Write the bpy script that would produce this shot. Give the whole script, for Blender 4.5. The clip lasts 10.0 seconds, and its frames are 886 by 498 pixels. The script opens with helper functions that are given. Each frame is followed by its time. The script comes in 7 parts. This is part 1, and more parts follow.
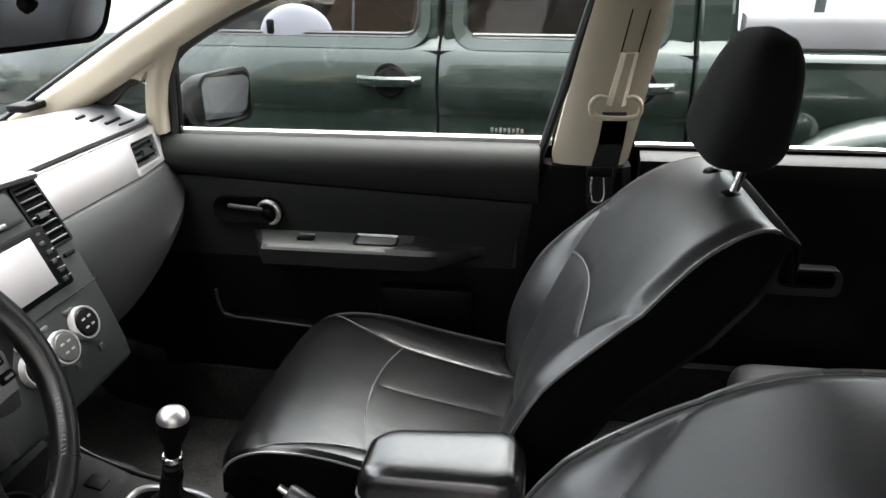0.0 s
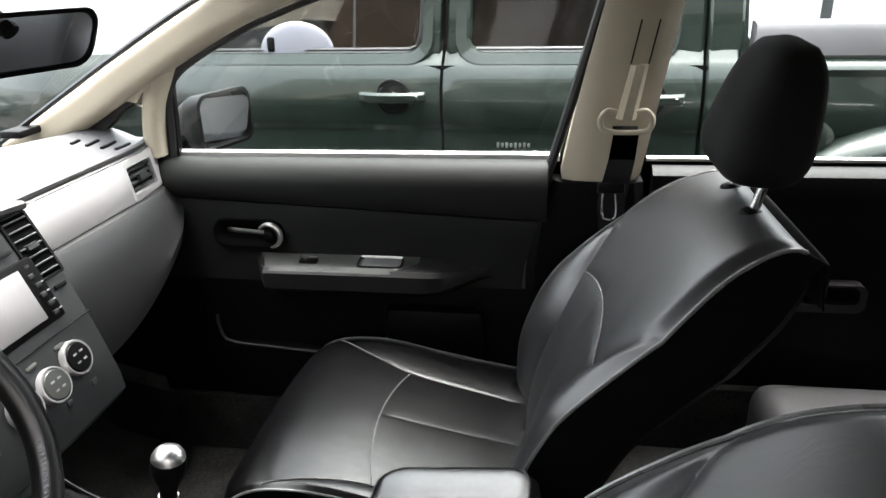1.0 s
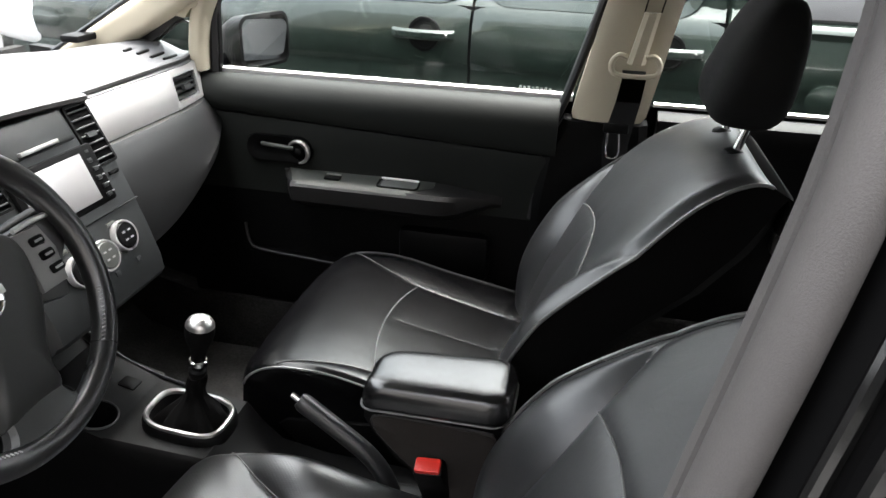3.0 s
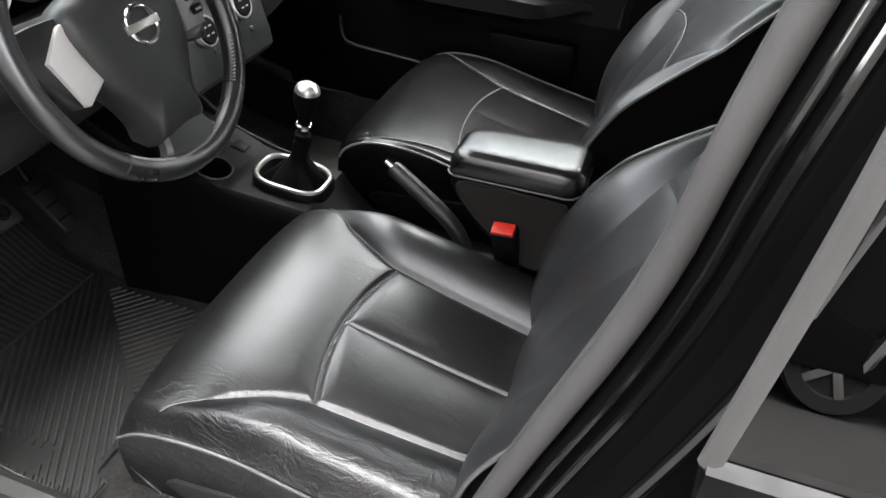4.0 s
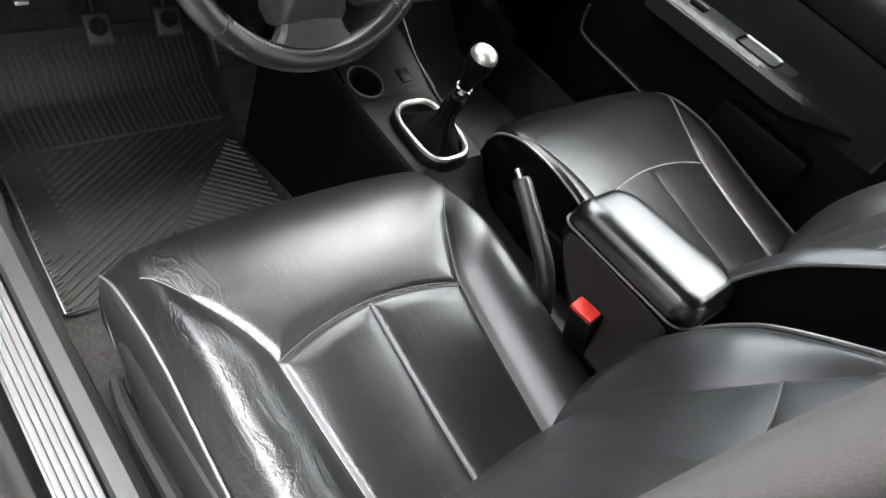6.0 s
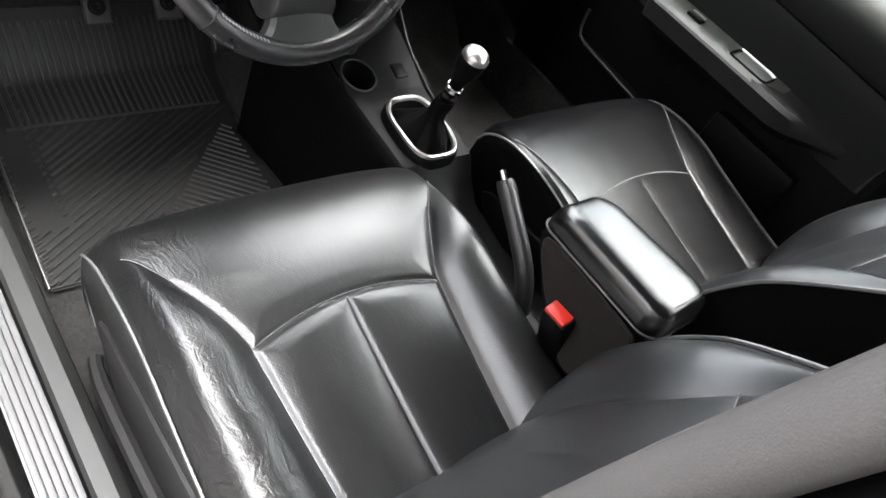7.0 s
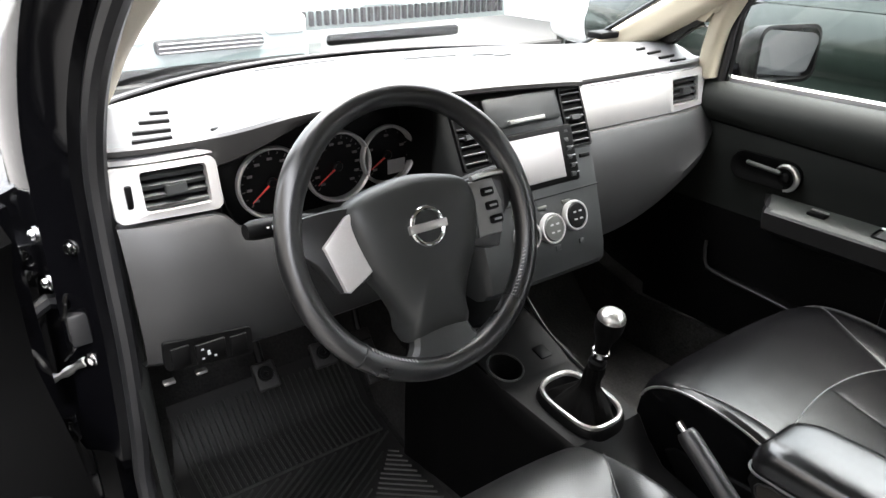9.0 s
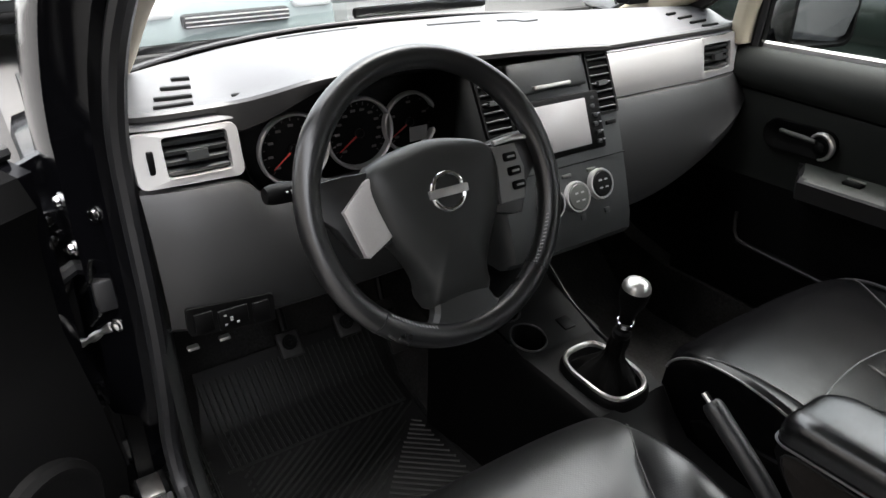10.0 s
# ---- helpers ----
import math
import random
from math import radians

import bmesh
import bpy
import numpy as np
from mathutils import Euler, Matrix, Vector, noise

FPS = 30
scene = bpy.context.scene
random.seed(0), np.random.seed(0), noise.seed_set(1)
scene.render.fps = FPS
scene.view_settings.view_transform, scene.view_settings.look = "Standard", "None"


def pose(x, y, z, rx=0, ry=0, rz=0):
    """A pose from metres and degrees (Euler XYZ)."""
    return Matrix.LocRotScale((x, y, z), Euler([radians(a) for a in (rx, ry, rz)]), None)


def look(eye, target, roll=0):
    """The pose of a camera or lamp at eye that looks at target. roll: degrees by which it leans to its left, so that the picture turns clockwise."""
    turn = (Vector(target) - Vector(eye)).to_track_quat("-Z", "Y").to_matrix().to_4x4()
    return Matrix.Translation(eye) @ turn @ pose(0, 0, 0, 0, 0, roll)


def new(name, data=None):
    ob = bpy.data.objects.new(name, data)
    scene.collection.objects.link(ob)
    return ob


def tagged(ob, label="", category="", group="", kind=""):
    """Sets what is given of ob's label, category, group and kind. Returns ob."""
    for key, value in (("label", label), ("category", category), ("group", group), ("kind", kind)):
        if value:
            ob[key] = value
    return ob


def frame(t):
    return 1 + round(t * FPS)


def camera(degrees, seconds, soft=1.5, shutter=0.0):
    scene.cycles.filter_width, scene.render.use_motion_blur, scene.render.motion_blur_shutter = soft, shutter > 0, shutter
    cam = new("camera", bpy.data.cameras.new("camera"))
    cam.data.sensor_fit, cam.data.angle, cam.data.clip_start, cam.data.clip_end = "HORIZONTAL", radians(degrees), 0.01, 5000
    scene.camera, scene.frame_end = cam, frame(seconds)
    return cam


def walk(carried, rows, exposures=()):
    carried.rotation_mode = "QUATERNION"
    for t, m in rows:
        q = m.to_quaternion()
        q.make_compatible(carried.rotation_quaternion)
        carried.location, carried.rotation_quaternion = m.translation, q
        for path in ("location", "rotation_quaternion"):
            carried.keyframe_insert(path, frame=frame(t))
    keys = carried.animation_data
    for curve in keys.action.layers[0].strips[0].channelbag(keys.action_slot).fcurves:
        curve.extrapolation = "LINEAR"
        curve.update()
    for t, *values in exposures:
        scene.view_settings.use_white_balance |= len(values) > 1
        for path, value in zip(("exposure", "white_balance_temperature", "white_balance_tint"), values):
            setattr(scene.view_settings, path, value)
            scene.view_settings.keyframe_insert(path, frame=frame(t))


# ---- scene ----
cam = camera(65.0, 10.0)
PATH = [
    (0, (0.551, -0.829, 1.449), (0.281, 0.991, 0.666), -0.5),
    (0.5, (0.55, -0.787, 1.444), (0.241, 1.043, 0.7), -1.7),
    (1, (0.546, -0.773, 1.447), (0.252, 1.057, 0.697), -1.8),
    (1.5, (0.553, -0.778, 1.453), (0.278, 1.055, 0.701), -1.9),
    (2, (0.552, -0.788, 1.454), (0.246, 1.043, 0.711), -0.9),
    (2.2, (0.563, -0.79, 1.456), (0.245, 1.041, 0.718), -0.4),
    (3.3, (0.602, -0.976, 1.425), (0.237, 0.721, 0.432), 2.7),
    (3.5, (0.6, -1.011, 1.417), (0.222, 0.624, 0.329), 3.1),
    (4, (0.61, -1.071, 1.391), (0.161, 0.422, 0.139), 4.0),
    (4.5, (0.592, -1.084, 1.378), (0.124, 0.359, 0.075), 8.4),
    (5, (0.589, -1.034, 1.352), (0.014, 0.342, 0.019), 17.6),
    (5.5, (0.625, -0.92, 1.348), (-0.071, 0.344, -0.036), 23.1),
    (6, (0.638, -0.855, 1.359), (-0.143, 0.361, -0.024), 25.6),
    (6.2, (0.64, -0.84, 1.374), (-0.111, 0.371, -0.029), 26.8),
    (7.3, (0.658, -0.839, 1.385), (-0.116, 0.377, -0.002), 29.3),
    (7.5, (0.656, -0.836, 1.382), (-0.193, 0.389, 0.048), 25.5),
    (7.8, (0.652, -0.836, 1.384), (-0.375, 0.416, 0.21), 17.6),
    (8, (0.648, -0.84, 1.381), (-0.499, 0.396, 0.306), 12.7),
    (8.5, (0.649, -0.848, 1.394), (-0.73, 0.301, 0.512), 5.5),
    (9, (0.652, -0.842, 1.388), (-0.808, 0.233, 0.545), 0.6),
    (9.5, (0.651, -0.836, 1.384), (-0.852, 0.201, 0.567), -0.2),
    (10, (0.653, -0.833, 1.371), (-0.827, 0.162, 0.466), -0.3),
]
walk(cam, [(t, look(eye, target, roll)) for t, eye, target, roll in PATH], [(0.0, 3.7), (2.2, 3.7), (4.0, 4.0), (5.0, 4.3), (6.0, 4.4), (7.5, 4.3), (8.0, 4.15), (8.5, 4.3), (9.0, 4.0), (9.5, 3.5), (10.0, 3.0)])

# ---- world and light ----
world = bpy.data.worlds.new("world")
scene.world = world
world.use_nodes = True
wn = world.node_tree
sky = wn.nodes.new("ShaderNodeTexSky")
sky.sky_type, sky.sun_disc = "NISHITA", False
sky.sun_elevation, sky.sun_rotation = radians(74), radians(27)
sky.air_density, sky.dust_density, sky.ozone_density = 0.8, 8.0, 0.0
wn.nodes["Background"].inputs["Strength"].default_value = 0.17
grey = wn.nodes.new("ShaderNodeHueSaturation")
grey.inputs["Saturation"].default_value = 0.25
wn.links.new(sky.outputs[0], grey.inputs["Color"])
wn.links.new(grey.outputs[0], wn.nodes["Background"].inputs["Color"])
sun = new("sun", bpy.data.lights.new("sun", "SUN"))
sun.data.energy, sun.data.angle, sun.data.color = 0.25, radians(60), (1.0, 0.985, 0.965)
sun.matrix_world = look((1.3, 2.0, 8.6), (0.3, 0.0, 0.8))


# ---- materials ----
def material(name, colour, rough=0.5, metal=0.0, spec=0.5, grain=0.0, grain_size=400.0, bump=0.0, mottle=0.0, mottle_size=6.0, coat=0.0, vary=0.0):
    """A procedural surface: a base colour with grain and larger stains, and fine relief."""
    m = bpy.data.materials.new(name)
    m.use_nodes = True
    t = m.node_tree
    p = t.nodes["Principled BSDF"]
    p.inputs["Roughness"].default_value = rough
    p.inputs["Metallic"].default_value = metal
    p.inputs["Specular IOR Level"].default_value = spec
    p.inputs["Coat Weight"].default_value = coat
    p.inputs["Coat Roughness"].default_value = 0.04
    co = t.nodes.new("ShaderNodeTexCoord")
    fine = t.nodes.new("ShaderNodeTexNoise")
    fine.inputs["Scale"].default_value, fine.inputs["Detail"].default_value = grain_size, 3.0
    wide = t.nodes.new("ShaderNodeTexNoise")
    wide.inputs["Scale"].default_value, wide.inputs["Detail"].default_value = mottle_size, 5.0
    for n in (fine, wide):
        t.links.new(co.outputs["Object"], n.inputs["Vector"])
    mul = t.nodes.new("ShaderNodeMix")
    mul.data_type, mul.blend_type = "RGBA", "MULTIPLY"
    mul.inputs["Factor"].default_value = 1.0
    mul.inputs["A"].default_value = (*colour, 1)
    lo = t.nodes.new("ShaderNodeMapRange")
    lo.inputs["To Min"].default_value, lo.inputs["To Max"].default_value = 1 - grain, 1 + grain
    t.links.new(fine.outputs["Fac"], lo.inputs["Value"])
    hi = t.nodes.new("ShaderNodeMapRange")
    hi.inputs["From Min"].default_value, hi.inputs["From Max"].default_value = 0.3, 0.7
    hi.inputs["To Min"].default_value, hi.inputs["To Max"].default_value = 1 - mottle, 1 + mottle
    t.links.new(wide.outputs["Fac"], hi.inputs["Value"])
    both = t.nodes.new("ShaderNodeMath")
    both.operation = "MULTIPLY"
    t.links.new(lo.outputs[0], both.inputs[0])
    t.links.new(hi.outputs[0], both.inputs[1])
    t.links.new(both.outputs[0], mul.inputs["B"])
    t.links.new(mul.outputs["Result"], p.inputs["Base Color"])
    if mottle:
        r = t.nodes.new("ShaderNodeMapRange")
        r.inputs["To Min"].default_value, r.inputs["To Max"].default_value = rough * (1 - mottle), min(1.0, rough * (1 + mottle))
        t.links.new(wide.outputs["Fac"], r.inputs["Value"])
        t.links.new(r.outputs[0], p.inputs["Roughness"])
    if bump:
        b = t.nodes.new("ShaderNodeBump")
        b.inputs["Strength"].default_value, b.inputs["Distance"].default_value = bump, 0.001
        t.links.new(fine.outputs["Fac"], b.inputs["Height"])
        t.links.new(b.outputs[0], p.inputs["Normal"])
    return m


def leather(name, colour, rough, folds=0.10, holes=0.0, spec=0.7, creased=0.0):
    """Black hide: a fine pebbled grain, soft folds and worn glossy patches."""
    m = material(name, colour, rough, spec=spec, grain=0.15, grain_size=900, mottle=0.12, mottle_size=14)
    t = m.node_tree
    p = t.nodes["Principled BSDF"]
    co = t.nodes.new("ShaderNodeTexCoord")
    v = t.nodes.new("ShaderNodeTexVoronoi")
    v.inputs["Scale"].default_value = 620
    f = t.nodes.new("ShaderNodeTexNoise")
    f.inputs["Scale"].default_value, f.inputs["Detail"].default_value, f.inputs["Distortion"].default_value = 11, 4, 0.7
    for n in (v, f):
        t.links.new(co.outputs["Object"], n.inputs["Vector"])
    a = t.nodes.new("ShaderNodeBump")
    a.inputs["Strength"].default_value, a.inputs["Distance"].default_value = folds, 0.006
    t.links.new(f.outputs["Fac"], a.inputs["Height"])
    b = t.nodes.new("ShaderNodeBump")
    b.inputs["Strength"].default_value, b.inputs["Distance"].default_value = 0.12, 0.0006
    t.links.new(v.outputs["Distance"], b.inputs["Height"])
    w = t.nodes.new("ShaderNodeTexNoise")
    w.inputs["Scale"].default_value, w.inputs["Detail"].default_value = 1.0, 4.0
    mp = t.nodes.new("ShaderNodeMapping")
    mp.inputs["Scale"].default_value = (14, 70, 40)
    wob = t.nodes.new("ShaderNodeMix")
    wob.data_type, wob.blend_type = "RGBA", "LINEAR_LIGHT"
    wob.inputs["Factor"].default_value = 0.05
    t.links.new(co.outputs["Object"], wob.inputs["A"])
    t.links.new(f.outputs["Color"], wob.inputs["B"])
    t.links.new(wob.outputs["Result"], mp.inputs["Vector"])
    t.links.new(mp.outputs[0], w.inputs["Vector"])
    c = t.nodes.new("ShaderNodeBump")
    c.inputs["Strength"].default_value, c.inputs["Distance"].default_value = folds * 1.3, 0.003
    t.links.new(w.outputs["Fac"], c.inputs["Height"])
    t.links.new(a.outputs[0], c.inputs["Normal"])
    t.links.new(c.outputs[0], b.inputs["Normal"])
    # long creases and scuffs where one side bolster is rubbed
    side = t.nodes.new("ShaderNodeSeparateXYZ")
    t.links.new(co.outputs["Object"], side.inputs[0])
    worn = t.nodes.new("ShaderNodeMapRange")
    worn.inputs["From Min"].default_value, worn.inputs["From Max"].default_value = -0.50, -0.56
    t.links.new(side.outputs["Y"], worn.inputs["Value"])
    run = t.nodes.new("ShaderNodeMapping")
    run.inputs["Scale"].default_value, run.inputs["Rotation"].default_value = (9, 75, 45), (0, 0, radians(14))
    t.links.new(wob.outputs["Result"], run.inputs["Vector"])
    rub = t.nodes.new("ShaderNodeTexNoise")
    rub.inputs["Scale"].default_value, rub.inputs["Detail"].default_value, rub.inputs["Distortion"].default_value = 1.0, 5.0, 0.9
    t.links.new(run.outputs[0], rub.inputs["Vector"])
    amount = t.nodes.new("ShaderNodeMath")
    amount.operation = "MULTIPLY"
    amount.inputs[1].default_value = creased
    t.links.new(worn.outputs[0], amount.inputs[0])
    e = t.nodes.new("ShaderNodeBump")
    e.inputs["Distance"].default_value = 0.005
    t.links.new(amount.outputs[0], e.inputs["Strength"])
    t.links.new(rub.outputs["Fac"], e.inputs["Height"])
    t.links.new(b.outputs[0], e.inputs["Normal"])
    # rows of fine perforations
    dots = t.nodes.new("ShaderNodeTexVoronoi")
    dots.voronoi_dimensions = "2D"
    dots.inputs["Scale"].default_value, dots.inputs["Randomness"].default_value = 245, 0.0
    turn = t.nodes.new("ShaderNodeMapping")
    turn.inputs["Rotation"].default_value = (0, 0, radians(45))
    t.links.new(co.outputs["Object"], turn.inputs["Vector"])
    t.links.new(turn.outputs[0], dots.inputs["Vector"])
    pit = t.nodes.new("ShaderNodeMapRange")
    pit.inputs["From Min"].default_value, pit.inputs["From Max"].default_value = 0.12, 0.40
    t.links.new(dots.outputs["Distance"], pit.inputs["Value"])
    d = t.nodes.new("ShaderNodeBump")
    d.inputs["Strength"].default_value, d.inputs["Distance"].default_value = holes, 0.0006
    t.links.new(pit.outputs[0], d.inputs["Height"])
    t.links.new(e.outputs[0], d.inputs["Normal"])
    t.links.new(d.outputs[0], p.inputs["Normal"])
    return m


def pane(name, colour, gloss=0.06):
    """A clear or tinted sheet: lets light through and mirrors a little, more at a slant."""
    m = bpy.data.materials.new(name)
    m.use_nodes = True
    t = m.node_tree
    t.nodes.remove(t.nodes["Principled BSDF"])
    tr = t.nodes.new("ShaderNodeBsdfTransparent")
    tr.inputs[0].default_value = (*colour, 1)
    gl = t.nodes.new("ShaderNodeBsdfGlossy")
    gl.inputs["Roughness"].default_value = 0.0
    lw = t.nodes.new("ShaderNodeLayerWeight")
    pw = t.nodes.new("ShaderNodeMath")
    pw.operation = "POWER"
    pw.inputs[1].default_value = 5.0
    t.links.new(lw.outputs["Facing"], pw.inputs[0])
    fr = t.nodes.new("ShaderNodeMapRange")
    fr.inputs["To Min"].default_value, fr.inputs["To Max"].default_value = gloss * 0.7, 0.85
    t.links.new(pw.outputs[0], fr.inputs["Value"])
    mx = t.nodes.new("ShaderNodeMixShader")
    t.links.new(fr.outputs[0], mx.inputs[0])
    t.links.new(tr.outputs[0], mx.inputs[1])
    t.links.new(gl.outputs[0], mx.inputs[2])
    t.links.new(mx.outputs[0], t.nodes["Material Output"].inputs["Surface"])
    return m


# same hide as the cushions, paler to stand for the backrests' sheen
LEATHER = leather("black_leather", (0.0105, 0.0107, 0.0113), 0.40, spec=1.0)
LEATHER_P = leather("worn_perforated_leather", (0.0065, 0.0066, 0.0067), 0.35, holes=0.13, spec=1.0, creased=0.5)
# the same hide again, with shade put into its darker colour
LEATHER_C = leather("smooth_shaded_leather", (0.0022, 0.0022, 0.0025), 0.25, folds=0.07, holes=0.05, spec=0.36)
LEATHER_LID = leather("polished_lid_leather", (0.0040, 0.0040, 0.0042), 0.25, folds=0.04, spec=1.0)
LEATHER_SIDE = material("seat_side_vinyl", (0.0028, 0.0027, 0.0027), 0.8, spec=0.06, grain=0.2, bump=0.1, mottle=0.15)
THREAD = material("pale_thread", (0.13, 0.13, 0.127), 0.6, grain=0.3, grain_size=1500)
PIPING = material("piping_vinyl", (0.10, 0.10, 0.098), 0.28, spec=0.8, grain=0.2, mottle=0.2)
RIMHIDE = material("wheel_leather", (0.008, 0.008, 0.0082), 0.30, spec=1.0, grain=0.15, grain_size=900, bump=0.08, mottle=0.2, mottle_size=12)
SPOKEGREY = material("spoke_grey_paint", (0.20, 0.20, 0.196), 0.42, metal=0.3, grain=0.06, mottle=0.06)
SHIELD = material("seat_shield_plastic", (0.015, 0.0145, 0.0145), 0.5, spec=0.3, grain=0.15, bump=0.1, mottle=0.1)
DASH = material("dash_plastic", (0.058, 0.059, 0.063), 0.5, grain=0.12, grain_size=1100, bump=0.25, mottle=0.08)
# same plastic for the lower panels, with shade put into the colour
DASHLOW = material("dash_shaded_plastic", (0.0100, 0.0102, 0.0104), 0.42, spec=0.65, grain=0.12, grain_size=1100, bump=0.25, mottle=0.1)
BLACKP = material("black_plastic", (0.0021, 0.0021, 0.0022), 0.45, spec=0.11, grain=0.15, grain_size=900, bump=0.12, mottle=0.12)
STACKP = material("centre_plastic", (0.0135, 0.0148, 0.015), 0.40, spec=0.5, grain=0.12, grain_size=1000, bump=0.12, mottle=0.1)
HORNPAD = material("horn_pad_vinyl", (0.021, 0.022, 0.0213), 0.42, spec=0.4, grain=0.1, grain_size=1200, bump=0.1, mottle=0.1)
DOORP = material("door_vinyl", (0.0125, 0.0137, 0.0126), 0.55, spec=0.12, grain=0.15, grain_size=800, bump=0.2, mottle=0.1)
ARMP = material("door_armrest_plastic", (0.056, 0.059, 0.053), 0.45, grain=0.12, grain_size=900, bump=0.12, mottle=0.1)
SILVER = material("silver_paint", (0.42, 0.415, 0.41), 0.34, metal=0.55, grain=0.06, grain_size=1500, mottle=0.06)
DULLCHROME = material("dull_chrome", (0.025, 0.025, 0.025), 0.25, metal=1.0, mottle=0.25, mottle_size=25)
SCUFF = material("scuff_plate_plastic", (0.066, 0.066, 0.067), 0.5, grain=0.15, mottle=0.15)
CHROME = material("chrome", (0.78, 0.78, 0.78), 0.12, metal=1.0, mottle=0.15, mottle_size=20)
SATIN = material("satin_metal", (0.66, 0.65, 0.63), 0.36, metal=1.0, mottle=0.15, mottle_size=30)
BEIGE = material("beige_trim", (0.42, 0.375, 0.285), 0.6, grain=0.06, grain_size=900, bump=0.15, mottle=0.05)
CARPET = material("grey_carpet", (0.022, 0.0215, 0.021), 0.95, spec=0.05, grain=0.95, grain_size=170, bump=0.9, mottle=0.3, mottle_size=14)
RUBBER = material("rubber_mat", (0.0065, 0.0065, 0.0063), 0.45, spec=0.45, grain=0.25, grain_size=300, bump=0.15, mottle=0.12, mottle_size=10)
# ribs paler than the mat sheet: their glint is put into the colour
RIBRUBBER = material("glint_rubber_ribs", (0.023, 0.023, 0.022), 0.32, spec=0.6, grain=0.3, grain_size=260, bump=0.15, mottle=0.25, mottle_size=11)
SEAL = material("door_seal", (0.012, 0.012, 0.013), 0.45, grain=0.2, mottle=0.15)
GREYSEAL = material("flocked_grey_seal", (0.043, 0.0405, 0.0395), 0.75, grain=0.25, grain_size=1300, bump=0.22, mottle=0.1, mottle_size=20)
BLACKPAINT = material("black_car_paint", (0.002, 0.002, 0.0025), 0.12, spec=0.1, coat=0.05, grain=0.05, mottle=0.05)
BLACKFILM = material("matt_black_film", (0.0018, 0.0018, 0.0019), 0.65, spec=0.03, grain=0.1, mottle=0.1)
GLOSSBLACK = material("glossy_black_trim", (0.004, 0.004, 0.004), 0.10, spec=0.9, mottle=0.2, mottle_size=30)
RED = material("red_button_plastic", (0.62, 0.03, 0.02), 0.35, mottle=0.08)
NEEDLE = material("needle_red", (0.42, 0.025, 0.018), 0.5)
BARWHITE = material("print_white", (0.6, 0.6, 0.58), 0.6)
DIALPRINT = material("dim_dial_print", (0.10, 0.09, 0.09), 0.6)
BARGREY = material("print_grey", (0.3, 0.3, 0.3), 0.6)
SCREEN = material("navigation_screen", (0.26, 0.255, 0.26), 0.22, spec=0.6, mottle=0.05)
WEB = material("belt_webbing", (0.008, 0.008, 0.0085), 0.7, grain=0.5, grain_size=900, bump=0.6)
FABRIC = material("headrest_cloth", (0.005, 0.005, 0.0052), 0.85, spec=0.2, grain=0.4, grain_size=900, bump=0.5, mottle=0.15)
FLOCK = material("armrest_side_cloth", (0.02, 0.0175, 0.016), 0.9, spec=0.15, grain=0.4, grain_size=800, bump=0.6, mottle=0.2)
ROOFCLOTH = material("headliner_cloth", (0.55, 0.51, 0.43), 0.9, grain=0.1, grain_size=500, bump=0.3)
GLASS = pane("clear_glass", (0.93, 0.96, 0.95), 0.05)
SMOKED = pane("dark_film_glass", (0.010, 0.0085, 0.0075), 0.10)
DARKGLASS = pane("tinted_glass", (0.50, 0.45, 0.41), 0.02)
REARGLASS = pane("smoked_glass", (0.12, 0.11, 0.10), 0.09)
TINTMIRROR = material("tinted_mirror_glass", (0.36, 0.38, 0.40), 0.03, metal=1.0)
MIRROR = material("mirror_glass", (0.85, 0.87, 0.88), 0.02, metal=1.0)
TRUCK = material("green_truck_paint", (0.016, 0.024, 0.019), 0.24, metal=0.3, coat=0.5, grain=0.15, grain_size=2500, mottle=0.06)
TYRE = material("tyre_rubber", (0.02, 0.02, 0.02), 0.8, grain=0.2, bump=0.3)
ASPHALT = material("asphalt_yard", (0.042, 0.041, 0.040), 0.9, grain=0.3, grain_size=60, bump=0.4, mottle=0.25, mottle_size=0.8)
WALLWHITE = material("painted_wall", (0.70, 0.70, 0.69), 0.85, grain=0.05, grain_size=80, bump=0.2, mottle=0.08, mottle_size=0.7)
BLOCKWALL = material("weathered_sky_block", (0.16, 0.15, 0.14), 0.9, grain=0.15, grain_size=60, bump=0.3, mottle=0.25, mottle_size=0.6)
SPOKESILVER = material("spoke_silver_paint", (0.56, 0.545, 0.53), 0.36, metal=0.45, grain=0.06, mottle=0.06)
PALEMIRROR = material("pale_mirror_paint", (0.20, 0.20, 0.235), 0.35, coat=0.3, mottle=0.05)
RAILCAP = material("grey_bed_rail_plastic", (0.13, 0.125, 0.13), 0.6, grain=0.15, bump=0.2, mottle=0.1)
SILVERCAR = material("pale_teal_car_paint", (0.17, 0.205, 0.205), 0.35, metal=0.2, coat=0.25, mottle=0.05)
DARKCAR = material("dark_car_paint", (0.006, 0.0065, 0.007), 0.25, spec=0.2, coat=0.04, mottle=0.05)
WHITECAR = material("white_car_paint", (0.62, 0.62, 0.61), 0.3, coat=0.3, mottle=0.04)
LAMP = material("lamp_lens", (0.75, 0.76, 0.78), 0.1, spec=0.8, mottle=0.1)
FENCE = material("grey_railing", (0.06, 0.065, 0.065), 0.5, metal=0.3, mottle=0.15)


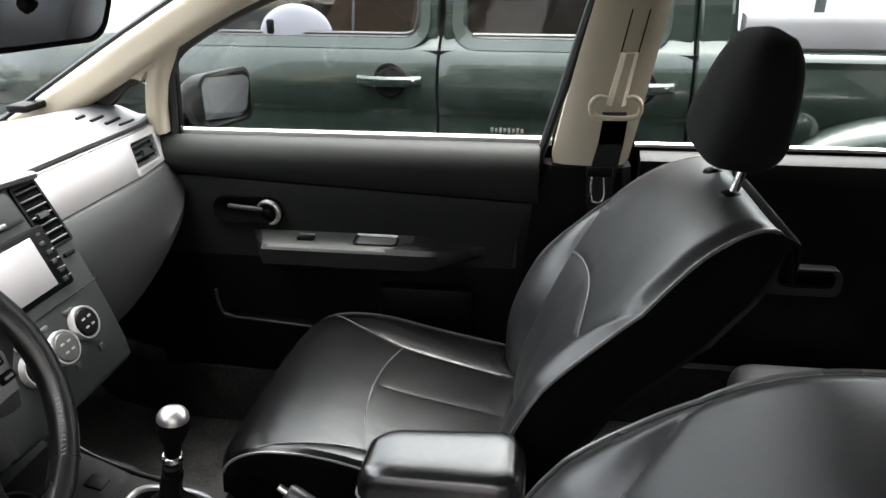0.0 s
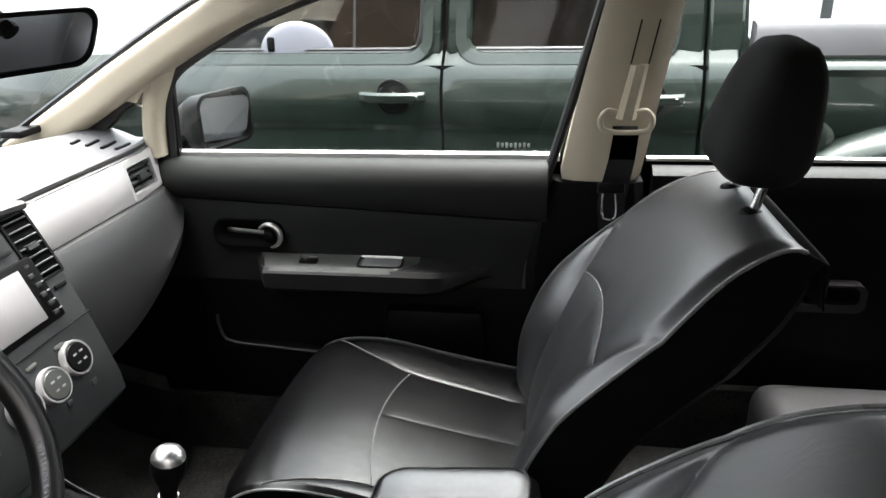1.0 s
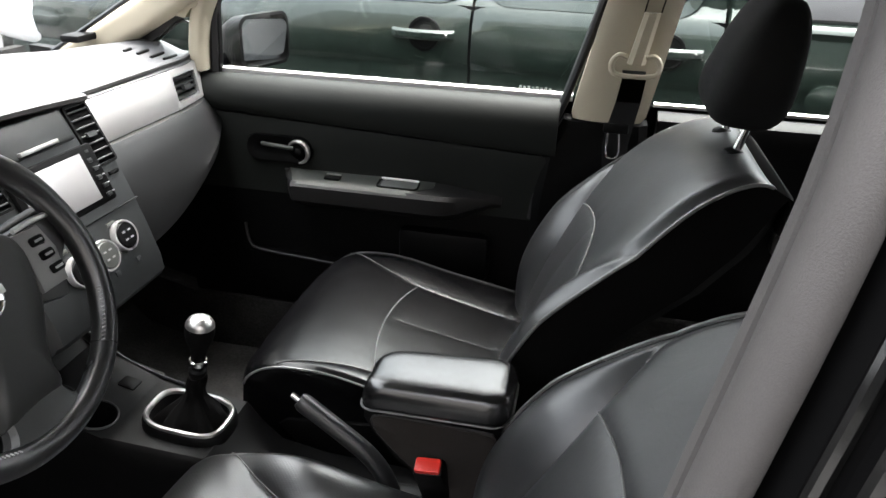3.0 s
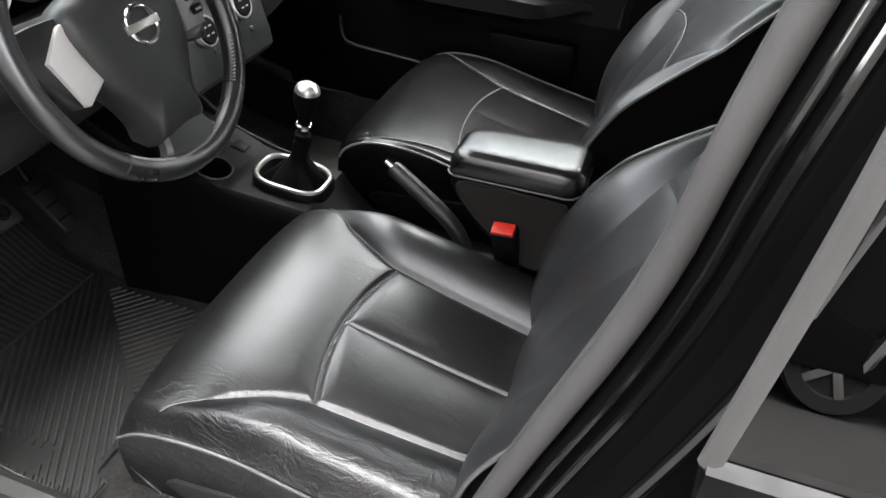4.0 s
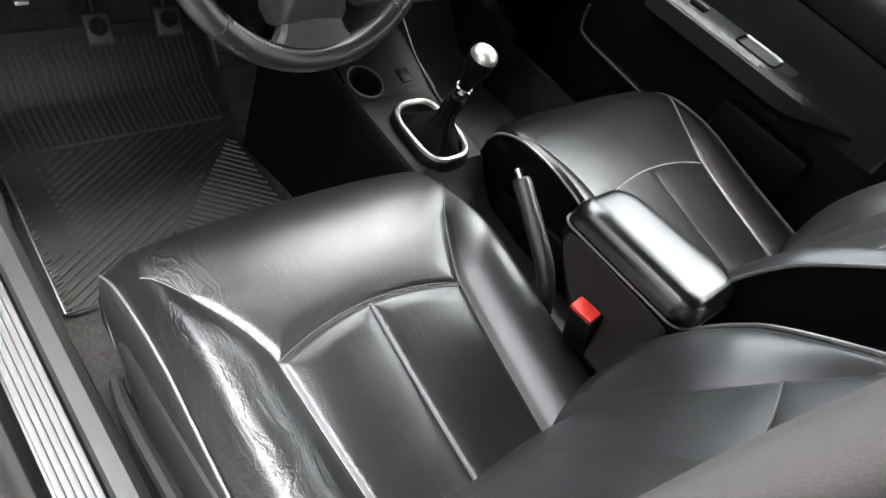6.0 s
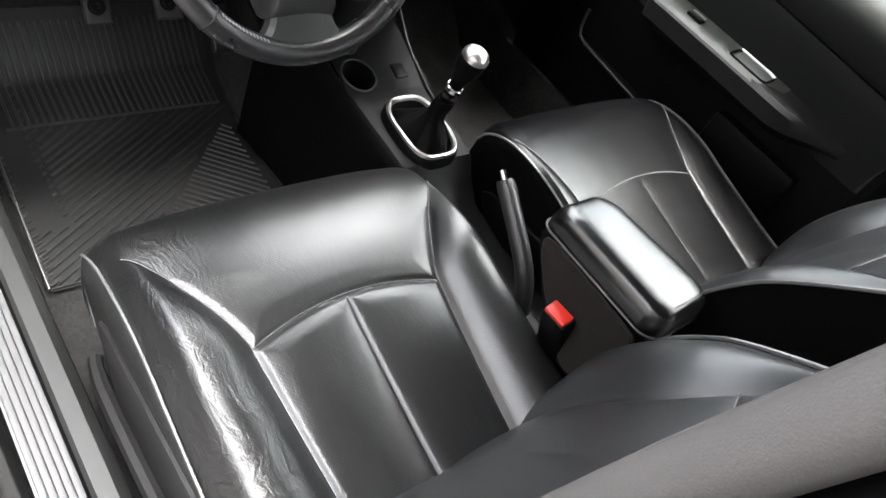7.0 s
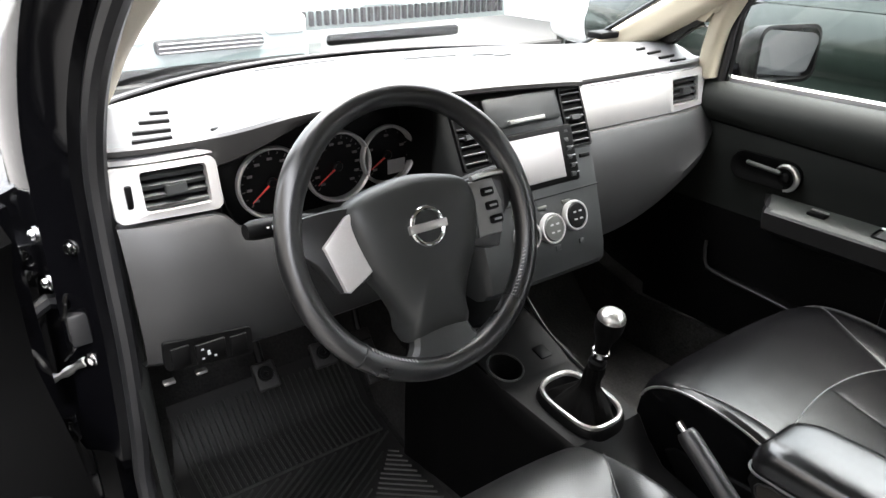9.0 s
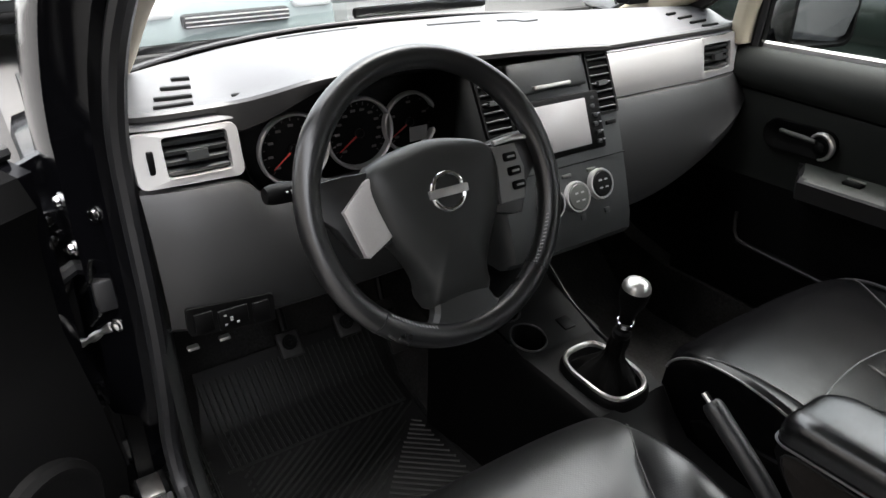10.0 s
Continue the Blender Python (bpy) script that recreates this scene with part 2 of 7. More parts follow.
# ---- building blocks ----
def part(name, bm, mat, parent=None, label="", smooth=True, sharp=35):
    """Links a bmesh as one mesh object, under a thing or a part."""
    bmesh.ops.recalc_face_normals(bm, faces=bm.faces)
    me = bpy.data.meshes.new(name)
    bm.to_mesh(me)
    bm.free()
    me.materials.append(mat)
    if smooth:
        me.shade_smooth()
        me.set_sharp_from_angle(angle=radians(sharp))
    ob = new(name, me)
    if parent is not None:
        ob.parent = parent
        ob.matrix_parent_inverse = parent.matrix_basis.inverted()
    if label:
        ob["label"] = label
    return ob


def thing(name, at, label, category, group="", kind=""):
    """An Empty at a thing's base, to hold its parts."""
    ob = new(name)
    ob.location = at
    ob.empty_display_size = 0.05
    return tagged(ob, label, category, group, kind)


def smooth_line(pts, n):
    """n points on a smooth curve through pts."""
    p = [Vector(q) for q in pts]
    d = [0.0]
    for a, b in zip(p, p[1:]):
        d.append(d[-1] + max((b - a).length, 1e-6))
    out = []
    for i in range(n):
        s = d[-1] * i / (n - 1)
        k = min(max(j for j in range(len(d)) if d[j] <= s + 1e-9), len(p) - 2)
        f = (s - d[k]) / (d[k + 1] - d[k])
        p0, p1, p2, p3 = p[max(k - 1, 0)], p[k], p[k + 1], p[min(k + 2, len(p) - 1)]
        out.append(0.5 * ((2 * p1) + (p2 - p0) * f + (2 * p0 - 5 * p1 + 4 * p2 - p3) * f * f + (3 * p1 - p0 - 3 * p2 + p3) * f ** 3))
    return out


def skin(bm, rows, close=False, caps=False):
    """Quads between rows of points; close joins each row's end to its start."""
    vs = [[bm.verts.new(p) for p in r] for r in rows]
    for a, b in zip(vs, vs[1:]):
        n = len(a)
        for i in range(n if close else n - 1):
            j = (i + 1) % n
            bm.faces.new((a[i], a[j], b[j], b[i]))
    if caps:
        for r in (vs[0], vs[-1]):
            bm.faces.new(r)
    return bm


def tube(bm, pts, r, n=8, closed=False):
    """A round rod along pts; r is one radius or one for each point."""
    p = [Vector(q) for q in pts]
    m = len(p)
    rows, ref = [], None
    for i in range(m):
        a = p[(i - 1) % m] if closed or i else p[i]
        b = p[(i + 1) % m] if closed or i < m - 1 else p[i]
        d = (b - a).normalized()
        if ref is None:
            ref = d.orthogonal().normalized()
        ref = (ref - d * ref.dot(d)).normalized()
        o = d.cross(ref)
        rr = r[i] if isinstance(r, (list, tuple)) else r
        rows.append([p[i] + (ref * math.cos(k * math.tau / n) + o * math.sin(k * math.tau / n)) * rr for k in range(n)])
    if closed:
        rows.append(rows[0])
        vs = [[bm.verts.new(q) for q in row] for row in rows[:-1]]
        for i in range(m):
            a, b = vs[i], vs[(i + 1) % m]
            best = 0
            if i == m - 1:
                best = min(range(n), key=lambda k: (a[0].co - b[k].co).length)
            for k in range(n):
                bm.faces.new((a[k], a[(k + 1) % n], b[(k + 1 + best) % n], b[(k + best) % n]))
        return bm
    return skin(bm, rows, close=True, caps=True)


def block(bm, c, s, bevel=0.004, m=None, seg=2):
    """A bevelled box with centre c and size s, turned by m about its centre."""
    g = bmesh.ops.create_cube(bm, size=1.0)
    vs = g["verts"]
    bmesh.ops.scale(bm, verts=vs, vec=s)
    if bevel:
        es = list({e for v in vs for e in v.link_edges})
        r = bmesh.ops.bevel(bm, geom=es, offset=bevel, segments=seg, profile=0.5, affect="EDGES", clamp_overlap=True)
        vs = list({v for f in r["faces"] for v in f.verts} | {v for v in vs if v.is_valid})
    t = Matrix.Translation(c) @ (m.to_4x4() if m is not None else Matrix())
    bmesh.ops.transform(bm, matrix=t, verts=vs)
    return bm


def plate(bm, outline, depth, bevel=0.0):
    """A flat shape given by its outline (3D points), made thick by the vector depth."""
    a = [bm.verts.new(p) for p in outline]
    f = bm.faces.new(a)
    r = bmesh.ops.extrude_face_region(bm, geom=[f])
    vs = [g for g in r["geom"] if isinstance(g, bmesh.types.BMVert)]
    bmesh.ops.translate(bm, verts=vs, vec=depth)
    if bevel:
        es = list({e for v in vs for e in v.link_edges if e.other_vert(v) in vs})
        bmesh.ops.bevel(bm, geom=es, offset=bevel, segments=2, profile=0.5, affect="EDGES", clamp_overlap=True)
    return bm


def smooth_rows(rows, k):
    """More rows between the given ones, on smooth curves through them."""
    lines = [smooth_line(c, (len(rows) - 1) * k + 1) for c in zip(*rows)]
    return [list(r) for r in zip(*lines)]


def lathe(bm, profile, m, n=24):
    """A turned form: (radius, height) pairs round the local z axis, placed by m."""
    rows = []
    for r, h in profile:
        rows.append([m @ Vector((max(r, 1e-4) * math.cos(k * math.tau / n), max(r, 1e-4) * math.sin(k * math.tau / n), h)) for k in range(n)])
    return skin(bm, rows, close=True, caps=True)


def frame_of(normal, up=(0, 0, 1)):
    """Axes of a face: columns are its right, its up and its normal."""
    z = Vector(normal).normalized()
    x = Vector(up).cross(z).normalized()
    return Matrix((x, z.cross(x), z)).transposed()


def step(a, b, x):
    t = min(max((x - a) / (b - a), 0.0), 1.0)
    return t * t * (3 - 2 * t)


def B():
    return bmesh.new()


# ---- the car's shell ----
def car_floor():
    # floor pan with the tunnel, the toe board and the sills as one sheet
    bm = B()
    xs = [1.7, 0.75, 0.60, 0.1, -0.45, -0.60, -0.78, -0.86]
    zs = [0.36, 0.36, 0.27, 0.262, 0.262, 0.30, 0.48, 0.75]
    rows = []
    for x, z in zip(xs, zs):
        row = []
        for y, lift in ((-0.70, 0.10), (-0.675, 0.02), (-0.66, 0.0), (-0.13, 0.0), (-0.10, 0.12), (-0.07, 0.17), (0.07, 0.17), (0.10, 0.12), (0.13, 0.0), (0.66, 0.0), (0.675, 0.16), (0.72, 0.17)):
            row.append((x, y, z + lift * (1.0 if x > -0.7 else 0.4)))
        rows.append(row)
    skin(bm, rows)
    tagged(part("floor", bm, CARPET), "dark grey carpeted car floor with centre tunnel", "car floor", kind="structure")
    # driver side sill with scuff plate
    sill = thing("door_sill", (0.1, -0.74, 0.2), "grooved grey scuff plate on the black door sill", "door sill", kind="structure")
    bm = B()
    prof = [(-0.665, 0.30), (-0.672, 0.372), (-0.690, 0.388), (-0.715, 0.386), (-0.722, 0.376), (-0.775, 0.374), (-0.80, 0.35), (-0.825, 0.30), (-0.835, 0.18), (-0.80, 0.15)]
    skin(bm, [[(x, y, z) for y, z in prof] for x in (-0.50, -0.40, 0.0, 0.40, 0.62)])
    part("sill_panel", bm, GLOSSBLACK, sill)
    bm = B()
    skin(bm, [[(x, y, z + 0.004) for y, z in [(-0.668, 0.345), (-0.674, 0.374), (-0.690, 0.390), (-0.713, 0.388), (-0.718, 0.378)]] for x in (-0.46, -0.2, 0.1, 0.35, 0.60)])
    part("inner_trim", bm, HORNPAD, sill)
    for k in range(5):
        bm = B()
        y = -0.727 - 0.010 * k
        block(bm, (0.05, y, 0.379), (0.95, 0.0094, 0.008), 0.0015)
        part("groove_strip", bm, SCUFF, sill)
    # bright metal added to stand for sky reflected in the sill paint
    bm = B()
    block(bm, (-0.462, -0.752, 0.378), (0.062, 0.040, 0.008), 0.003)
    part("sill_glint", bm, SATIN, sill, "bright metal plate standing in for sky glint on the sill")
    return sill


def headliner():
    bm = B()
    xs = [-0.10, 0.1, 0.5, 1.0, 1.6]
    rows = []
    for x in xs:
        top = 1.502 - 0.045 * step(0.1, -0.12, x) - 0.03 * step(0.9, 1.7, x)
        rows.append([(x, y, top - 0.035 * (abs(y) / 0.62) ** 4 * (0.2 if y < 0 else 1.0)) for y in np.linspace(-0.58, 0.62, 11)])
    skin(bm, rows)
    bmesh.ops.solidify(bm, geom=bm.faces[:], thickness=-0.015)
    tagged(part("ceiling", bm, ROOFCLOTH), "pale cloth headliner under the car roof", "car roof", kind="structure")
    bm = B()
    skin(bm, [[(x, y, 1.545 - 0.045 * step(0.1, -0.2, x) - 0.03 * (abs(y) / 0.66) ** 4) for y in np.linspace(-0.655, 0.665, 11)] for x in (-0.16, 0.1, 0.5, 1.0, 1.7)])
    tagged(part("roof_panel", bm, BLACKPAINT), "glossy black painted car roof panel", "car roof", kind="structure")
    # rear wall of the cabin: shelf and tailgate, behind the rear seats
    bm = B()
    plate(bm, [(1.75, -0.66, 0.35), (1.75, 0.66, 0.35), (1.68, 0.64, 1.05), (1.68, -0.64, 1.05)], (0.05, 0, 0))
    tagged(part("wall_rear", bm, BLACKP), "black cargo wall behind the rear seats", "car wall", kind="structure")
    bm = B()
    plate(bm, [(1.69, -0.64, 1.05), (1.69, 0.64, 1.05), (1.55, 0.60, 1.44), (1.55, -0.60, 1.44)], (0.005, 0, 0))
    g = tagged(part("window_rear", bm, REARGLASS), "smoked glass rear window of the car", "car window", kind="structure")
    g.visible_shadow = False
    # rear bench
    bench = thing("rear_bench", (1.2, 0, 0.36), "black rear bench seat in the dark cabin", "car seat")
    bm = B()
    block(bm, (1.22, 0, 0.50), (0.46, 1.24, 0.20), 0.05, seg=4)
    part("cushion", bm, LEATHER, bench)
    bm = B()
    block(bm, (1.49, 0, 0.80), (0.16, 1.24, 0.60), 0.06, Matrix.Rotation(radians(18), 3, "Y"), seg=4)
    part("backrest", bm, LEATHER, bench)


def pillar_strip(bm, line, w0, w1, side, depth, n=24):
    """A trim rail along a line, w0 and w1 wide to its two sides in x, crowned towards the cabin."""
    rows = []
    p = smooth_line(line, n)
    for i, q in enumerate(p):
        d = (p[min(i + 1, n - 1)] - p[max(i - 1, 0)]).normalized()
        a = Vector((d.z, 0, -d.x)).normalized()
        row = []
        for k in range(9):
            f = k / 8
            off = -w0 + (w0 + w1) * f
            crown = depth * (1 - (2 * f - 1) ** 4)
            row.append(q + a * off + Vector((0, side * crown, 0)))
        row.append(q + a * w1 + Vector((0, -side * 0.04, 0)))
        row.append(q - a * w0 + Vector((0, -side * 0.04, 0)))
        rows.append(row)
    return skin(bm, rows, close=True, caps=True)


def pillars():
    # passenger A pillar, one beige moulding with a quarter window in it
    root = thing("a_pillar_trim", (-0.35, 0.70, 1.07), "beige plastic windscreen pillar trim with round clip cover", "pillar trim", kind="structure")
    bm = B()
    pillar_strip(bm, [(-0.70, 0.655, 1.085), (-0.52, 0.655, 1.180), (-0.34, 0.645, 1.282), (-0.15, 0.63, 1.380), (0.02, 0.61, 1.448)], 0.024, 0.054, -1, 0.022)
    part("pillar_cover", bm, BEIGE, root)
    bm = B()
    pillar_strip(bm, [(-0.362, 0.692, 1.060), (-0.355, 0.690, 1.13), (-0.335, 0.680, 1.20), (-0.300, 0.664, 1.262), (-0.275, 0.658, 1.295)], 0.022, 0.022, -1, 0.014, 16)
    part("quarter_post", bm, BEIGE, root)
    bm = B()
    pillar_strip(bm, [(-0.63, 0.695, 1.085), (-0.55, 0.694, 1.09), (-0.45, 0.694, 1.075), (-0.36, 0.694, 1.065)], 0.012, 0.014, -1, 0.01, 12)
    part("lower_rail", bm, BEIGE, root)
    bm = B()
    plate(bm, [(x, 0.660, z) for x, z in ((-0.63, 1.096), (-0.56, 1.106), (-0.468, 1.166), (-0.395, 1.193), (-0.362, 1.188), (-0.343, 1.212), (-0.31, 1.262), (-0.34, 1.262), (-0.52, 1.172))], (0, 0.03, 0), 0.004)
    part("pillar_gusset", bm, BEIGE, root)
    bm = B()
    plate(bm, [(x, 0.676, z) for x, z in ((-0.60, 1.088), (-0.565, 1.106), (-0.470, 1.168), (-0.398, 1.196), (-0.372, 1.190), (-0.410, 1.168), (-0.485, 1.110), (-0.500, 1.090))], (0, 0.022, 0), 0.003)
    part("window_liner", bm, SHIELD, root, "dark grey liner round the quarter window")
    bm = B()
    tube(bm, [(-0.500, 0.692, 1.086), (-0.485, 0.692, 1.108), (-0.410, 0.692, 1.166), (-0.385, 0.692, 1.178), (-0.366, 0.692, 1.172), (-0.362, 0.694, 1.14), (-0.370, 0.696, 1.08)], 0.004, 6)
    part("quarter_seal", bm, SEAL, root)
    bm = B()
    lathe(bm, [(0.019, 0.0), (0.019, 0.002), (0.016, 0.003)], Matrix.Translation((-0.340, 0.658, 1.230)) @ pose(0, 0, 0, 90, 0, 8), 20)
    part("clip_cover", bm, BEIGE, root)
    bm = B()
    tube(bm, smooth_line([(-0.72, 0.63, 1.092), (-0.60, 0.625, 1.160), (-0.38, 0.615, 1.285), (-0.17, 0.60, 1.395), (0.0, 0.585, 1.468)], 30), 0.006, 6)
    part("glass_edge_seal", bm, SEAL, root)
    bm = B()
    plate(bm, [(-0.62, 0.712, 1.09), (-0.345, 0.712, 1.07), (-0.30, 0.712, 1.27), (-0.36, 0.712, 1.22)], (0, 0.004, 0))
    g = part("quarter_glass", bm, GLASS, root, smooth=False)
    g.visible_shadow = False
    # driver A pillar
    root = thing("a_pillar_trim_driver", (-0.35, -0.70, 1.07), "beige pillar trim beside black rubber door seal", "pillar trim", kind="structure")
    bm = B()
    pillar_strip(bm, [(-0.66, -0.640, 1.09), (-0.50, -0.642, 1.165), (-0.33, -0.638, 1.262), (-0.13, -0.615, 1.370), (0.05, -0.585, 1.452)], 0.025, 0.030, 1, 0.020)
    part("pillar_cover", bm, BEIGE, root)
    # driver door aperture: painted flange and seals
    ap = thing("door_aperture", (-0.4, -0.74, 0.4), "black painted door opening with rubber seal and hinges", "door frame", kind="structure")
    line = [(0.30, -0.610, 1.472), (0.05, -0.632, 1.440), (-0.13, -0.655, 1.350), (-0.28, -0.676, 1.225), (-0.345, -0.690, 1.10), (-0.365, -0.693, 0.98), (-0.365, -0.695, 0.80), (-0.39, -0.700, 0.62), (-0.42, -0.705, 0.50), (-0.40, -0.705, 0.41), (-0.34, -0.702, 0.392)]
    bm = B()
    tube(bm, smooth_line(line, 60), 0.016, 10)
    part("rubber_seal", bm, SEAL, ap)
    bm = B()
    p = smooth_line(line, 60)
    skin(bm, [[q + Vector((0, 0.01, 0)), q + Vector((-0.004, -0.03, 0.004)), q + Vector((-0.03, -0.045, 0.015)), q + Vector((-0.05, -0.075, 0.02)), q + Vector((-0.10, -0.085, 0.03)), q + Vector((-0.30, -0.085, -0.02))] for q in p[:52]])
    part("painted_flange", bm, BLACKPAINT, ap)
    bm = B()
    rows = []
    for z, x0, x1 in ((1.00, -0.42, -0.372), (0.88, -0.44, -0.366), (0.78, -0.46, -0.362), (0.68, -0.48, -0.356), (0.58, -0.50, -0.345), (0.49, -0.50, -0.325), (0.43, -0.48, -0.295), (0.395, -0.46, -0.255), (0.36, -0.45, -0.22)):
        rows.append([(x0 + (x1 - x0) * f, -0.694 + 0.026 * (1 - (2 * f - 1) ** 4) ** 0.6, z) for f in np.linspace(0, 1, 15)])
    skin(bm, smooth_rows(rows, 5))
    part("kick_panel", bm, HORNPAD, ap)
    bm = B()
    plate(bm, [(-0.525, -0.690, 0.18), (-0.525, -0.842, 0.18), (-0.525, -0.842, 1.0), (-0.525, -0.690, 1.06)], (-0.02, 0, 0))
    part("hinge_face", bm, BLACKPAINT, ap)
    for z in (0.62, 0.93):
        bm = B()
        block(bm, (-0.50, -0.80, z), (0.09, 0.05, 0.055), 0.006)
        block(bm, (-0.465, -0.83, z), (0.05, 0.04, 0.075), 0.006)
        part("hinge", bm, BLACKPAINT, ap)
        for dz in (-0.016, 0.016):
            bm = B()
            lathe(bm, [(0.009, 0), (0.009, 0.007), (0.004, 0.009)], Matrix.Translation((-0.452, -0.795, z + dz)) @ pose(0, 0, 0, 0, 90, 0), 8)
            part("bolt", bm, DULLCHROME, ap)
    for x, y, z, turn in ((-0.391, -0.736, 0.964, 60), (-0.402, -0.745, 0.770, 35), (-0.438, -0.773, 0.977, 78), (-0.429, -0.772, 0.903, 78)):
        bm = B()
        lathe(bm, [(0.013, -0.002), (0.013, 0.002), (0.009, 0.003), (0.008, 0.008), (0.004, 0.010), (0.0, 0.010)], pose(x, y, z, 0, 0, -turn) @ pose(0, 0, 0, 0, 90, 0), 12)
        part("bolt", bm, CHROME, ap, "bright bolt head")
    bm = B()
    block(bm, (-0.405, -0.748, 0.83), (0.03, 0.035, 0.055), 0.006)
    part("latch_block", bm, SEAL, ap)
    for z0 in (0.86, 0.80):
        bm = B()
        tube(bm, smooth_line([(-0.412, -0.752, z0 + 0.03), (-0.400, -0.760, z0 + 0.02), (-0.396, -0.765, z0), (-0.410, -0.772, z0 - 0.015), (-0.425, -0.778, z0 - 0.03)], 16), 0.004, 8)
        part("cable", bm, GLOSSBLACK, ap)
    bm = B()
    tube(bm, smooth_line([(-0.46, -0.775, 0.86), (-0.44, -0.82, 0.84), (-0.42, -0.85, 0.79), (-0.45, -0.86, 0.75), (-0.47, -0.84, 0.70)], 24), 0.012, 8)
    part("wiring_sleeve", bm, SEAL, ap)
    # passenger B pillar
    root = thing("b_pillar", (0.66, 0.70, 0.4), "beige upper and black lower centre pillar trim", "pillar trim", kind="structure")
    bm = B()
    rows = []
    for z, x0, x1 in ((1.015, 0.575, 0.728), (1.03, 0.572, 0.738), (1.10, 0.585, 0.750), (1.25, 0.615, 0.772), (1.38, 0.645, 0.792), (1.45, 0.665, 0.805)):
        yb = 0.690 - 0.10 * (z - 1.015)
        w = x1 - x0
        rows.append([(x0, yb + 0.06, z), (x0, yb + 0.012, z), (x0 + 0.02, yb, z), (x0 + w * 0.30, yb - 0.005, z), (x0 + w * 0.45, yb - 0.007, z), (x0 + w * 0.60, yb - 0.007, z), (x0 + w * 0.75, yb - 0.005, z), (x1 - 0.02, yb, z), (x1, yb + 0.012, z), (x1, yb + 0.06, z)])
    skin(bm, rows, close=True, caps=True)
    part("upper_cover", bm, BEIGE, root)
    for dx in (-0.017, 0.017):
        bm = B()
        tube(bm, [(0.716 + dx, 0.6580, 1.262), (0.730 + dx, 0.6495, 1.345)], 0.0016, 5)
        part("slider_slot", bm, BLACKP, root)
    bm = B()
    rows = []
    for z, x0, x1 in ((0.40, 0.52, 0.80), (0.60, 0.50, 0.78), (0.80, 0.50, 0.76), (0.93, 0.515, 0.755), (1.012, 0.555, 0.745)):
        rows.append([(x0, 0.75, z), (x0, 0.70, z), (x0 + 0.02, 0.685, z), (x1 - 0.02, 0.685, z), (x1, 0.70, z), (x1, 0.75, z)])
    skin(bm, rows, close=True, caps=True)
    part("lower_cover", bm, BLACKP, root)
    bm = B()
    tube(bm, smooth_line([(0.50, 0.712, 0.75), (0.508, 0.712, 0.93), (0.552, 0.712, 1.05), (0.60, 0.70, 1.22), (0.642, 0.68, 1.38), (0.66, 0.66, 1.45)], 24), 0.011, 8)
    part("rubber_seal", bm, SEAL, root)
    # driver B pillar
    root = thing("b_pillar_driver", (0.68, -0.72, 0.4), "black painted centre pillar with grey flocked door seal", "pillar trim", kind="structure")
    edge = [(0.475, -0.700, 0.43), (0.497, -0.705, 0.55), (0.530, -0.713, 0.70), (0.574, -0.716, 0.87), (0.620, -0.716, 1.03), (0.641, -0.714, 1.12), (0.653, -0.712, 1.21), (0.680, -0.697, 1.36), (0.690, -0.675, 1.45)]
    e = smooth_line(edge, 40)
    bm = B()
    skin(bm, [[q + Vector(o) for o in ((0.012, 0.040, 0), (0.002, 0.030, 0), (-0.003, 0.018, 0), (-0.003, 0.006, 0), (0.003, -0.003, 0), (0.012, -0.004, 0), (0.02, 0.01, 0), (0.02, 0.04, 0))] for q in e], close=True, caps=True)
    part("grey_seal", bm, GREYSEAL, root, sharp=89)
    bm = B()
    tube(bm, [q + Vector((0.006, 0.040, 0)) for q in e], 0.006, 8)
    part("seal_bead", bm, GREYSEAL, root)
    bm = B()
    skin(bm, [[q + Vector(o) for o in ((0.022, 0.05, 0), (0.016, 0.004, 0), (0.022, -0.010, 0), (0.032, -0.014, 0), (0.040, -0.028, 0), (0.052, -0.032, 0), (0.062, -0.048, 0), (0.076, -0.052, 0), (max(0.12, 0.72 - q.x), -0.056, 0), (max(0.13, 0.72 - q.x), 0.05, 0))] for q in e], close=True, caps=True)
    part("painted_pillar", bm, BLACKFILM, root)
    # thin glossy ridges added to make the pillar's bright reflection streaks
    for dx, dy, r in ((0.025, -0.0125, 0.0035), (0.036, -0.022, 0.0045), (0.068, -0.050, 0.005), (0.105, -0.056, 0.0035)):
        bm = B()
        tube(bm, [q + Vector((dx, dy, 0)) for q in e[10:]], r, 8)
        part("glint_ridge", bm, GLOSSBLACK, root)
    for k in range(3):
        bm = B()
        tube(bm, [q + Vector((0.085 + 0.022 * k, -0.057, 0)) for q in e[2:16 - k]], 0.0022, 6)
        part("pillar_crease", bm, SEAL, root)
    bm = B()
    skin(bm, [[q + Vector(o) for o in ((0.03, 0.05, 0), (0.02, 0.06, 0), (0.14, 0.07, 0), (0.16, 0.04, 0))] for q in e], close=True, caps=True)
    part("inner_cover", bm, BEIGE, root)


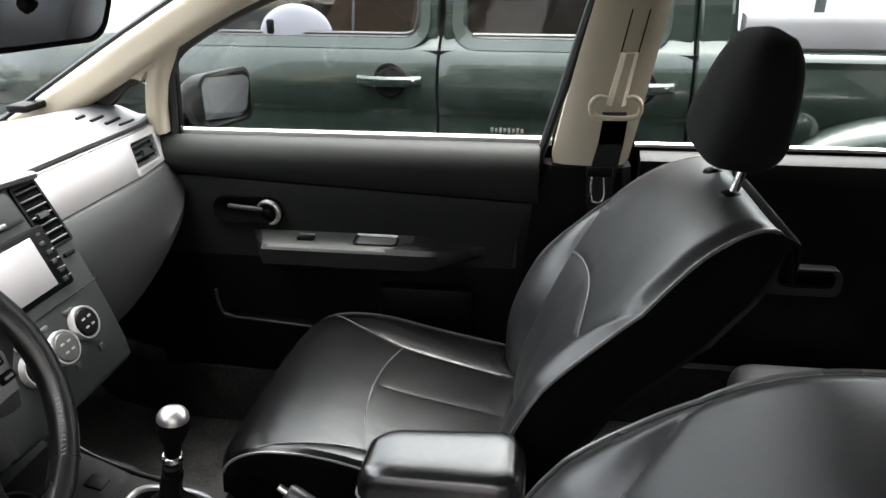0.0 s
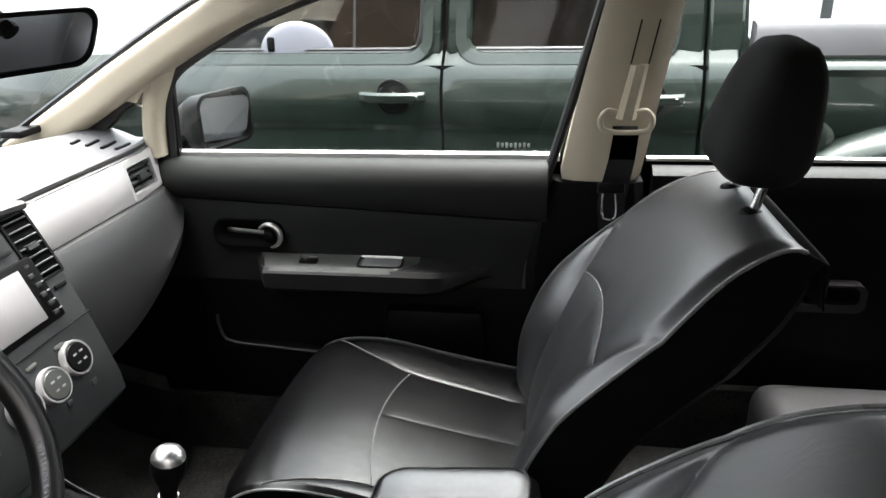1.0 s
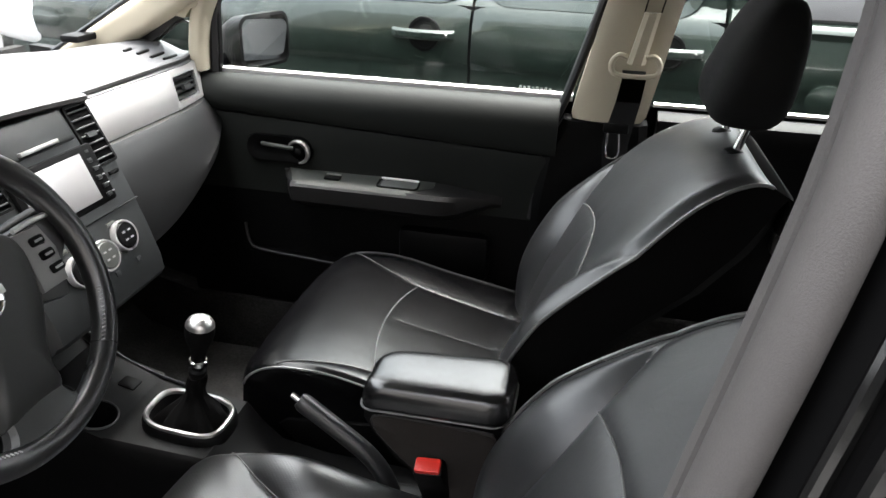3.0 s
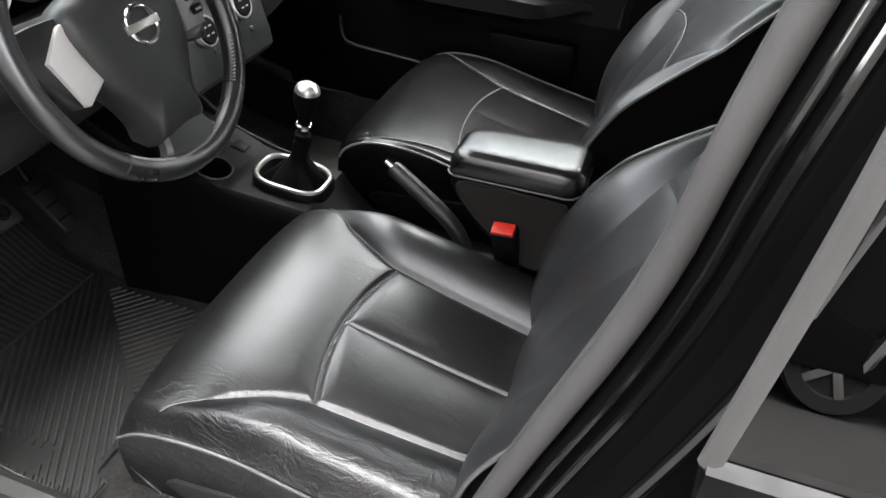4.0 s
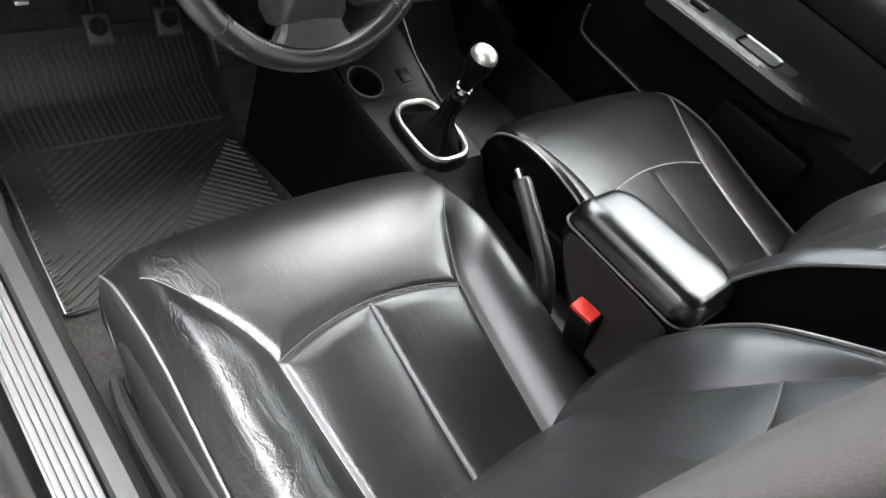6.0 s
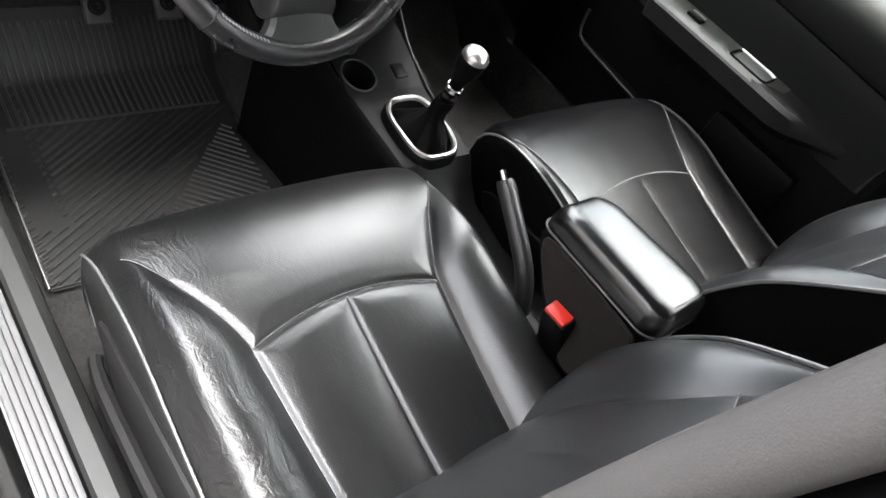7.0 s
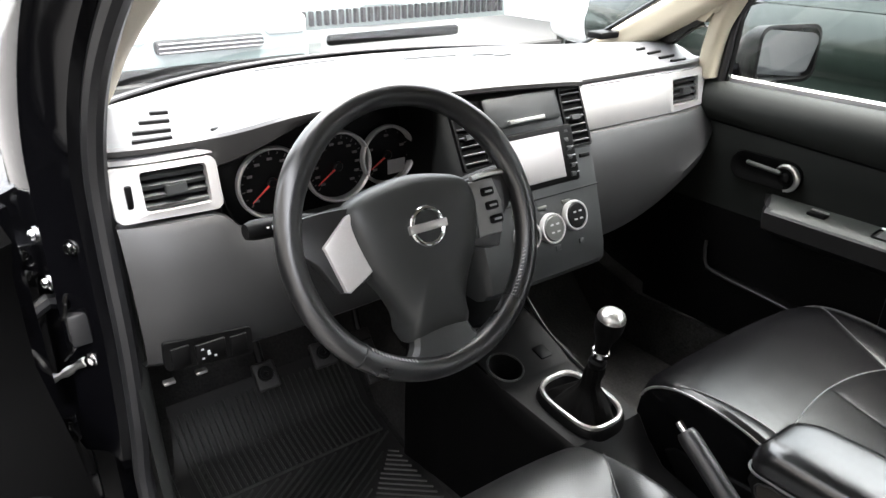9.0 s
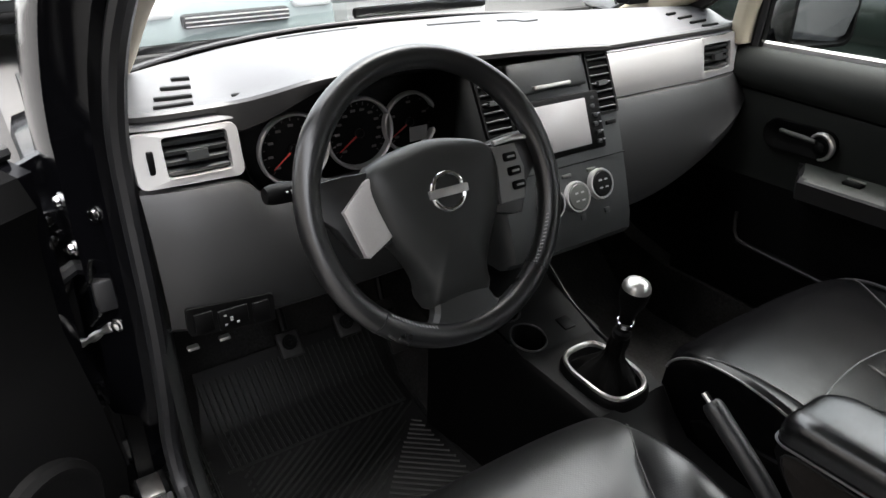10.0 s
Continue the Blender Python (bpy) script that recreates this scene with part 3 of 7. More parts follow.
def windscreen():
    root = thing("windscreen", (-0.9, 0, 1.08), "clear curved windscreen glass over the dashboard", "car window", kind="structure")
    bm = B()
    rows = []
    for f in np.linspace(0, 1, 9):
        row = []
        for y in np.linspace(-0.64, 0.64, 15):
            yy = y * (1 - 0.10 * f)
            x0 = -0.98 + 0.29 * (abs(y) / 0.64) ** 2.2
            x1 = -0.13 + 0.11 * (abs(y) / 0.64) ** 2.2
            z0 = 1.095
            z1 = 1.47 - 0.015 * (abs(y) / 0.64) ** 2
            row.append((x0 + (x1 - x0) * f, yy, z0 + (z1 - z0) * f + 0.03 * math.sin(math.pi * f)))
        rows.append(row)
    skin(bm, rows)
    g = part("glass", bm, GLASS, root)
    g.visible_shadow = False
    bm = B()
    row = [Vector(p) for p in rows[0]]
    tube(bm, [p + Vector((0.010, 0, -0.004)) for p in row], 0.005, 8)
    part("lower_seal", bm, SEAL, root)
    bm = B()
    skin(bm, [[p + Vector((0.016, 0, -0.004)), p + Vector((-0.01, 0, -0.002)), p + Vector((-0.02, 0, -0.12))] for p in [Vector(q) for q in rows[0]]])
    part("cowl", bm, BLACKP, root)
    # cowl and bonnet
    bon = thing("bonnet", (-1.4, 0, 0.9), "glossy black car bonnet below the windscreen", "car bonnet", kind="structure")
    bm = B()
    rows = []
    for x, z, w in ((-0.66, 1.03, 0.80), (-0.95, 1.035, 0.80), (-1.3, 0.99, 0.78), (-1.6, 0.90, 0.73), (-1.75, 0.80, 0.68), (-1.80, 0.55, 0.66)):
        rows.append([(x - 0.03 * (1 - (y / 1.0) ** 2), y * w, z - 0.09 * abs(y) ** 3) for y in np.linspace(-1, 1, 13)])
    skin(bm, rows)
    part("bonnet_panel", bm, BLACKPAINT, bon)
    # front wings close the car's outline
    for s in (-1, 1):
        bm = B()
        skin(bm, [[(x, s * y, z) for x, y, z in ((xx, 0.80, 0.96), (xx, 0.84, 0.85), (xx, 0.845, 0.60), (xx, 0.82, 0.30))] for xx in (-0.50, -0.80, -1.2, -1.6)])
        part("wing", bm, BLACKPAINT, bon)


# ---- seats ----
CUSHION = [(0.03, 0.40), (-0.008, 0.45), (-0.022, 0.50), (-0.012, 0.548), (0.02, 0.577), (0.07, 0.592), (0.14, 0.594), (0.20, 0.588), (0.24, 0.580), (0.30, 0.566), (0.40, 0.546), (0.50, 0.528), (0.58, 0.515)]
INSERT = [(0.505, 0.46), (0.520, 0.54), (0.545, 0.64), (0.59, 0.74), (0.645, 0.83), (0.708, 0.91), (0.772, 0.975), (0.832, 1.02), (0.895, 1.045), (0.935, 1.045), (0.96, 1.015), (0.965, 0.95)]
CREST = [(0.480, 0.46), (0.490, 0.54), (0.502, 0.67), (0.535, 0.755), (0.59, 0.835), (0.66, 0.905), (0.73, 0.965), (0.80, 1.012), (0.865, 1.04), (0.93, 1.045), (0.958, 1.015), (0.965, 0.95)]


def side_seam(x):
    """How far from the middle the seam between cushion top and side bolster runs."""
    return min(0.272, 0.163 + 0.100 * max(0.0, (0.255 - x) / 0.195) ** 1.25) if x < 0.255 else 0.163 - 0.02 * (x - 0.255) / 0.25


def across(v, x):
    """Spreads the hide's columns (v from -1 to 1) so that one of them runs along each side seam."""
    s, a = side_seam(x), abs(v)
    u = a / 0.6 * s if a < 0.6 else s + (a - 0.6) / 0.4 * (0.286 - s)
    return math.copysign(u, v)


def cross_seam(u):
    return 0.232 + 0.030 * (u / 0.163) ** 2


def cushion_point(x, z, u, wear=1.0):
    """Place on the cushion's hide: x, z of its middle line, u across."""
    a = abs(u)
    top = step(0.50, 0.57, z) if x < 0.1 else 1.0
    on = top * step(0.04, 0.26, x)
    s = side_seam(x)
    zz = z
    if a > s:
        f = (a - s) / max(0.286 - s, 0.01)
        zz += on * (0.036 * wear * math.sin(math.pi * min(f / 1.15, 1.0)))
    zz -= (0.002 + 0.028 * wear) * step(0.245, 0.288, a) ** 1.5 * top
    gs = abs(a - s) / math.sqrt(1 + (0.6 if x < 0.255 else 0.0))
    d = [gs + 0.06 * (1 - step(0.03, 0.15, x))]
    if a < s + 0.002:
        d.append(abs(x - cross_seam(u)))
    if x > cross_seam(u) and a < s:
        d.append(a * 1.3 + 0.003)
    m = min(d)
    zz -= top * wear * (0.0042 * math.exp(-(m / 0.0055) ** 2) + 0.0030 * math.exp(-(m / 0.020) ** 2))
    if x > cross_seam(u) and a < s:
        r = step(0.0, 0.035, x - cross_seam(u))
        zz += 0.004 * wear * math.sin(math.pi * a / s) * r
        zz -= 0.004 * wear * step(0.26, 0.5, x) * step(0.0, 0.04, s - a)
    xx = x + 0.022 * (a / 0.286) ** 3.0 * (1 - step(0.0, 0.28, x))
    return Vector((xx, u, zz))


def rest_curve(n):
    i = smooth_line([(x, 0, z) for x, z in INSERT], n)
    c = smooth_line([(x, 0, z) for x, z in CREST], n)
    return i, c


def half_width(s):
    return 0.262 + 0.012 * math.sin(math.pi * min(s / 0.6, 1.0)) - 0.075 * step(0.55, 0.92, s) ** 1.3


def bolster_seam(s):
    """Where the seam between middle panel and side bolster runs: it leaves the edge two thirds up."""
    return 0.55 + 0.45 * min(max((s - 0.33) / 0.31, 0.0), 1.0) ** 2


def arc_seam(a):
    """Height, along the backrest, of the curved seam across its middle panel."""
    return 0.535 - 0.035 * (a / 0.62) ** 2


def back_point(i, c, s, a, sign, puff=True):
    """Place on the backrest's hide: a runs from 0 in the middle to 1 at its edge."""
    hw = half_width(s)
    b = bolster_seam(s)
    n = Vector((0.79, 0, -0.61))
    f = max(0.0, a - b) / max(1 - b, 0.02)
    big = min(1.0, (1 - b) / 0.40)
    p = i.lerp(c, 0.25 * step(0.2, 0.95, a) + 0.60 * big * math.sin(math.pi / 2 * min(f / 0.62, 1.0)))
    p = p + n * (0.012 * step(0.84, 1.0, a) ** 1.6 + 0.008 * (1 - big) * a ** 3)
    if puff:
        m = abs(a - b) * hw if b < 0.995 else 1.0
        deep = 0.0040 * math.exp(-(m / 0.0045) ** 2) + 0.0055 * math.exp(-(m / 0.018) ** 2)
        if a < b + 0.01:
            k = abs(s - arc_seam(a)) * 0.8
            deep = max(deep, 0.0022 * math.exp(-(k / 0.004) ** 2) + 0.0022 * math.exp(-(k / 0.014) ** 2))
        p = p + n * deep * (1 - 0.8 * step(0.82, 0.97, a))
        if a < b and s < 0.62:
            p = p - n * 0.005 * math.sin(math.pi * a / b) * (1 - step(0.45, 0.62, s))
    p.y = sign * a * hw
    return p


def car_seat(name, centre, slide, lift, lean, label, outer, hide, wear=1.0, inner=0.286):
    """A bucket seat. lean: degrees the backrest stands more upright; outer: the side that faces its door; inner: half width beside the console."""
    root = thing(name, (0.3 + slide, centre, 0.27), label, "car seat", "front seats")
    put = Matrix.Translation((slide, centre, lift))
    hinge = Vector((0.50, 0, 0.50))
    tip = Matrix.Translation((slide, centre, 0)) @ Matrix.Translation(hinge) @ Matrix.Rotation(radians(-lean), 4, "Y") @ Matrix.Translation(-hinge)
    # cushion, with a slim inner edge where it meets the console
    def hide_point(x, z, u):
        if inner == 0.286 or u * outer > 0:
            return cushion_point(x, z, u, wear)
        p, a = cushion_point(x, z, u, wear * 0.3), abs(u)
        bend = inner - 0.123 * 0.35
        p.y = -outer * (a * bend / 0.163 if a < 0.163 else inner - (0.286 - a) * 0.35)
        return p
    mid = smooth_line([(x, 0, z) for x, z in CUSHION], 230)
    us = list(np.linspace(-1, 1, 221))
    bm = B()
    rows = []
    for q in mid:
        r = [hide_point(q.x, q.z, across(v, q.x)) for v in us]
        for end, at_end in ((r[-1], True), (r[0], False)):
            low = min(end.z, 0.40)
            ext = [Vector((end.x, end.y * k, end.z + (low - end.z) * f)) for k, f in ((1.010, 0.12), (1.012, 0.5), (1.0, 1.0))]
            r = r + ext if at_end else ext[::-1] + r
        rows.append([put @ p for p in r])
    skin(bm, rows)
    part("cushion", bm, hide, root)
    for sg in (-1, 1):
        bm = B()
        line = [put @ (hide_point(q.x, q.z, sg * 0.286) + Vector((0, sg * 0.003, 0.0))) for q in mid[::2] if q.z > 0.535 or q.x > 0.1]
        tube(bm, line, 0.0024, 6)
        part("edge_piping", bm, PIPING, root)
        bm = B()
        line = []
        for q in mid:
            if 0.06 < q.x < 0.30 and q.z > 0.55:
                line.append(put @ (hide_point(q.x, q.z, sg * side_seam(q.x)) + Vector((0, sg * 0.002, 0.0016))))
        tube(bm, line, 0.0010, 5)
        part("seam_stitch", bm, THREAD, root)
    bm = B()
    zi = [(q.x, q.z) for q in mid if q.z > 0.50]
    line = []
    for u in np.linspace(-0.160, 0.160, 40):
        x = cross_seam(u)
        z = float(np.interp(x, [a for a, b in zi], [b for a, b in zi]))
        line.append(put @ (hide_point(x, z, u) + Vector((-0.002, 0, 0.0014))))
    tube(bm, line, 0.0010, 5)
    part("seam_stitch", bm, THREAD, root)
    # seat base, side shields and rails
    bm = B()
    block(bm, put @ Vector((0.30, 0, 0.415)), (0.50, 0.44, 0.09), 0.02)
    part("seat_pan", bm, BLACKP, root)
    for sg in (-1, 1):
        bm = B()
        o = [(0.075, 0.452), (0.095, 0.468), (0.40, 0.505), (0.60, 0.52), (0.64, 0.44), (0.60, 0.36), (0.30, 0.345), (0.16, 0.36)]
        plate(bm, [put @ Vector((x, sg * (0.278 if sg == outer else inner - 0.008), z)) for x, z in o], (0, sg * 0.018, 0), 0.006)
        part("side_shield", bm, SHIELD if sg == outer else BLACKP, root)
        bm = B()
        block(bm, put @ Vector((0.33, sg * 0.22, 0.305)), (0.60, 0.035, 0.05), 0.005)
        part("rail", bm, BLACKP, root)
        bm = B()
        block(bm, put @ Vector((0.035, sg * 0.235, 0.305)), (0.05, 0.03, 0.02), 0.004)
        lathe(bm, [(0.011, 0), (0.011, 0.008), (0.005, 0.011)], put @ Matrix.Translation((0.03, sg * 0.235, 0.315)), 6)
        part("rail_bolt", bm, ARMP, root)
    bm = B()
    tube(bm, [put @ Vector(p) for p in smooth_line([(0.065, outer * 0.293, 0.335), (0.12, outer * 0.302, 0.342), (0.30, outer * 0.306, 0.372), (0.40, outer * 0.305, 0.392)], 14)], [0.011] * 2 + [0.013] * 12, 8)
    part("height_lever", bm, SHIELD, root)
    # backrest
    n = 140
    i, c = rest_curve(n)
    cols = list(np.linspace(0, 1, 100))
    rows, shell = [], []
    bn = Vector((0.79, 0, -0.61))
    for k in range(n):
        s = k / (n - 1)
        thick = 0.125 * (1 - step(0.72, 1.0, s)) + 0.002
        row = []
        for sg in (-1, 1):
            r = [back_point(i[k], c[k], s, a, sg) for a in cols]
            e = r[-1]
            r += [e + bn * thick * 0.4 + Vector((0, sg * 0.004, 0)), e + bn * thick * 0.8, e + bn * thick + Vector((0, -sg * 0.03, 0))]
            row = r[::-1] + row if sg < 0 else row + r[1:]
        rows.append([tip @ p for p in row[3:-3]])
        shell.append([tip @ p for p in row[-4:] + row[:4]])
    bm = B()
    skin(bm, rows)
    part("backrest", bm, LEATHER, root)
    bm = B()
    skin(bm, shell)
    part("back_shell", bm, LEATHER_SIDE, root, "dull black vinyl sides and back")
    for sg in (-1, 1):
        bm = B()
        line = [tip @ (back_point(i[k], c[k], k / (n - 1), 1.0, sg) + Vector((-0.0015, sg * 0.0045, 0.0010))) for k in range(4, n - 14, 2)]
        tube(bm, line, 0.0034, 6)
        part("edge_piping", bm, PIPING, root)
    bm = B()
    line = []
    for u in np.linspace(-0.66, 0.66, 50):
        s = arc_seam(abs(u))
        k = min(int(s * (n - 1)), n - 2)
        f = s * (n - 1) - k
        line.append(tip @ (back_point(i[k].lerp(i[k + 1], f), c[k].lerp(c[k + 1], f), s, abs(u), 1 if u > 0 else -1) - bn * 0.0022))
    line = [line[0]] + [(a + b + d) / 3 for a, b, d in zip(line, line[1:], line[2:])] + [line[-1]]
    tube(bm, line, 0.0018, 5)
    part("seam_stitch", bm, THREAD, root)
    # head restraint on two chromed posts
    for y in (-0.062, 0.068):
        b0, b1 = tip @ Vector((0.918, y, 1.043)), tip @ Vector((0.946, y, 1.12))
        bm = B()
        tube(bm, [b0, b1], 0.0075, 12)
        part("headrest_post", bm, CHROME, root, "chromed post")
        bm = B()
        ax = (b1 - b0).normalized()
        m = Matrix.Translation(b0 - ax * 0.004) @ frame_of(ax, (0, 1, 0)).to_4x4()
        lathe(bm, [(0.020, 0.0), (0.019, 0.006), (0.012, 0.012), (0.009, 0.013)], m, 16)
        part("post_collar", bm, BLACKP, root)
    bm = B()
    rows = []
    hr = tip @ Matrix.Translation((0.956, 0.003, 1.187)) @ Matrix.Rotation(radians(12), 4, "Y")
    for f in np.linspace(-1, 1, 25):
        h = 0.107 * f
        k = max(1 - abs(f) ** 3.2, 0.0) ** 0.42
        wide = 0.132 * (1 - 0.12 * f) * (0.30 + 0.70 * k) if abs(f) < 1 else 0.02
        deep = 0.056 * (1.0 - 0.32 * f) * (0.10 + 0.90 * k) if abs(f) < 1 else 0.006
        ring = []
        for q in range(36):
            an = q * math.tau / 36
            cx, sy = math.cos(an), math.sin(an)
            ring.append(hr @ Vector((deep * math.copysign(abs(cx) ** 0.55, cx) + 0.012 * f - 0.006, wide * math.copysign(abs(sy) ** 0.5, sy), h)))
        rows.append(ring)
    skin(bm, rows, close=True, caps=True)
    part("headrest", bm, FABRIC, root, "black cloth head restraint")
    return root


# ---- centre console ----
def console():
    root = thing("centre_console", (0, 0, 0.30), "black plastic centre console with cup holders between the seats", "console")
    bm = B()
    rows = []
    for x, w, z in ((-0.42, 0.135, 0.70), (-0.36, 0.125, 0.655), (-0.316, 0.117, 0.630), (-0.315, 0.117, 0.555), (-0.156, 0.101, 0.520), (-0.155, 0.101, 0.589), (-0.15, 0.100, 0.588), (0.030, 0.092, 0.573), (0.055, 0.088, 0.545), (0.10, 0.085, 0.505), (0.20, 0.083, 0.490), (0.42, 0.083, 0.485), (0.75, 0.083, 0.50)):
        c = -0.012
        t = 0.589 + 0.041 * (-0.155 - x) / 0.16 if -0.3155 < x < -0.1555 else z
        rows.append([(x, c - w - 0.012, 0.27), (x, c - w, t - 0.05), (x, c - w + 0.004, t - 0.010), (x, c - w + 0.010, t - 0.001), (x, c - w + 0.011, z), (x, c, z + 0.001), (x, c + w - 0.011, z), (x, c + w - 0.010, t - 0.001), (x, c + w - 0.004, t - 0.010), (x, c + w, t - 0.05), (x, c + w + 0.012, 0.27)])
    skin(bm, rows)
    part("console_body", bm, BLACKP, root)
    # cup holders sunk into a tray, coin slot
    def tray_z(x):
        return 0.589 + 0.041 * (-0.155 - x) / 0.16
    bm = B()
    for cx, cy, r, x0, x1 in ((-0.196, -0.062, 0.036, -0.236, -0.155), (-0.277, -0.060, 0.033, -0.316, -0.236)):
        sq, ci, lo, fl = [], [], [], []
        for k in range(32):
            an = k * math.tau / 32
            ca, sa = math.cos(an), math.sin(an)
            g = 1 / max(abs(ca), abs(sa))
            x = (x0 + x1) / 2 + (x1 - x0) / 2 * ca * g
            y = -0.0625 + 0.0425 * sa * g
            sq.append((x, y, tray_z(x)))
            x = cx + r * ca
            ci.append((x, cy + r * sa, tray_z(x)))
            lo.append((cx + (r - 0.004) * ca, cy + (r - 0.004) * sa, 0.545))
            fl.append((cx, cy, 0.545))
        skin(bm, [sq, ci, lo, fl], close=True)
    skin(bm, [[(x, y, tray_z(x)) for y in (-0.020, 0.03, 0.092)] for x in (-0.155, -0.316)])
    part("cup_tray", bm, BLACKP, root)
    for cx, cy, r in ((-0.196, -0.062, 0.036), (-0.277, -0.060, 0.033)):
        bm = B()
        tube(bm, [(cx + r * math.cos(k * math.tau / 32), cy + r * math.sin(k * math.tau / 32), tray_z(cx + r * math.cos(k * math.tau / 32)) + 0.001) for k in range(32)], 0.0022, 6, closed=True)
        part("cup_rim", bm, STACKP, root)
    bm = B()
    tube(bm, [(-0.2 + 0.012 * math.cos(k * math.tau / 14), -0.06 + 0.010 * math.sin(k * math.tau / 14), 0.550 + 0.003 * math.sin(k)) for k in range(14)], 0.002, 5, closed=True)
    part("key_ring", bm, CHROME, root)
    bm = B()
    block(bm, (-0.195, 0.035, 0.5985), (0.034, 0.030, 0.008), 0.003, Matrix.Rotation(radians(14), 3, "Y"))
    part("switch_blank", bm, BLACKP, root)
    bm = B()
    tube(bm, smooth_line([(-0.42, 0.118, 0.72), (-0.34, 0.108, 0.66), (-0.24, 0.090, 0.612), (-0.15, 0.078, 0.592), (-0.09, 0.07, 0.588)], 20), 0.003, 6)
    part("side_trim_line", bm, STACKP, root)
    # gear lever surround
    def ring_line(ax, ay, z, n=48):
        out = []
        for k in range(n):
            an = k * math.tau / n
            ca, sa = math.cos(an), math.sin(an)
            out.append(Vector((-0.040 + ax * math.copysign(abs(ca) ** 0.62, ca), -0.0135 + ay * math.copysign(abs(sa) ** 0.62, sa), z - 0.009 - 0.13 * (ax * ca))))
        return out
    bm = B()
    skin(bm, [ring_line(0.080, 0.062, 0.575), ring_line(0.079, 0.061, 0.598), ring_line(0.076, 0.058, 0.604), ring_line(0.067, 0.048, 0.603), ring_line(0.061, 0.043, 0.585)], close=True)
    part("surround", bm, BLACKP, root)
    bm = B()
    skin(bm, [ring_line(0.0755, 0.0570, 0.6045), ring_line(0.0745, 0.0560, 0.610), ring_line(0.0715, 0.0530, 0.612), ring_line(0.0682, 0.0497, 0.609), ring_line(0.0668, 0.0483, 0.602)], close=True)
    part("bezel", bm, SATIN, root, "satin silver bezel ring")
    lever = thing("gear_lever", (-0.04, -0.015, 0.60), "gear lever with silver capped knob and leather boot", "gear lever")
    bm = B()
    rows = []
    for f in np.linspace(0, 1, 22):
        base = Vector((-0.040, -0.0135, 0.575)).lerp(Vector((-0.010, -0.018, 0.688)), f ** 0.8)
        ring = []
        for k in range(48):
            an = k * math.tau / 48
            ca, sa = math.cos(an), math.sin(an)
            rx = 0.052 * (1 - f) ** 2.4 + 0.013 + 0.003 * math.sin(f * 9)
            ry = 0.034 * (1 - f) ** 2.2 + 0.013 + 0.003 * math.sin(f * 9)
            fold = 1 + 0.13 * (1 - f) * math.sin(6 * an + 3 * f) + 0.06 * math.sin(11 * an + 7 * f)
            p = 0.75
            ring.append(base + Vector((rx * fold * math.copysign(abs(ca) ** p, ca), ry * fold * math.copysign(abs(sa) ** p, sa), 0.004 * math.sin(4 * an) * (1 - f))))
        rows.append(ring)
    skin(bm, rows, close=True, caps=True)
    part("boot", bm, LEATHER_SIDE, lever, "folded black leather boot")
    a0, a1 = Vector((-0.012, -0.018, 0.678)), Vector((0.008, -0.014, 0.800))
    ax = (a1 - a0).normalized()
    m = Matrix.Translation(a0) @ frame_of(ax, (0, 1, 0)).to_4x4()
    bm = B()
    lathe(bm, [(0.0125, 0.0), (0.0135, 0.012), (0.016, 0.016), (0.016, 0.024), (0.012, 0.028), (0.011, 0.040)], m, 20)
    part("collar", bm, BLACKP, lever)
    bm = B()
    lathe(bm, [(0.0145, 0.036), (0.0165, 0.038), (0.0165, 0.046), (0.0145, 0.048)], m, 24)
    part("chrome_ring", bm, CHROME, lever)
    bm = B()
    lathe(bm, [(0.0125, 0.046), (0.0135, 0.058), (0.0160, 0.072), (0.0215, 0.084), (0.0246, 0.098), (0.0252, 0.108), (0.0245, 0.116)], m, 28)
    part("knob", bm, LEATHER_SIDE, lever)
    bm = B()
    lathe(bm, [(0.0246, 0.114), (0.0238, 0.121), (0.020, 0.128), (0.013, 0.1325), (0.006, 0.134), (0.0, 0.1345)], m, 28)
    part("knob_cap", bm, SATIN, lever, "brushed silver dome cap")
    # handbrake
    hb = thing("handbrake", (0.33, 0.02, 0.49), "black handbrake lever with a push button", "handbrake")
    p1 = Vector((0.186, -0.032, 0.685))
    bm = B()
    line = smooth_line([(0.350, -0.038, 0.505), (0.338, -0.038, 0.552), (0.308, -0.037, 0.595), (0.255, -0.035, 0.637), p1], 28)
    tube(bm, line, [0.021, 0.020, 0.019, 0.018, 0.017, 0.0165] + [0.016] * 18 + [0.0165, 0.0165, 0.0155, 0.0125], 14)
    part("grip", bm, LEATHER, hb)
    d = (p1 - line[-3]).normalized()
    bm = B()
    tube(bm, [p1, p1 + d * 0.016], 0.006, 10)
    part("release_button", bm, CHROME, hb, "chromed release button")
    bm = B()
    block(bm, (0.37, -0.038, 0.500), (0.13, 0.052, 0.055), 0.014)
    part("base", bm, BLACKP, hb)
    # armrest box
    ab = thing("armrest_box", (0.42, 0.0, 0.49), "black leather topped centre armrest storage box", "armrest")
    def plan(x, v):
        """Across the box: v from -1 to 1 between its two sides, which spread towards the rear."""
        f = (x - 0.307) / 0.24
        mid, half = -0.026 + 0.010 * f, 0.058 + 0.013 * f
        return mid + half * v
    def layer(inset, z, r):
        def place(x, v):
            return Vector((x, plan(x, v * (1 - inset / 0.065)), z - 0.010 * max(0.0, (0.40 - x) / 0.09) ** 2))
        k = 0.07
        return [place(p.x, p.y / k) for p in round_ring(0.307 + inset, 0.547 - inset, -k, k, r, lambda x, y: Vector((x, y, 0)), 8)]
    bm = B()
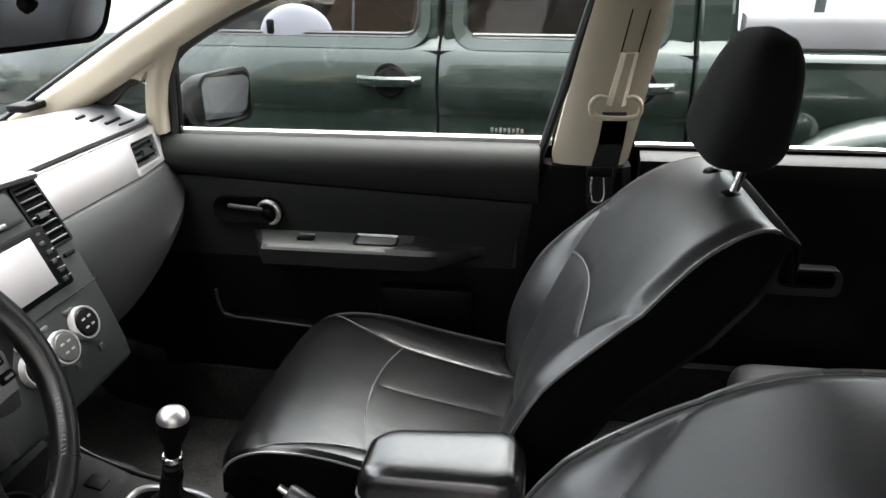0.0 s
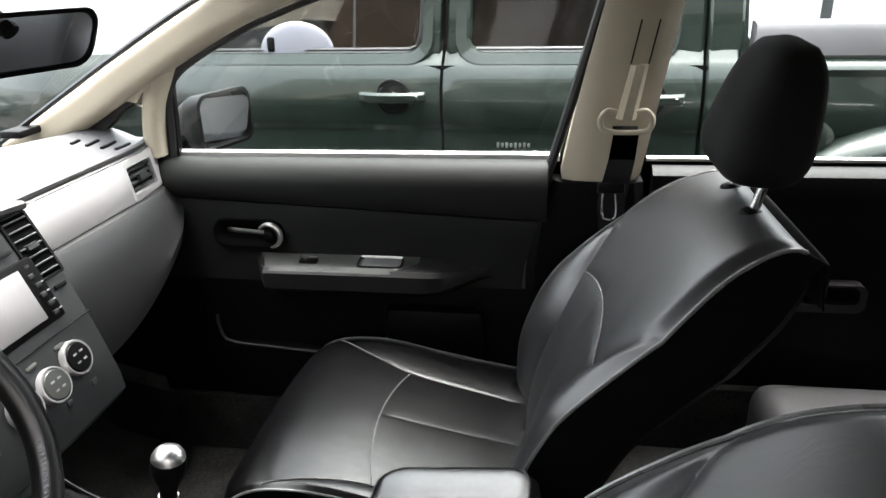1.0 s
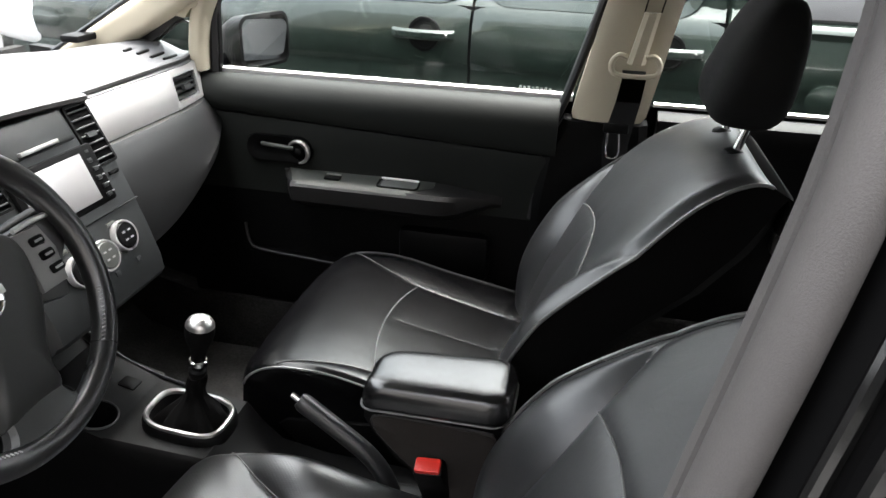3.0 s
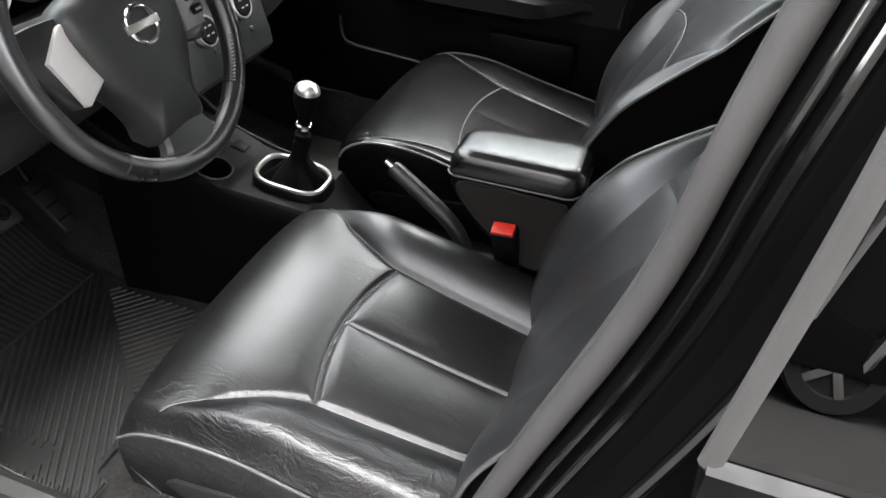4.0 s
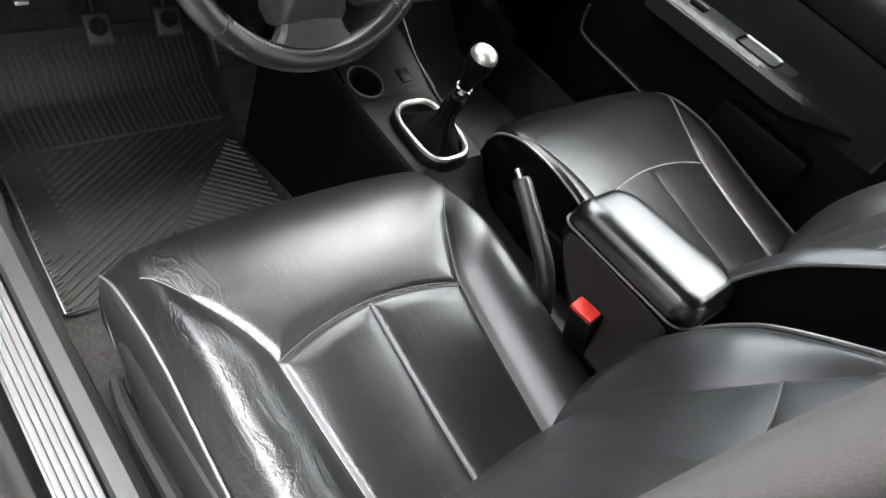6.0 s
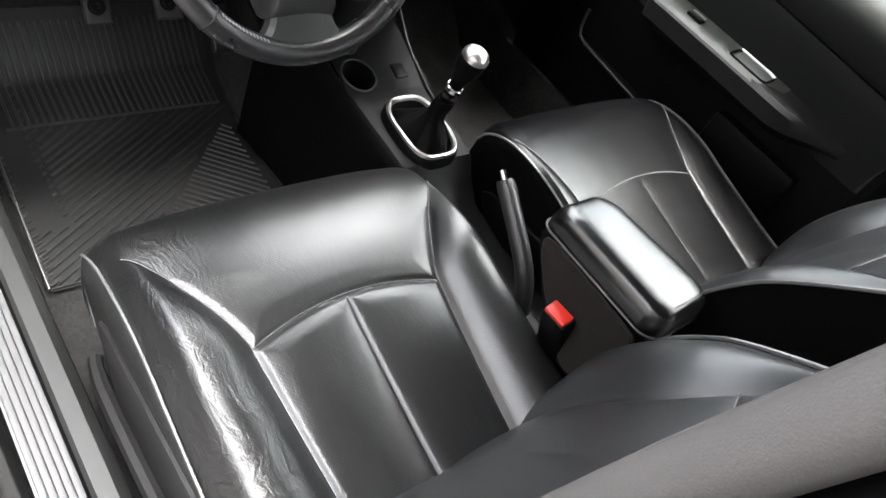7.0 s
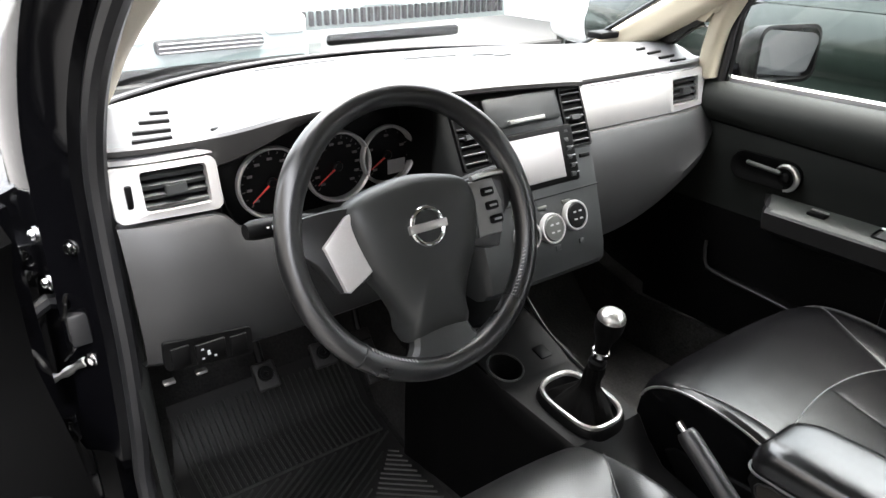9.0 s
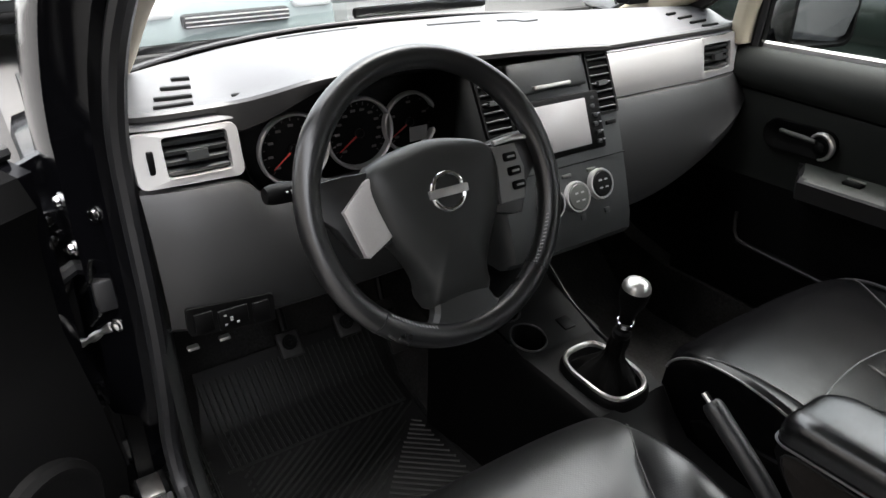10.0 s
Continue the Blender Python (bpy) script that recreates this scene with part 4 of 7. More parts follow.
    skin(bm, [layer(0.010, 0.734, 0.030), layer(0.002, 0.738, 0.034), layer(0.0, 0.746, 0.034), layer(0.0005, 0.757, 0.034), layer(0.0030, 0.767, 0.034), layer(0.0075, 0.7745, 0.034), layer(0.013, 0.7790, 0.034), layer(0.020, 0.7806, 0.032), layer(0.032, 0.7812, 0.024), layer(0.046, 0.7814, 0.014), layer(0.060, 0.7815, 0.004)], close=True, caps=True)
    part("lid", bm, LEATHER_LID, ab, "padded black leather lid")
    outline = [(0.318, 0.730), (0.535, 0.730), (0.540, 0.66), (0.530, 0.60), (0.505, 0.565), (0.470, 0.560), (0.425, 0.590), (0.370, 0.640), (0.330, 0.690), (0.316, 0.715)]
    bm = B()
    skin(bm, [[(x, plan(x, v * 0.93), z) for x, z in outline] for v in (-1, -0.97, 0.97, 1)], close=True, caps=True)
    part("box_body", bm, BLACKP, ab)
    panel = [p for p in smooth_line([(x, 0, z) for x, z in ((0.330, 0.712), (0.345, 0.724), (0.42, 0.7255), (0.515, 0.724), (0.528, 0.712), (0.530, 0.66), (0.520, 0.61), (0.500, 0.578), (0.470, 0.574), (0.43, 0.604), (0.378, 0.648), (0.340, 0.690), (0.330, 0.712))], 49)[:-1]]
    for sg in (-1, 1):
        bm = B()
        skin(bm, [[(0.44 + (p.x - 0.44) * k, plan(p.x, sg) - sg * (0.0046 - d), 0.66 + (p.z - 0.66) * k) for p in panel] for k, d in ((1.0, -0.004), (1.0, 0.003), (0.97, 0.0055), (0.5, 0.0058), (0.02, 0.0058))], close=True, caps=True)
        part("side_panel", bm, FLOCK, ab, "brownish flocked side panel")
        bm = B()
        tube(bm, [(0.44 + (p.x - 0.44) * 1.012, plan(p.x, sg) - sg * 0.0015, 0.66 + (p.z - 0.66) * 1.012) for p in panel], 0.0017, 6, closed=True)
        part("panel_edge", bm, SHIELD, ab)
    bm = B()
    tube(bm, [p + Vector((0, 0, 0.001)) for p in layer(-0.0012, 0.737, 0.034)], 0.0018, 6, closed=True)
    part("lid_piping", bm, PIPING, ab)
    bm = B()
    block(bm, (0.47, -0.018, 0.53), (0.10, 0.09, 0.12), 0.01)
    part("pedestal", bm, BLACKP, ab)
    # belt buckles
    for k, (x, y, z, rx) in enumerate(((0.434, -0.087, 0.612, 12), (0.455, 0.070, 0.60, 12))):
        bu = thing("belt_buckle", (x, y, 0.50), "black seat belt buckle with a red release button", "belt buckle", "belt buckles")
        m3 = Matrix.Rotation(radians(-6), 3, "Y") @ Matrix.Rotation(radians(22 if k == 0 else -22), 3, "X")
        bm = B()
        block(bm, (x, y, z), (0.047, 0.031, 0.105), 0.005, m3)
        part("housing", bm, BLACKP, bu)
        bm = B()
        block(bm, Vector((x, y, z)) + m3 @ Vector((-0.001, 0, 0.0525)), (0.041, 0.025, 0.012), 0.004, m3)
        part("release_button", bm, RED, bu, "red plastic button")
        bm = B()
        block(bm, Vector((x, y, z)) + m3 @ Vector((0.004, 0.0, -0.075)), (0.032, 0.008, 0.09), 0.003, m3)
        part("stalk", bm, SATIN, bu)
        bm = B()
        s = -1 if k == 0 else 1
        block(bm, (x - 0.035, y + s * 0.004, 0.520), (0.045, 0.014, 0.028), 0.005, Matrix.Rotation(radians(-20), 3, "Y"))
        part("anchor_plate", bm, SATIN, bu, "pale metal anchor plate")
        bm = B()
        tube(bm, smooth_line([(x - 0.06, y, 0.535), (x - 0.02, y + s * 0.006, 0.556), (x + 0.03, y + s * 0.004, 0.548), (x + 0.07, y, 0.52)], 12), 0.0035, 6)
        part("sensor_cable", bm, SEAL, bu)


# ---- dashboard ----
def screen_base(y):
    return -0.955 + 0.29 * (abs(y) / 0.64) ** 2.2


def in_cluster(y):
    """1 inside the instrument hood, 0 outside it."""
    return step(-0.548, -0.425, y) * (1 - step(0.165, 0.200, y))


def end_round(y):
    return -0.025 * max(0.0, (abs(y) - 0.60) / 0.10) ** 2


def lip(y):
    """Edge of the dashboard's top towards the cabin."""
    k = in_cluster(y)
    hood = 1.145 - (0.35 if y < -0.31 else 0.09) * (y + 0.31) ** 2
    return Vector((-0.362 + end_round(y) + 0.085 * k, y, 1.103 * (1 - k) + hood * k))


def edge_drop(y):
    """Height of the face below the hood's edge, which tapers off from the vent."""
    return 0.004 + 0.034 * step(-0.552, -0.535, y) * (1 - step(-0.535, -0.37, y)) ** 1.2


def band(y, h, d=0.0):
    """Place on the silver band: h up its face from the middle, d towards the cabin."""
    return Vector((-0.339 + end_round(y) - 0.19 * h + 0.98 * d, y, 1.041 + 0.98 * h + 0.19 * d))


def round_ring(y0, y1, h0, h1, r, place, n=6):
    out = []
    for cy, ch, a0 in ((y1 - r, h1 - r, 0), (y0 + r, h1 - r, 90), (y0 + r, h0 + r, 180), (y1 - r, h0 + r, 270)):
        for k in range(n):
            a = radians(a0 + 90 * k / (n - 1))
            out.append(place(cy + r * math.cos(a), ch + r * math.sin(a)))
    return out


def stack_face(y, z, d=0.0):
    x = float(np.interp(z, [0.80, 0.83, 0.895, 0.963, 1.04, 1.12], [-0.158, -0.163, -0.185, -0.212, -0.249, -0.288]))
    return Vector((x + 0.93 * d, y + 0.006, z + 0.36 * d))


STACKTURN = Matrix.Rotation(radians(-21), 3, "Y")


def vent(root, place, y0, y1, h0, h1, slats, thick=0.30, rise=1.0):
    """An air outlet: a dark box, or for rise < 0 a black sheet, with slats and a tab, on the surface place(y, h,
    depth).
    """
    bm = B()
    front = [place(y0, h0, -0.003), place(y1, h0, -0.003), place(y1, h1, -0.003), place(y0, h1, -0.003)]
    back = [place(y0 + 0.004, h0 + 0.004, -0.045), place(y1 - 0.004, h0 + 0.004, -0.045), place(y1 - 0.004, h1 - 0.004, -0.045), place(y0 + 0.004, h1 - 0.004, -0.045)]
    skin(bm, [front, back], close=True)
    bm.faces.new([bm.verts.new(p) for p in back])
    # no opening here: a flat black sheet stands in for the hollow's shade
    if rise < 0:
        bm = B()
        skin(bm, [[place(y, h, -0.0032) for y in (y0, (y0 + y1) / 2, y1)] for h in np.linspace(h0, h1, 5)])
    part("vent_dark", bm, BLACKFILM, root)
    for k in range(slats):
        f = (k + 0.5) / slats
        h = h0 + (h1 - h0) * f
        t = (h1 - h0) / slats * thick
        bm = B()
        rows = []
        if rise < 0:
            tube(bm, [place(y0 + 0.001, h, -0.0012), place((y0 + y1) / 2, h, -0.0008), place(y1 - 0.001, h, -0.0012)], 0.0017, 8)
            part("slat", bm, STACKP, root)
            continue
        for y in (y0 + 0.001, (y0 + y1) / 2, y1 - 0.001):
            rows.append([place(y, h - t, -0.004), place(y, h + t * 0.2, -0.002), place(y, h + t * (0.2 + 0.7 * rise), -0.006), place(y, h + (t * 1.6 if rise > 0 else -0.009), -0.026 if rise > 0 else -0.014), place(y, h + (t * 0.6 if rise > 0 else -0.0105), -0.026 if rise > 0 else -0.014)])
        skin(bm, rows, close=True, caps=True)
        part("slat", bm, STACKP, root)
    if slats:
        bm = B()
        ym, hm = (y0 + y1) / 2, (h0 + h1) / 2
        wy, wh = min((y1 - y0) * 0.25, 0.016), (0.5 if slats < 6 else 0.30) * (h1 - h0) / slats
        skin(bm, [[place(ym - wy, hm - wh, -0.004), place(ym + wy, hm - wh, -0.004), place(ym + wy, hm + wh, -0.004), place(ym - wy, hm + wh, -0.004)], [place(ym - wy * 0.9, hm - wh, 0.004), place(ym + wy * 0.9, hm - wh, 0.004), place(ym + wy * 0.9, hm + wh * 0.8, 0.004), place(ym - wy * 0.9, hm + wh * 0.8, 0.004)]], close=True, caps=True)
        part("vent_tab", bm, STACKP, root)


def dashboard():
    root = thing("dashboard", (-0.5, 0, 0.7), "grey plastic dashboard with silver band and air vents", "dashboard")
    ys = sorted(set(list(np.linspace(-0.678, 0.70, 71)) + list(np.linspace(-0.57, -0.51, 17)) + list(np.linspace(-0.22, -0.15, 15))))
    bm = B()
    rows = []
    for y in ys:
        l = lip(y)
        b = Vector((screen_base(y), y, 1.085))
        k = in_cluster(y)
        row = []
        for f in np.linspace(0, 1, 22):
            p = b.lerp(l, f)
            p.z += 0.030 * math.sin(math.pi * min(f / 0.92, 1.0)) * (1 - 0.35 * k) + 0.010 * step(0.45, 0.52, f) - 0.010 * f
            row.append(p)
        h = edge_drop(y)
        row += [l + Vector((0.005, 0, -0.004)), l + Vector((0.006, 0, -0.011))]
        row += [l + Vector((0.004, 0, -0.008 - h)), l + Vector((-0.004, 0, -0.012 - h))]
        rows.append(row)
    skin(bm, [r[:23] for r in rows])
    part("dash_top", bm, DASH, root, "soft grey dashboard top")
    # edge of the dash top in darker plastic, painting in its shade
    bm = B()
    skin(bm, [r[22:] for r in rows])
    part("front_lip", bm, SHIELD, root)
    for y0, y1 in ((-0.678, -0.530), (0.195, 0.70)):
        bm = B()
        skin(bm, [[lip(y) + Vector((0.0, 0, -0.012)), band(y, 0.047 if y > 0 else 0.041, -0.004), band(y, 0.040, -0.010)] for y in np.linspace(y0, y1, 24)])
        part("front_edge", bm, DASH, root)
    # hood: a rounded hollow round the instruments
    front = [Vector((-0.312, -0.470, 0.930)), Vector((-0.318, -0.505, 0.950)), Vector((-0.328, -0.522, 0.985)), Vector((-0.338, -0.529, 1.025)), Vector((-0.343, -0.531, 1.058))]
    for y in np.linspace(-0.527, -0.184, 34):
        front.append(lip(y) + Vector((-0.004, 0, -0.013 - edge_drop(y))))
    front += [Vector((-0.282, -0.178, 1.10)), Vector((-0.288, -0.172, 1.06)), Vector((-0.298, -0.170, 0.99)), Vector((-0.31, -0.174, 0.935))]
    bm = B()
    rows = []
    for f in (0.0, 0.08, 0.25, 0.5, 0.8, 1.0):
        row = []
        for q in front:
            e = Vector((-0.378, -0.345 + (q.y + 0.345) * 0.93, min(0.93 + (q.z - 0.93) * 0.95, 1.098)))
            p = q.lerp(e, f)
            p.y += 0.012 * math.sin(math.pi * f) * (-1 if q.y < -0.345 else 1) * (1 - f) * 0.3
            row.append(p)
        rows.append(row)
    skin(bm, rows)
    part("instrument_hood", bm, BLACKP, root, sharp=60)
    # silver bands with round-cornered vents
    def b0(y, h):
        return band(y, h, 0.003)
    bm = B()
    skin(bm, [round_ring(-0.679, -0.528, -0.043, 0.038, 0.012, lambda y, h: band(y, h, -0.006)), round_ring(-0.678, -0.529, -0.042, 0.037, 0.012, b0), round_ring(-0.638, -0.545, -0.030, 0.030, 0.006, b0), round_ring(-0.636, -0.547, -0.028, 0.028, 0.006, lambda y, h: band(y, h, -0.008))], close=True)
    part("vent_frame", bm, SILVER, root, "silver painted vent frame")
    vent(root, band, -0.637, -0.546, -0.029, 0.029, 4)
    bm = B()
    block(bm, band(-0.656, -0.004, 0.002), (0.008, 0.009, 0.034), 0.002)
    part("vent_wheel", bm, BLACKP, root)
    bm = B()
    skin(bm, [round_ring(0.532, 0.700, -0.046, 0.045, 0.012, lambda y, h: band(y, h, -0.006)), round_ring(0.532, 0.699, -0.045, 0.044, 0.012, b0), round_ring(0.543, 0.646, -0.030, 0.030, 0.006, b0), round_ring(0.545, 0.644, -0.028, 0.028, 0.006, lambda y, h: band(y, h, -0.008))], close=True)
    part("vent_frame", bm, SILVER, root, "silver painted vent frame")
    vent(root, band, 0.544, 0.645, -0.029, 0.029, 4)
    bm = B()
    rows = []
    for y in np.linspace(0.155, 0.534, 16):
        rows.append([band(y, 0.045, -0.008), band(y, 0.044, 0.001), band(y, 0.040, 0.003), band(y, 0.0, 0.005), band(y, -0.041, 0.003), band(y, -0.045, 0.001), band(y, -0.046, -0.008)])
    skin(bm, rows)
    part("silver_band", bm, SILVER, root, "silver painted trim band")
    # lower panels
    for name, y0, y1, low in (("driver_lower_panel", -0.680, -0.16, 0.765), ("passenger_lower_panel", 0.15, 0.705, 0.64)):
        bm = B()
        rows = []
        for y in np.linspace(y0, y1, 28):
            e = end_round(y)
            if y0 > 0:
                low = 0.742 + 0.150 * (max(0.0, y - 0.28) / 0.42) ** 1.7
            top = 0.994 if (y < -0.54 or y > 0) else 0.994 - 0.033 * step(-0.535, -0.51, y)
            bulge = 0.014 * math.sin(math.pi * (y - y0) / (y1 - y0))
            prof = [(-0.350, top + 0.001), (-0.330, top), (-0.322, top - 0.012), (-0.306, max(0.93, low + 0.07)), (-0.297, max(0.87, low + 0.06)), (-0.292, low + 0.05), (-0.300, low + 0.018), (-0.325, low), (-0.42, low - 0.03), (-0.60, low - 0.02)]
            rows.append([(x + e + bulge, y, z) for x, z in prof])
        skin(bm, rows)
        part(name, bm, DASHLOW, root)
    # switch panel at the driver's knee
    bm = B()
    skin(bm, [round_ring(-0.660, -0.530, -0.024, 0.024, 0.006, lambda y, h: Vector((-0.290 + end_round(y) + 0.014 * math.sin(math.pi * (y + 0.680) / 0.52) + d, y, 0.797 + h - (y + 0.6) * 0.04))) for d in (-0.006, 0.004)], close=True, caps=True)
    part("switch_panel", bm, BLACKP, root)
    for y, w, mat in ((-0.638, 0.028, BLACKP), (-0.595, 0.046, BLACKP), (-0.552, 0.026, BLACKP)):
        bm = B()
        block(bm, (-0.2845 + end_round(y) + 0.014 * math.sin(math.pi * (y + 0.680) / 0.52), y, 0.797 - (y + 0.6) * 0.04), (0.006, w, 0.034), 0.002)
        part("switch", bm, mat, root)
    for k in range(5):
        bm = B()
        y = -0.608 + 0.009 * (k % 3)
        block(bm, (-0.2810 + end_round(y) + 0.014 * math.sin(math.pi * (y + 0.680) / 0.52), y, 0.789 + 0.010 * (k // 3) + 0.006 * (k % 2)), (0.002, 0.004, 0.003), 0.0)
        part("printed_mark", bm, BARGREY, root)
    for y in (-0.655, -0.605):
        bm = B()
        block(bm, (-0.315, y, 0.742), (0.012, 0.018, 0.006), 0.002)
        part("fuse_cover_clip", bm, SATIN, root)
    # side defroster grille, a quarter disc of slots
    for s in (-1, 1):
        for k in range(4):
            f = k / 3
            bm = B()
            yo, yi = (-0.632 + 0.050 * f ** 1.6, -0.577 + 0.022 * f)
            pts = []
            for y in np.linspace(yo, yi, 6):
                x = -0.378 - 0.029 * k + end_round(y)
                l = lip(y)
                fr = (x - screen_base(y)) / (l.x - screen_base(y))
                z = 1.085 + (l.z - 1.085) * fr + 0.030 * math.sin(math.pi * min(fr / 0.92, 1.0)) + 0.010 * step(0.45, 0.52, fr) - 0.010 * fr
                pts.append((x, s * abs(y), z + 0.001))
            tube(bm, pts, 0.0042, 6)
            part("defroster_slot", bm, BLACKP, root)
    for y0, y1, x in ((-0.045, 0.087, -0.572), (0.127, 0.239, -0.562), (-0.294, -0.108, -0.757)):
        bm = B()
        pts = []
        for y in np.linspace(y0, y1, 10):
            l = lip(y)
            fr = (x - screen_base(y)) / (l.x - screen_base(y))
            k = in_cluster(y)
            z = 1.085 + (l.z - 1.085) * fr + 0.030 * math.sin(math.pi * min(fr / 0.92, 1.0)) * (1 - 0.35 * k) + 0.010 * step(0.45, 0.52, fr) - 0.010 * fr
            pts.append((x, y, z + 0.0005))
        tube(bm, pts, 0.0028, 6)
        part("windscreen_slot", bm, STACKP, root)
    bm = B()
    block(bm, (-0.616, 0.605, 1.136), (0.050, 0.080, 0.018), 0.006)
    tagged(part("toll_tag", bm, BLACKP), "small black box lying on the dashboard top", "toll tag")
    # instruments
    ins = thing("instrument_cluster", (-0.36, -0.34, 0.97), "instrument cluster with three chrome ringed dials", "instrument cluster")
    bm = B()
    block(bm, (-0.376, -0.340, 1.025), (0.012, 0.36, 0.17), 0.004)
    part("face", bm, BLACKP, ins)
    for y, z, r, nd, tick in ((-0.440, 1.014, 0.0580, 218, 17), (-0.322, 1.019, 0.0595, 215, 23), (-0.224, 1.022, 0.0520, 212, 9)):
        m = Matrix.Translation((-0.350, y, z)) @ Matrix.Rotation(radians(90), 4, "Y") @ Matrix.Rotation(radians(90), 4, "Z")
        bm = B()
        lathe(bm, [(r - 0.001, -0.012), (r + 0.002, -0.008), (r + 0.002, 0.002), (r, 0.0045), (r - 0.0028, 0.002), (r - 0.0035, -0.012)], m, 48)
        part("dial_ring", bm, SILVER, ins, "bright metal ring")
        bm = B()
        lathe(bm, [(r - 0.004, -0.012), (r - 0.004, -0.010), (0.0, -0.010)], m, 40)
        part("dial", bm, BLACKP, ins)
        for k in range(tick):
            a = radians(225 - 270 * k / (tick - 1))
            bm = B()
            rr = r * 0.83
            big = k % 2 == 0
            block(bm, (-0.358, y + rr * math.cos(a), z + rr * math.sin(a)), (0.001, 0.0055 if big else 0.003, 0.0012), 0.0, Matrix.Rotation(a, 3, "X"))
            part("tick", bm, DIALPRINT, ins)
            if big and r > 0.05:
                bm = B()
                block(bm, (-0.358, y + r * 0.66 * math.cos(a), z + r * 0.66 * math.sin(a)), (0.001, 0.0085, 0.004), 0.0)
                part("dial_figure", bm, DIALPRINT, ins)
        a = radians(nd)
        bm = B()
        d = Vector((0, math.cos(a), math.sin(a)))
        tube(bm, [Vector((-0.354, y, z)) - d * 0.008, Vector((-0.354, y, z)) + d * r * 0.78], [0.0022, 0.0008], 6)
        part("needle", bm, NEEDLE, ins, "red needle")
        bm = B()
        lathe(bm, [(0.008, -0.008), (0.008, -0.002), (0.006, 0.0)], m, 16)
        part("needle_hub", bm, BLACKP, ins)
    bm = B()
    block(bm, (-0.357, -0.205, 0.998), (0.001, 0.036, 0.026), 0.0)
    part("display", bm, SCREEN, ins)
    # centre stack
    st = thing("centre_stack", (-0.2, 0, 0.80), "dark grey centre stack with screen and climate dials", "centre stack")
    bm = B()
    rows = []
    for z in (0.79, 0.80, 0.83, 0.86, 0.895, 0.93, 0.963, 1.0, 1.04, 1.08, 1.112, 1.122):
        hw = float(np.interp(z, [0.80, 0.94, 1.0, 1.12], [0.150, 0.157, 0.162, 0.171]))
        d = -0.010 if z in (0.79, 1.122) else 0.0
        back = -0.40
        rows.append([Vector((back, -hw - 0.02, z)), stack_face(-hw - 0.004, z, -0.03), stack_face(-hw + 0.001, z, -0.008 + d), stack_face(-hw + 0.009, z, d), stack_face(-hw * 0.5, z, d + 0.003), stack_face(0, z, d + 0.004), stack_face(hw * 0.5, z, d + 0.003), stack_face(hw - 0.009, z, d), stack_face(hw - 0.001, z, -0.008 + d), stack_face(hw + 0.004, z, -0.03), Vector((back, hw + 0.02, z))])
    skin(bm, rows, caps=False)
    for r in (rows[-1],):
        bm.faces.new([bm.verts.new(p) for p in r])
    part("stack_body", bm, STACKP, st)
    def on_stack(s):
        def place(y, h, d=0.0):
            return stack_face(y + s * 0.03 * (h - 1.015), h, d + 0.006)
        return place
    for s in (-1, 1):
        y0, y1 = sorted((s * 0.100, s * 0.150))
        vent(st, on_stack(s), y0, y1, 1.012, 1.106, 7, 0.11, -1.0)
        bm = B()
        skin(bm, [round_ring(y0 - 0.006, y1 + 0.006, 1.006, 1.112, 0.006, lambda y, h: on_stack(s)(y, h, -0.006)), round_ring(y0 - 0.005, y1 + 0.005, 1.007, 1.111, 0.006, on_stack(s)), round_ring(y0, y1, 1.011, 1.107, 0.003, on_stack(s)), round_ring(y0, y1, 1.011, 1.107, 0.003, lambda y, h: on_stack(s)(y, h, -0.006))], close=True)
        part("vent_frame", bm, BLACKP, st)
        bm = B()
        block(bm, stack_face(s * 0.128, 0.992, 0.005), (0.005, 0.026, 0.008), 0.002, STACKTURN)
        part("hazard_switch" if s < 0 else "vent_wheel", bm, BLACKP, st)
    bm = B()
    skin(bm, [round_ring(-0.087, 0.087, 1.062, 1.112, 0.006, lambda y, h: stack_face(y, h, 0.003)), round_ring(-0.087, 0.087, 1.062, 1.112, 0.006, lambda y, h: stack_face(y, h, 0.009)), round_ring(-0.084, 0.084, 1.065, 1.109, 0.005, lambda y, h: stack_face(y, h, 0.011))], close=True, caps=True)
    part("storage_lid", bm, STACKP, st)
    bm = B()
    block(bm, stack_face(0, 1.069, 0.013), (0.010, 0.085, 0.007), 0.002, STACKTURN)
    part("lid_handle", bm, SATIN, st, "silver lid pull")
    bm = B()
    block(bm, stack_face(0.006, 1.002, 0.005), (0.012, 0.196, 0.106), 0.005, STACKTURN)
    nav = part("navigation_unit", bm, BLACKP, st)
    bm = B()
    block(bm, stack_face(-0.006, 1.002, 0.0115), (0.003, 0.146, 0.084), 0.002, STACKTURN)
    part("screen", bm, SCREEN, nav, "grey reflecting screen")
    for k in range(6):
        bm = B()
        block(bm, stack_face(0.083 + 0.003 * (k % 2), 0.966 + 0.0145 * k, 0.012), (0.005, 0.012, 0.008), 0.002, STACKTURN)
        part("button", bm, STACKP, nav)
        bm = B()
        block(bm, stack_face(0.096, 0.968 + 0.0145 * k, 0.0112), (0.002, 0.005, 0.002), 0.0, STACKTURN)
        part("printed_mark", bm, BARGREY, nav)
    bm = B()
    tube(bm, [stack_face(y, 0.938 + 0.0, 0.0045 if abs(y) < 0.15 else 0.001) for y in np.linspace(-0.148, 0.148, 20)], 0.0014, 5)
    part("joint_line", bm, BLACKP, st)
    face = frame_of((0.93, 0, 0.36))
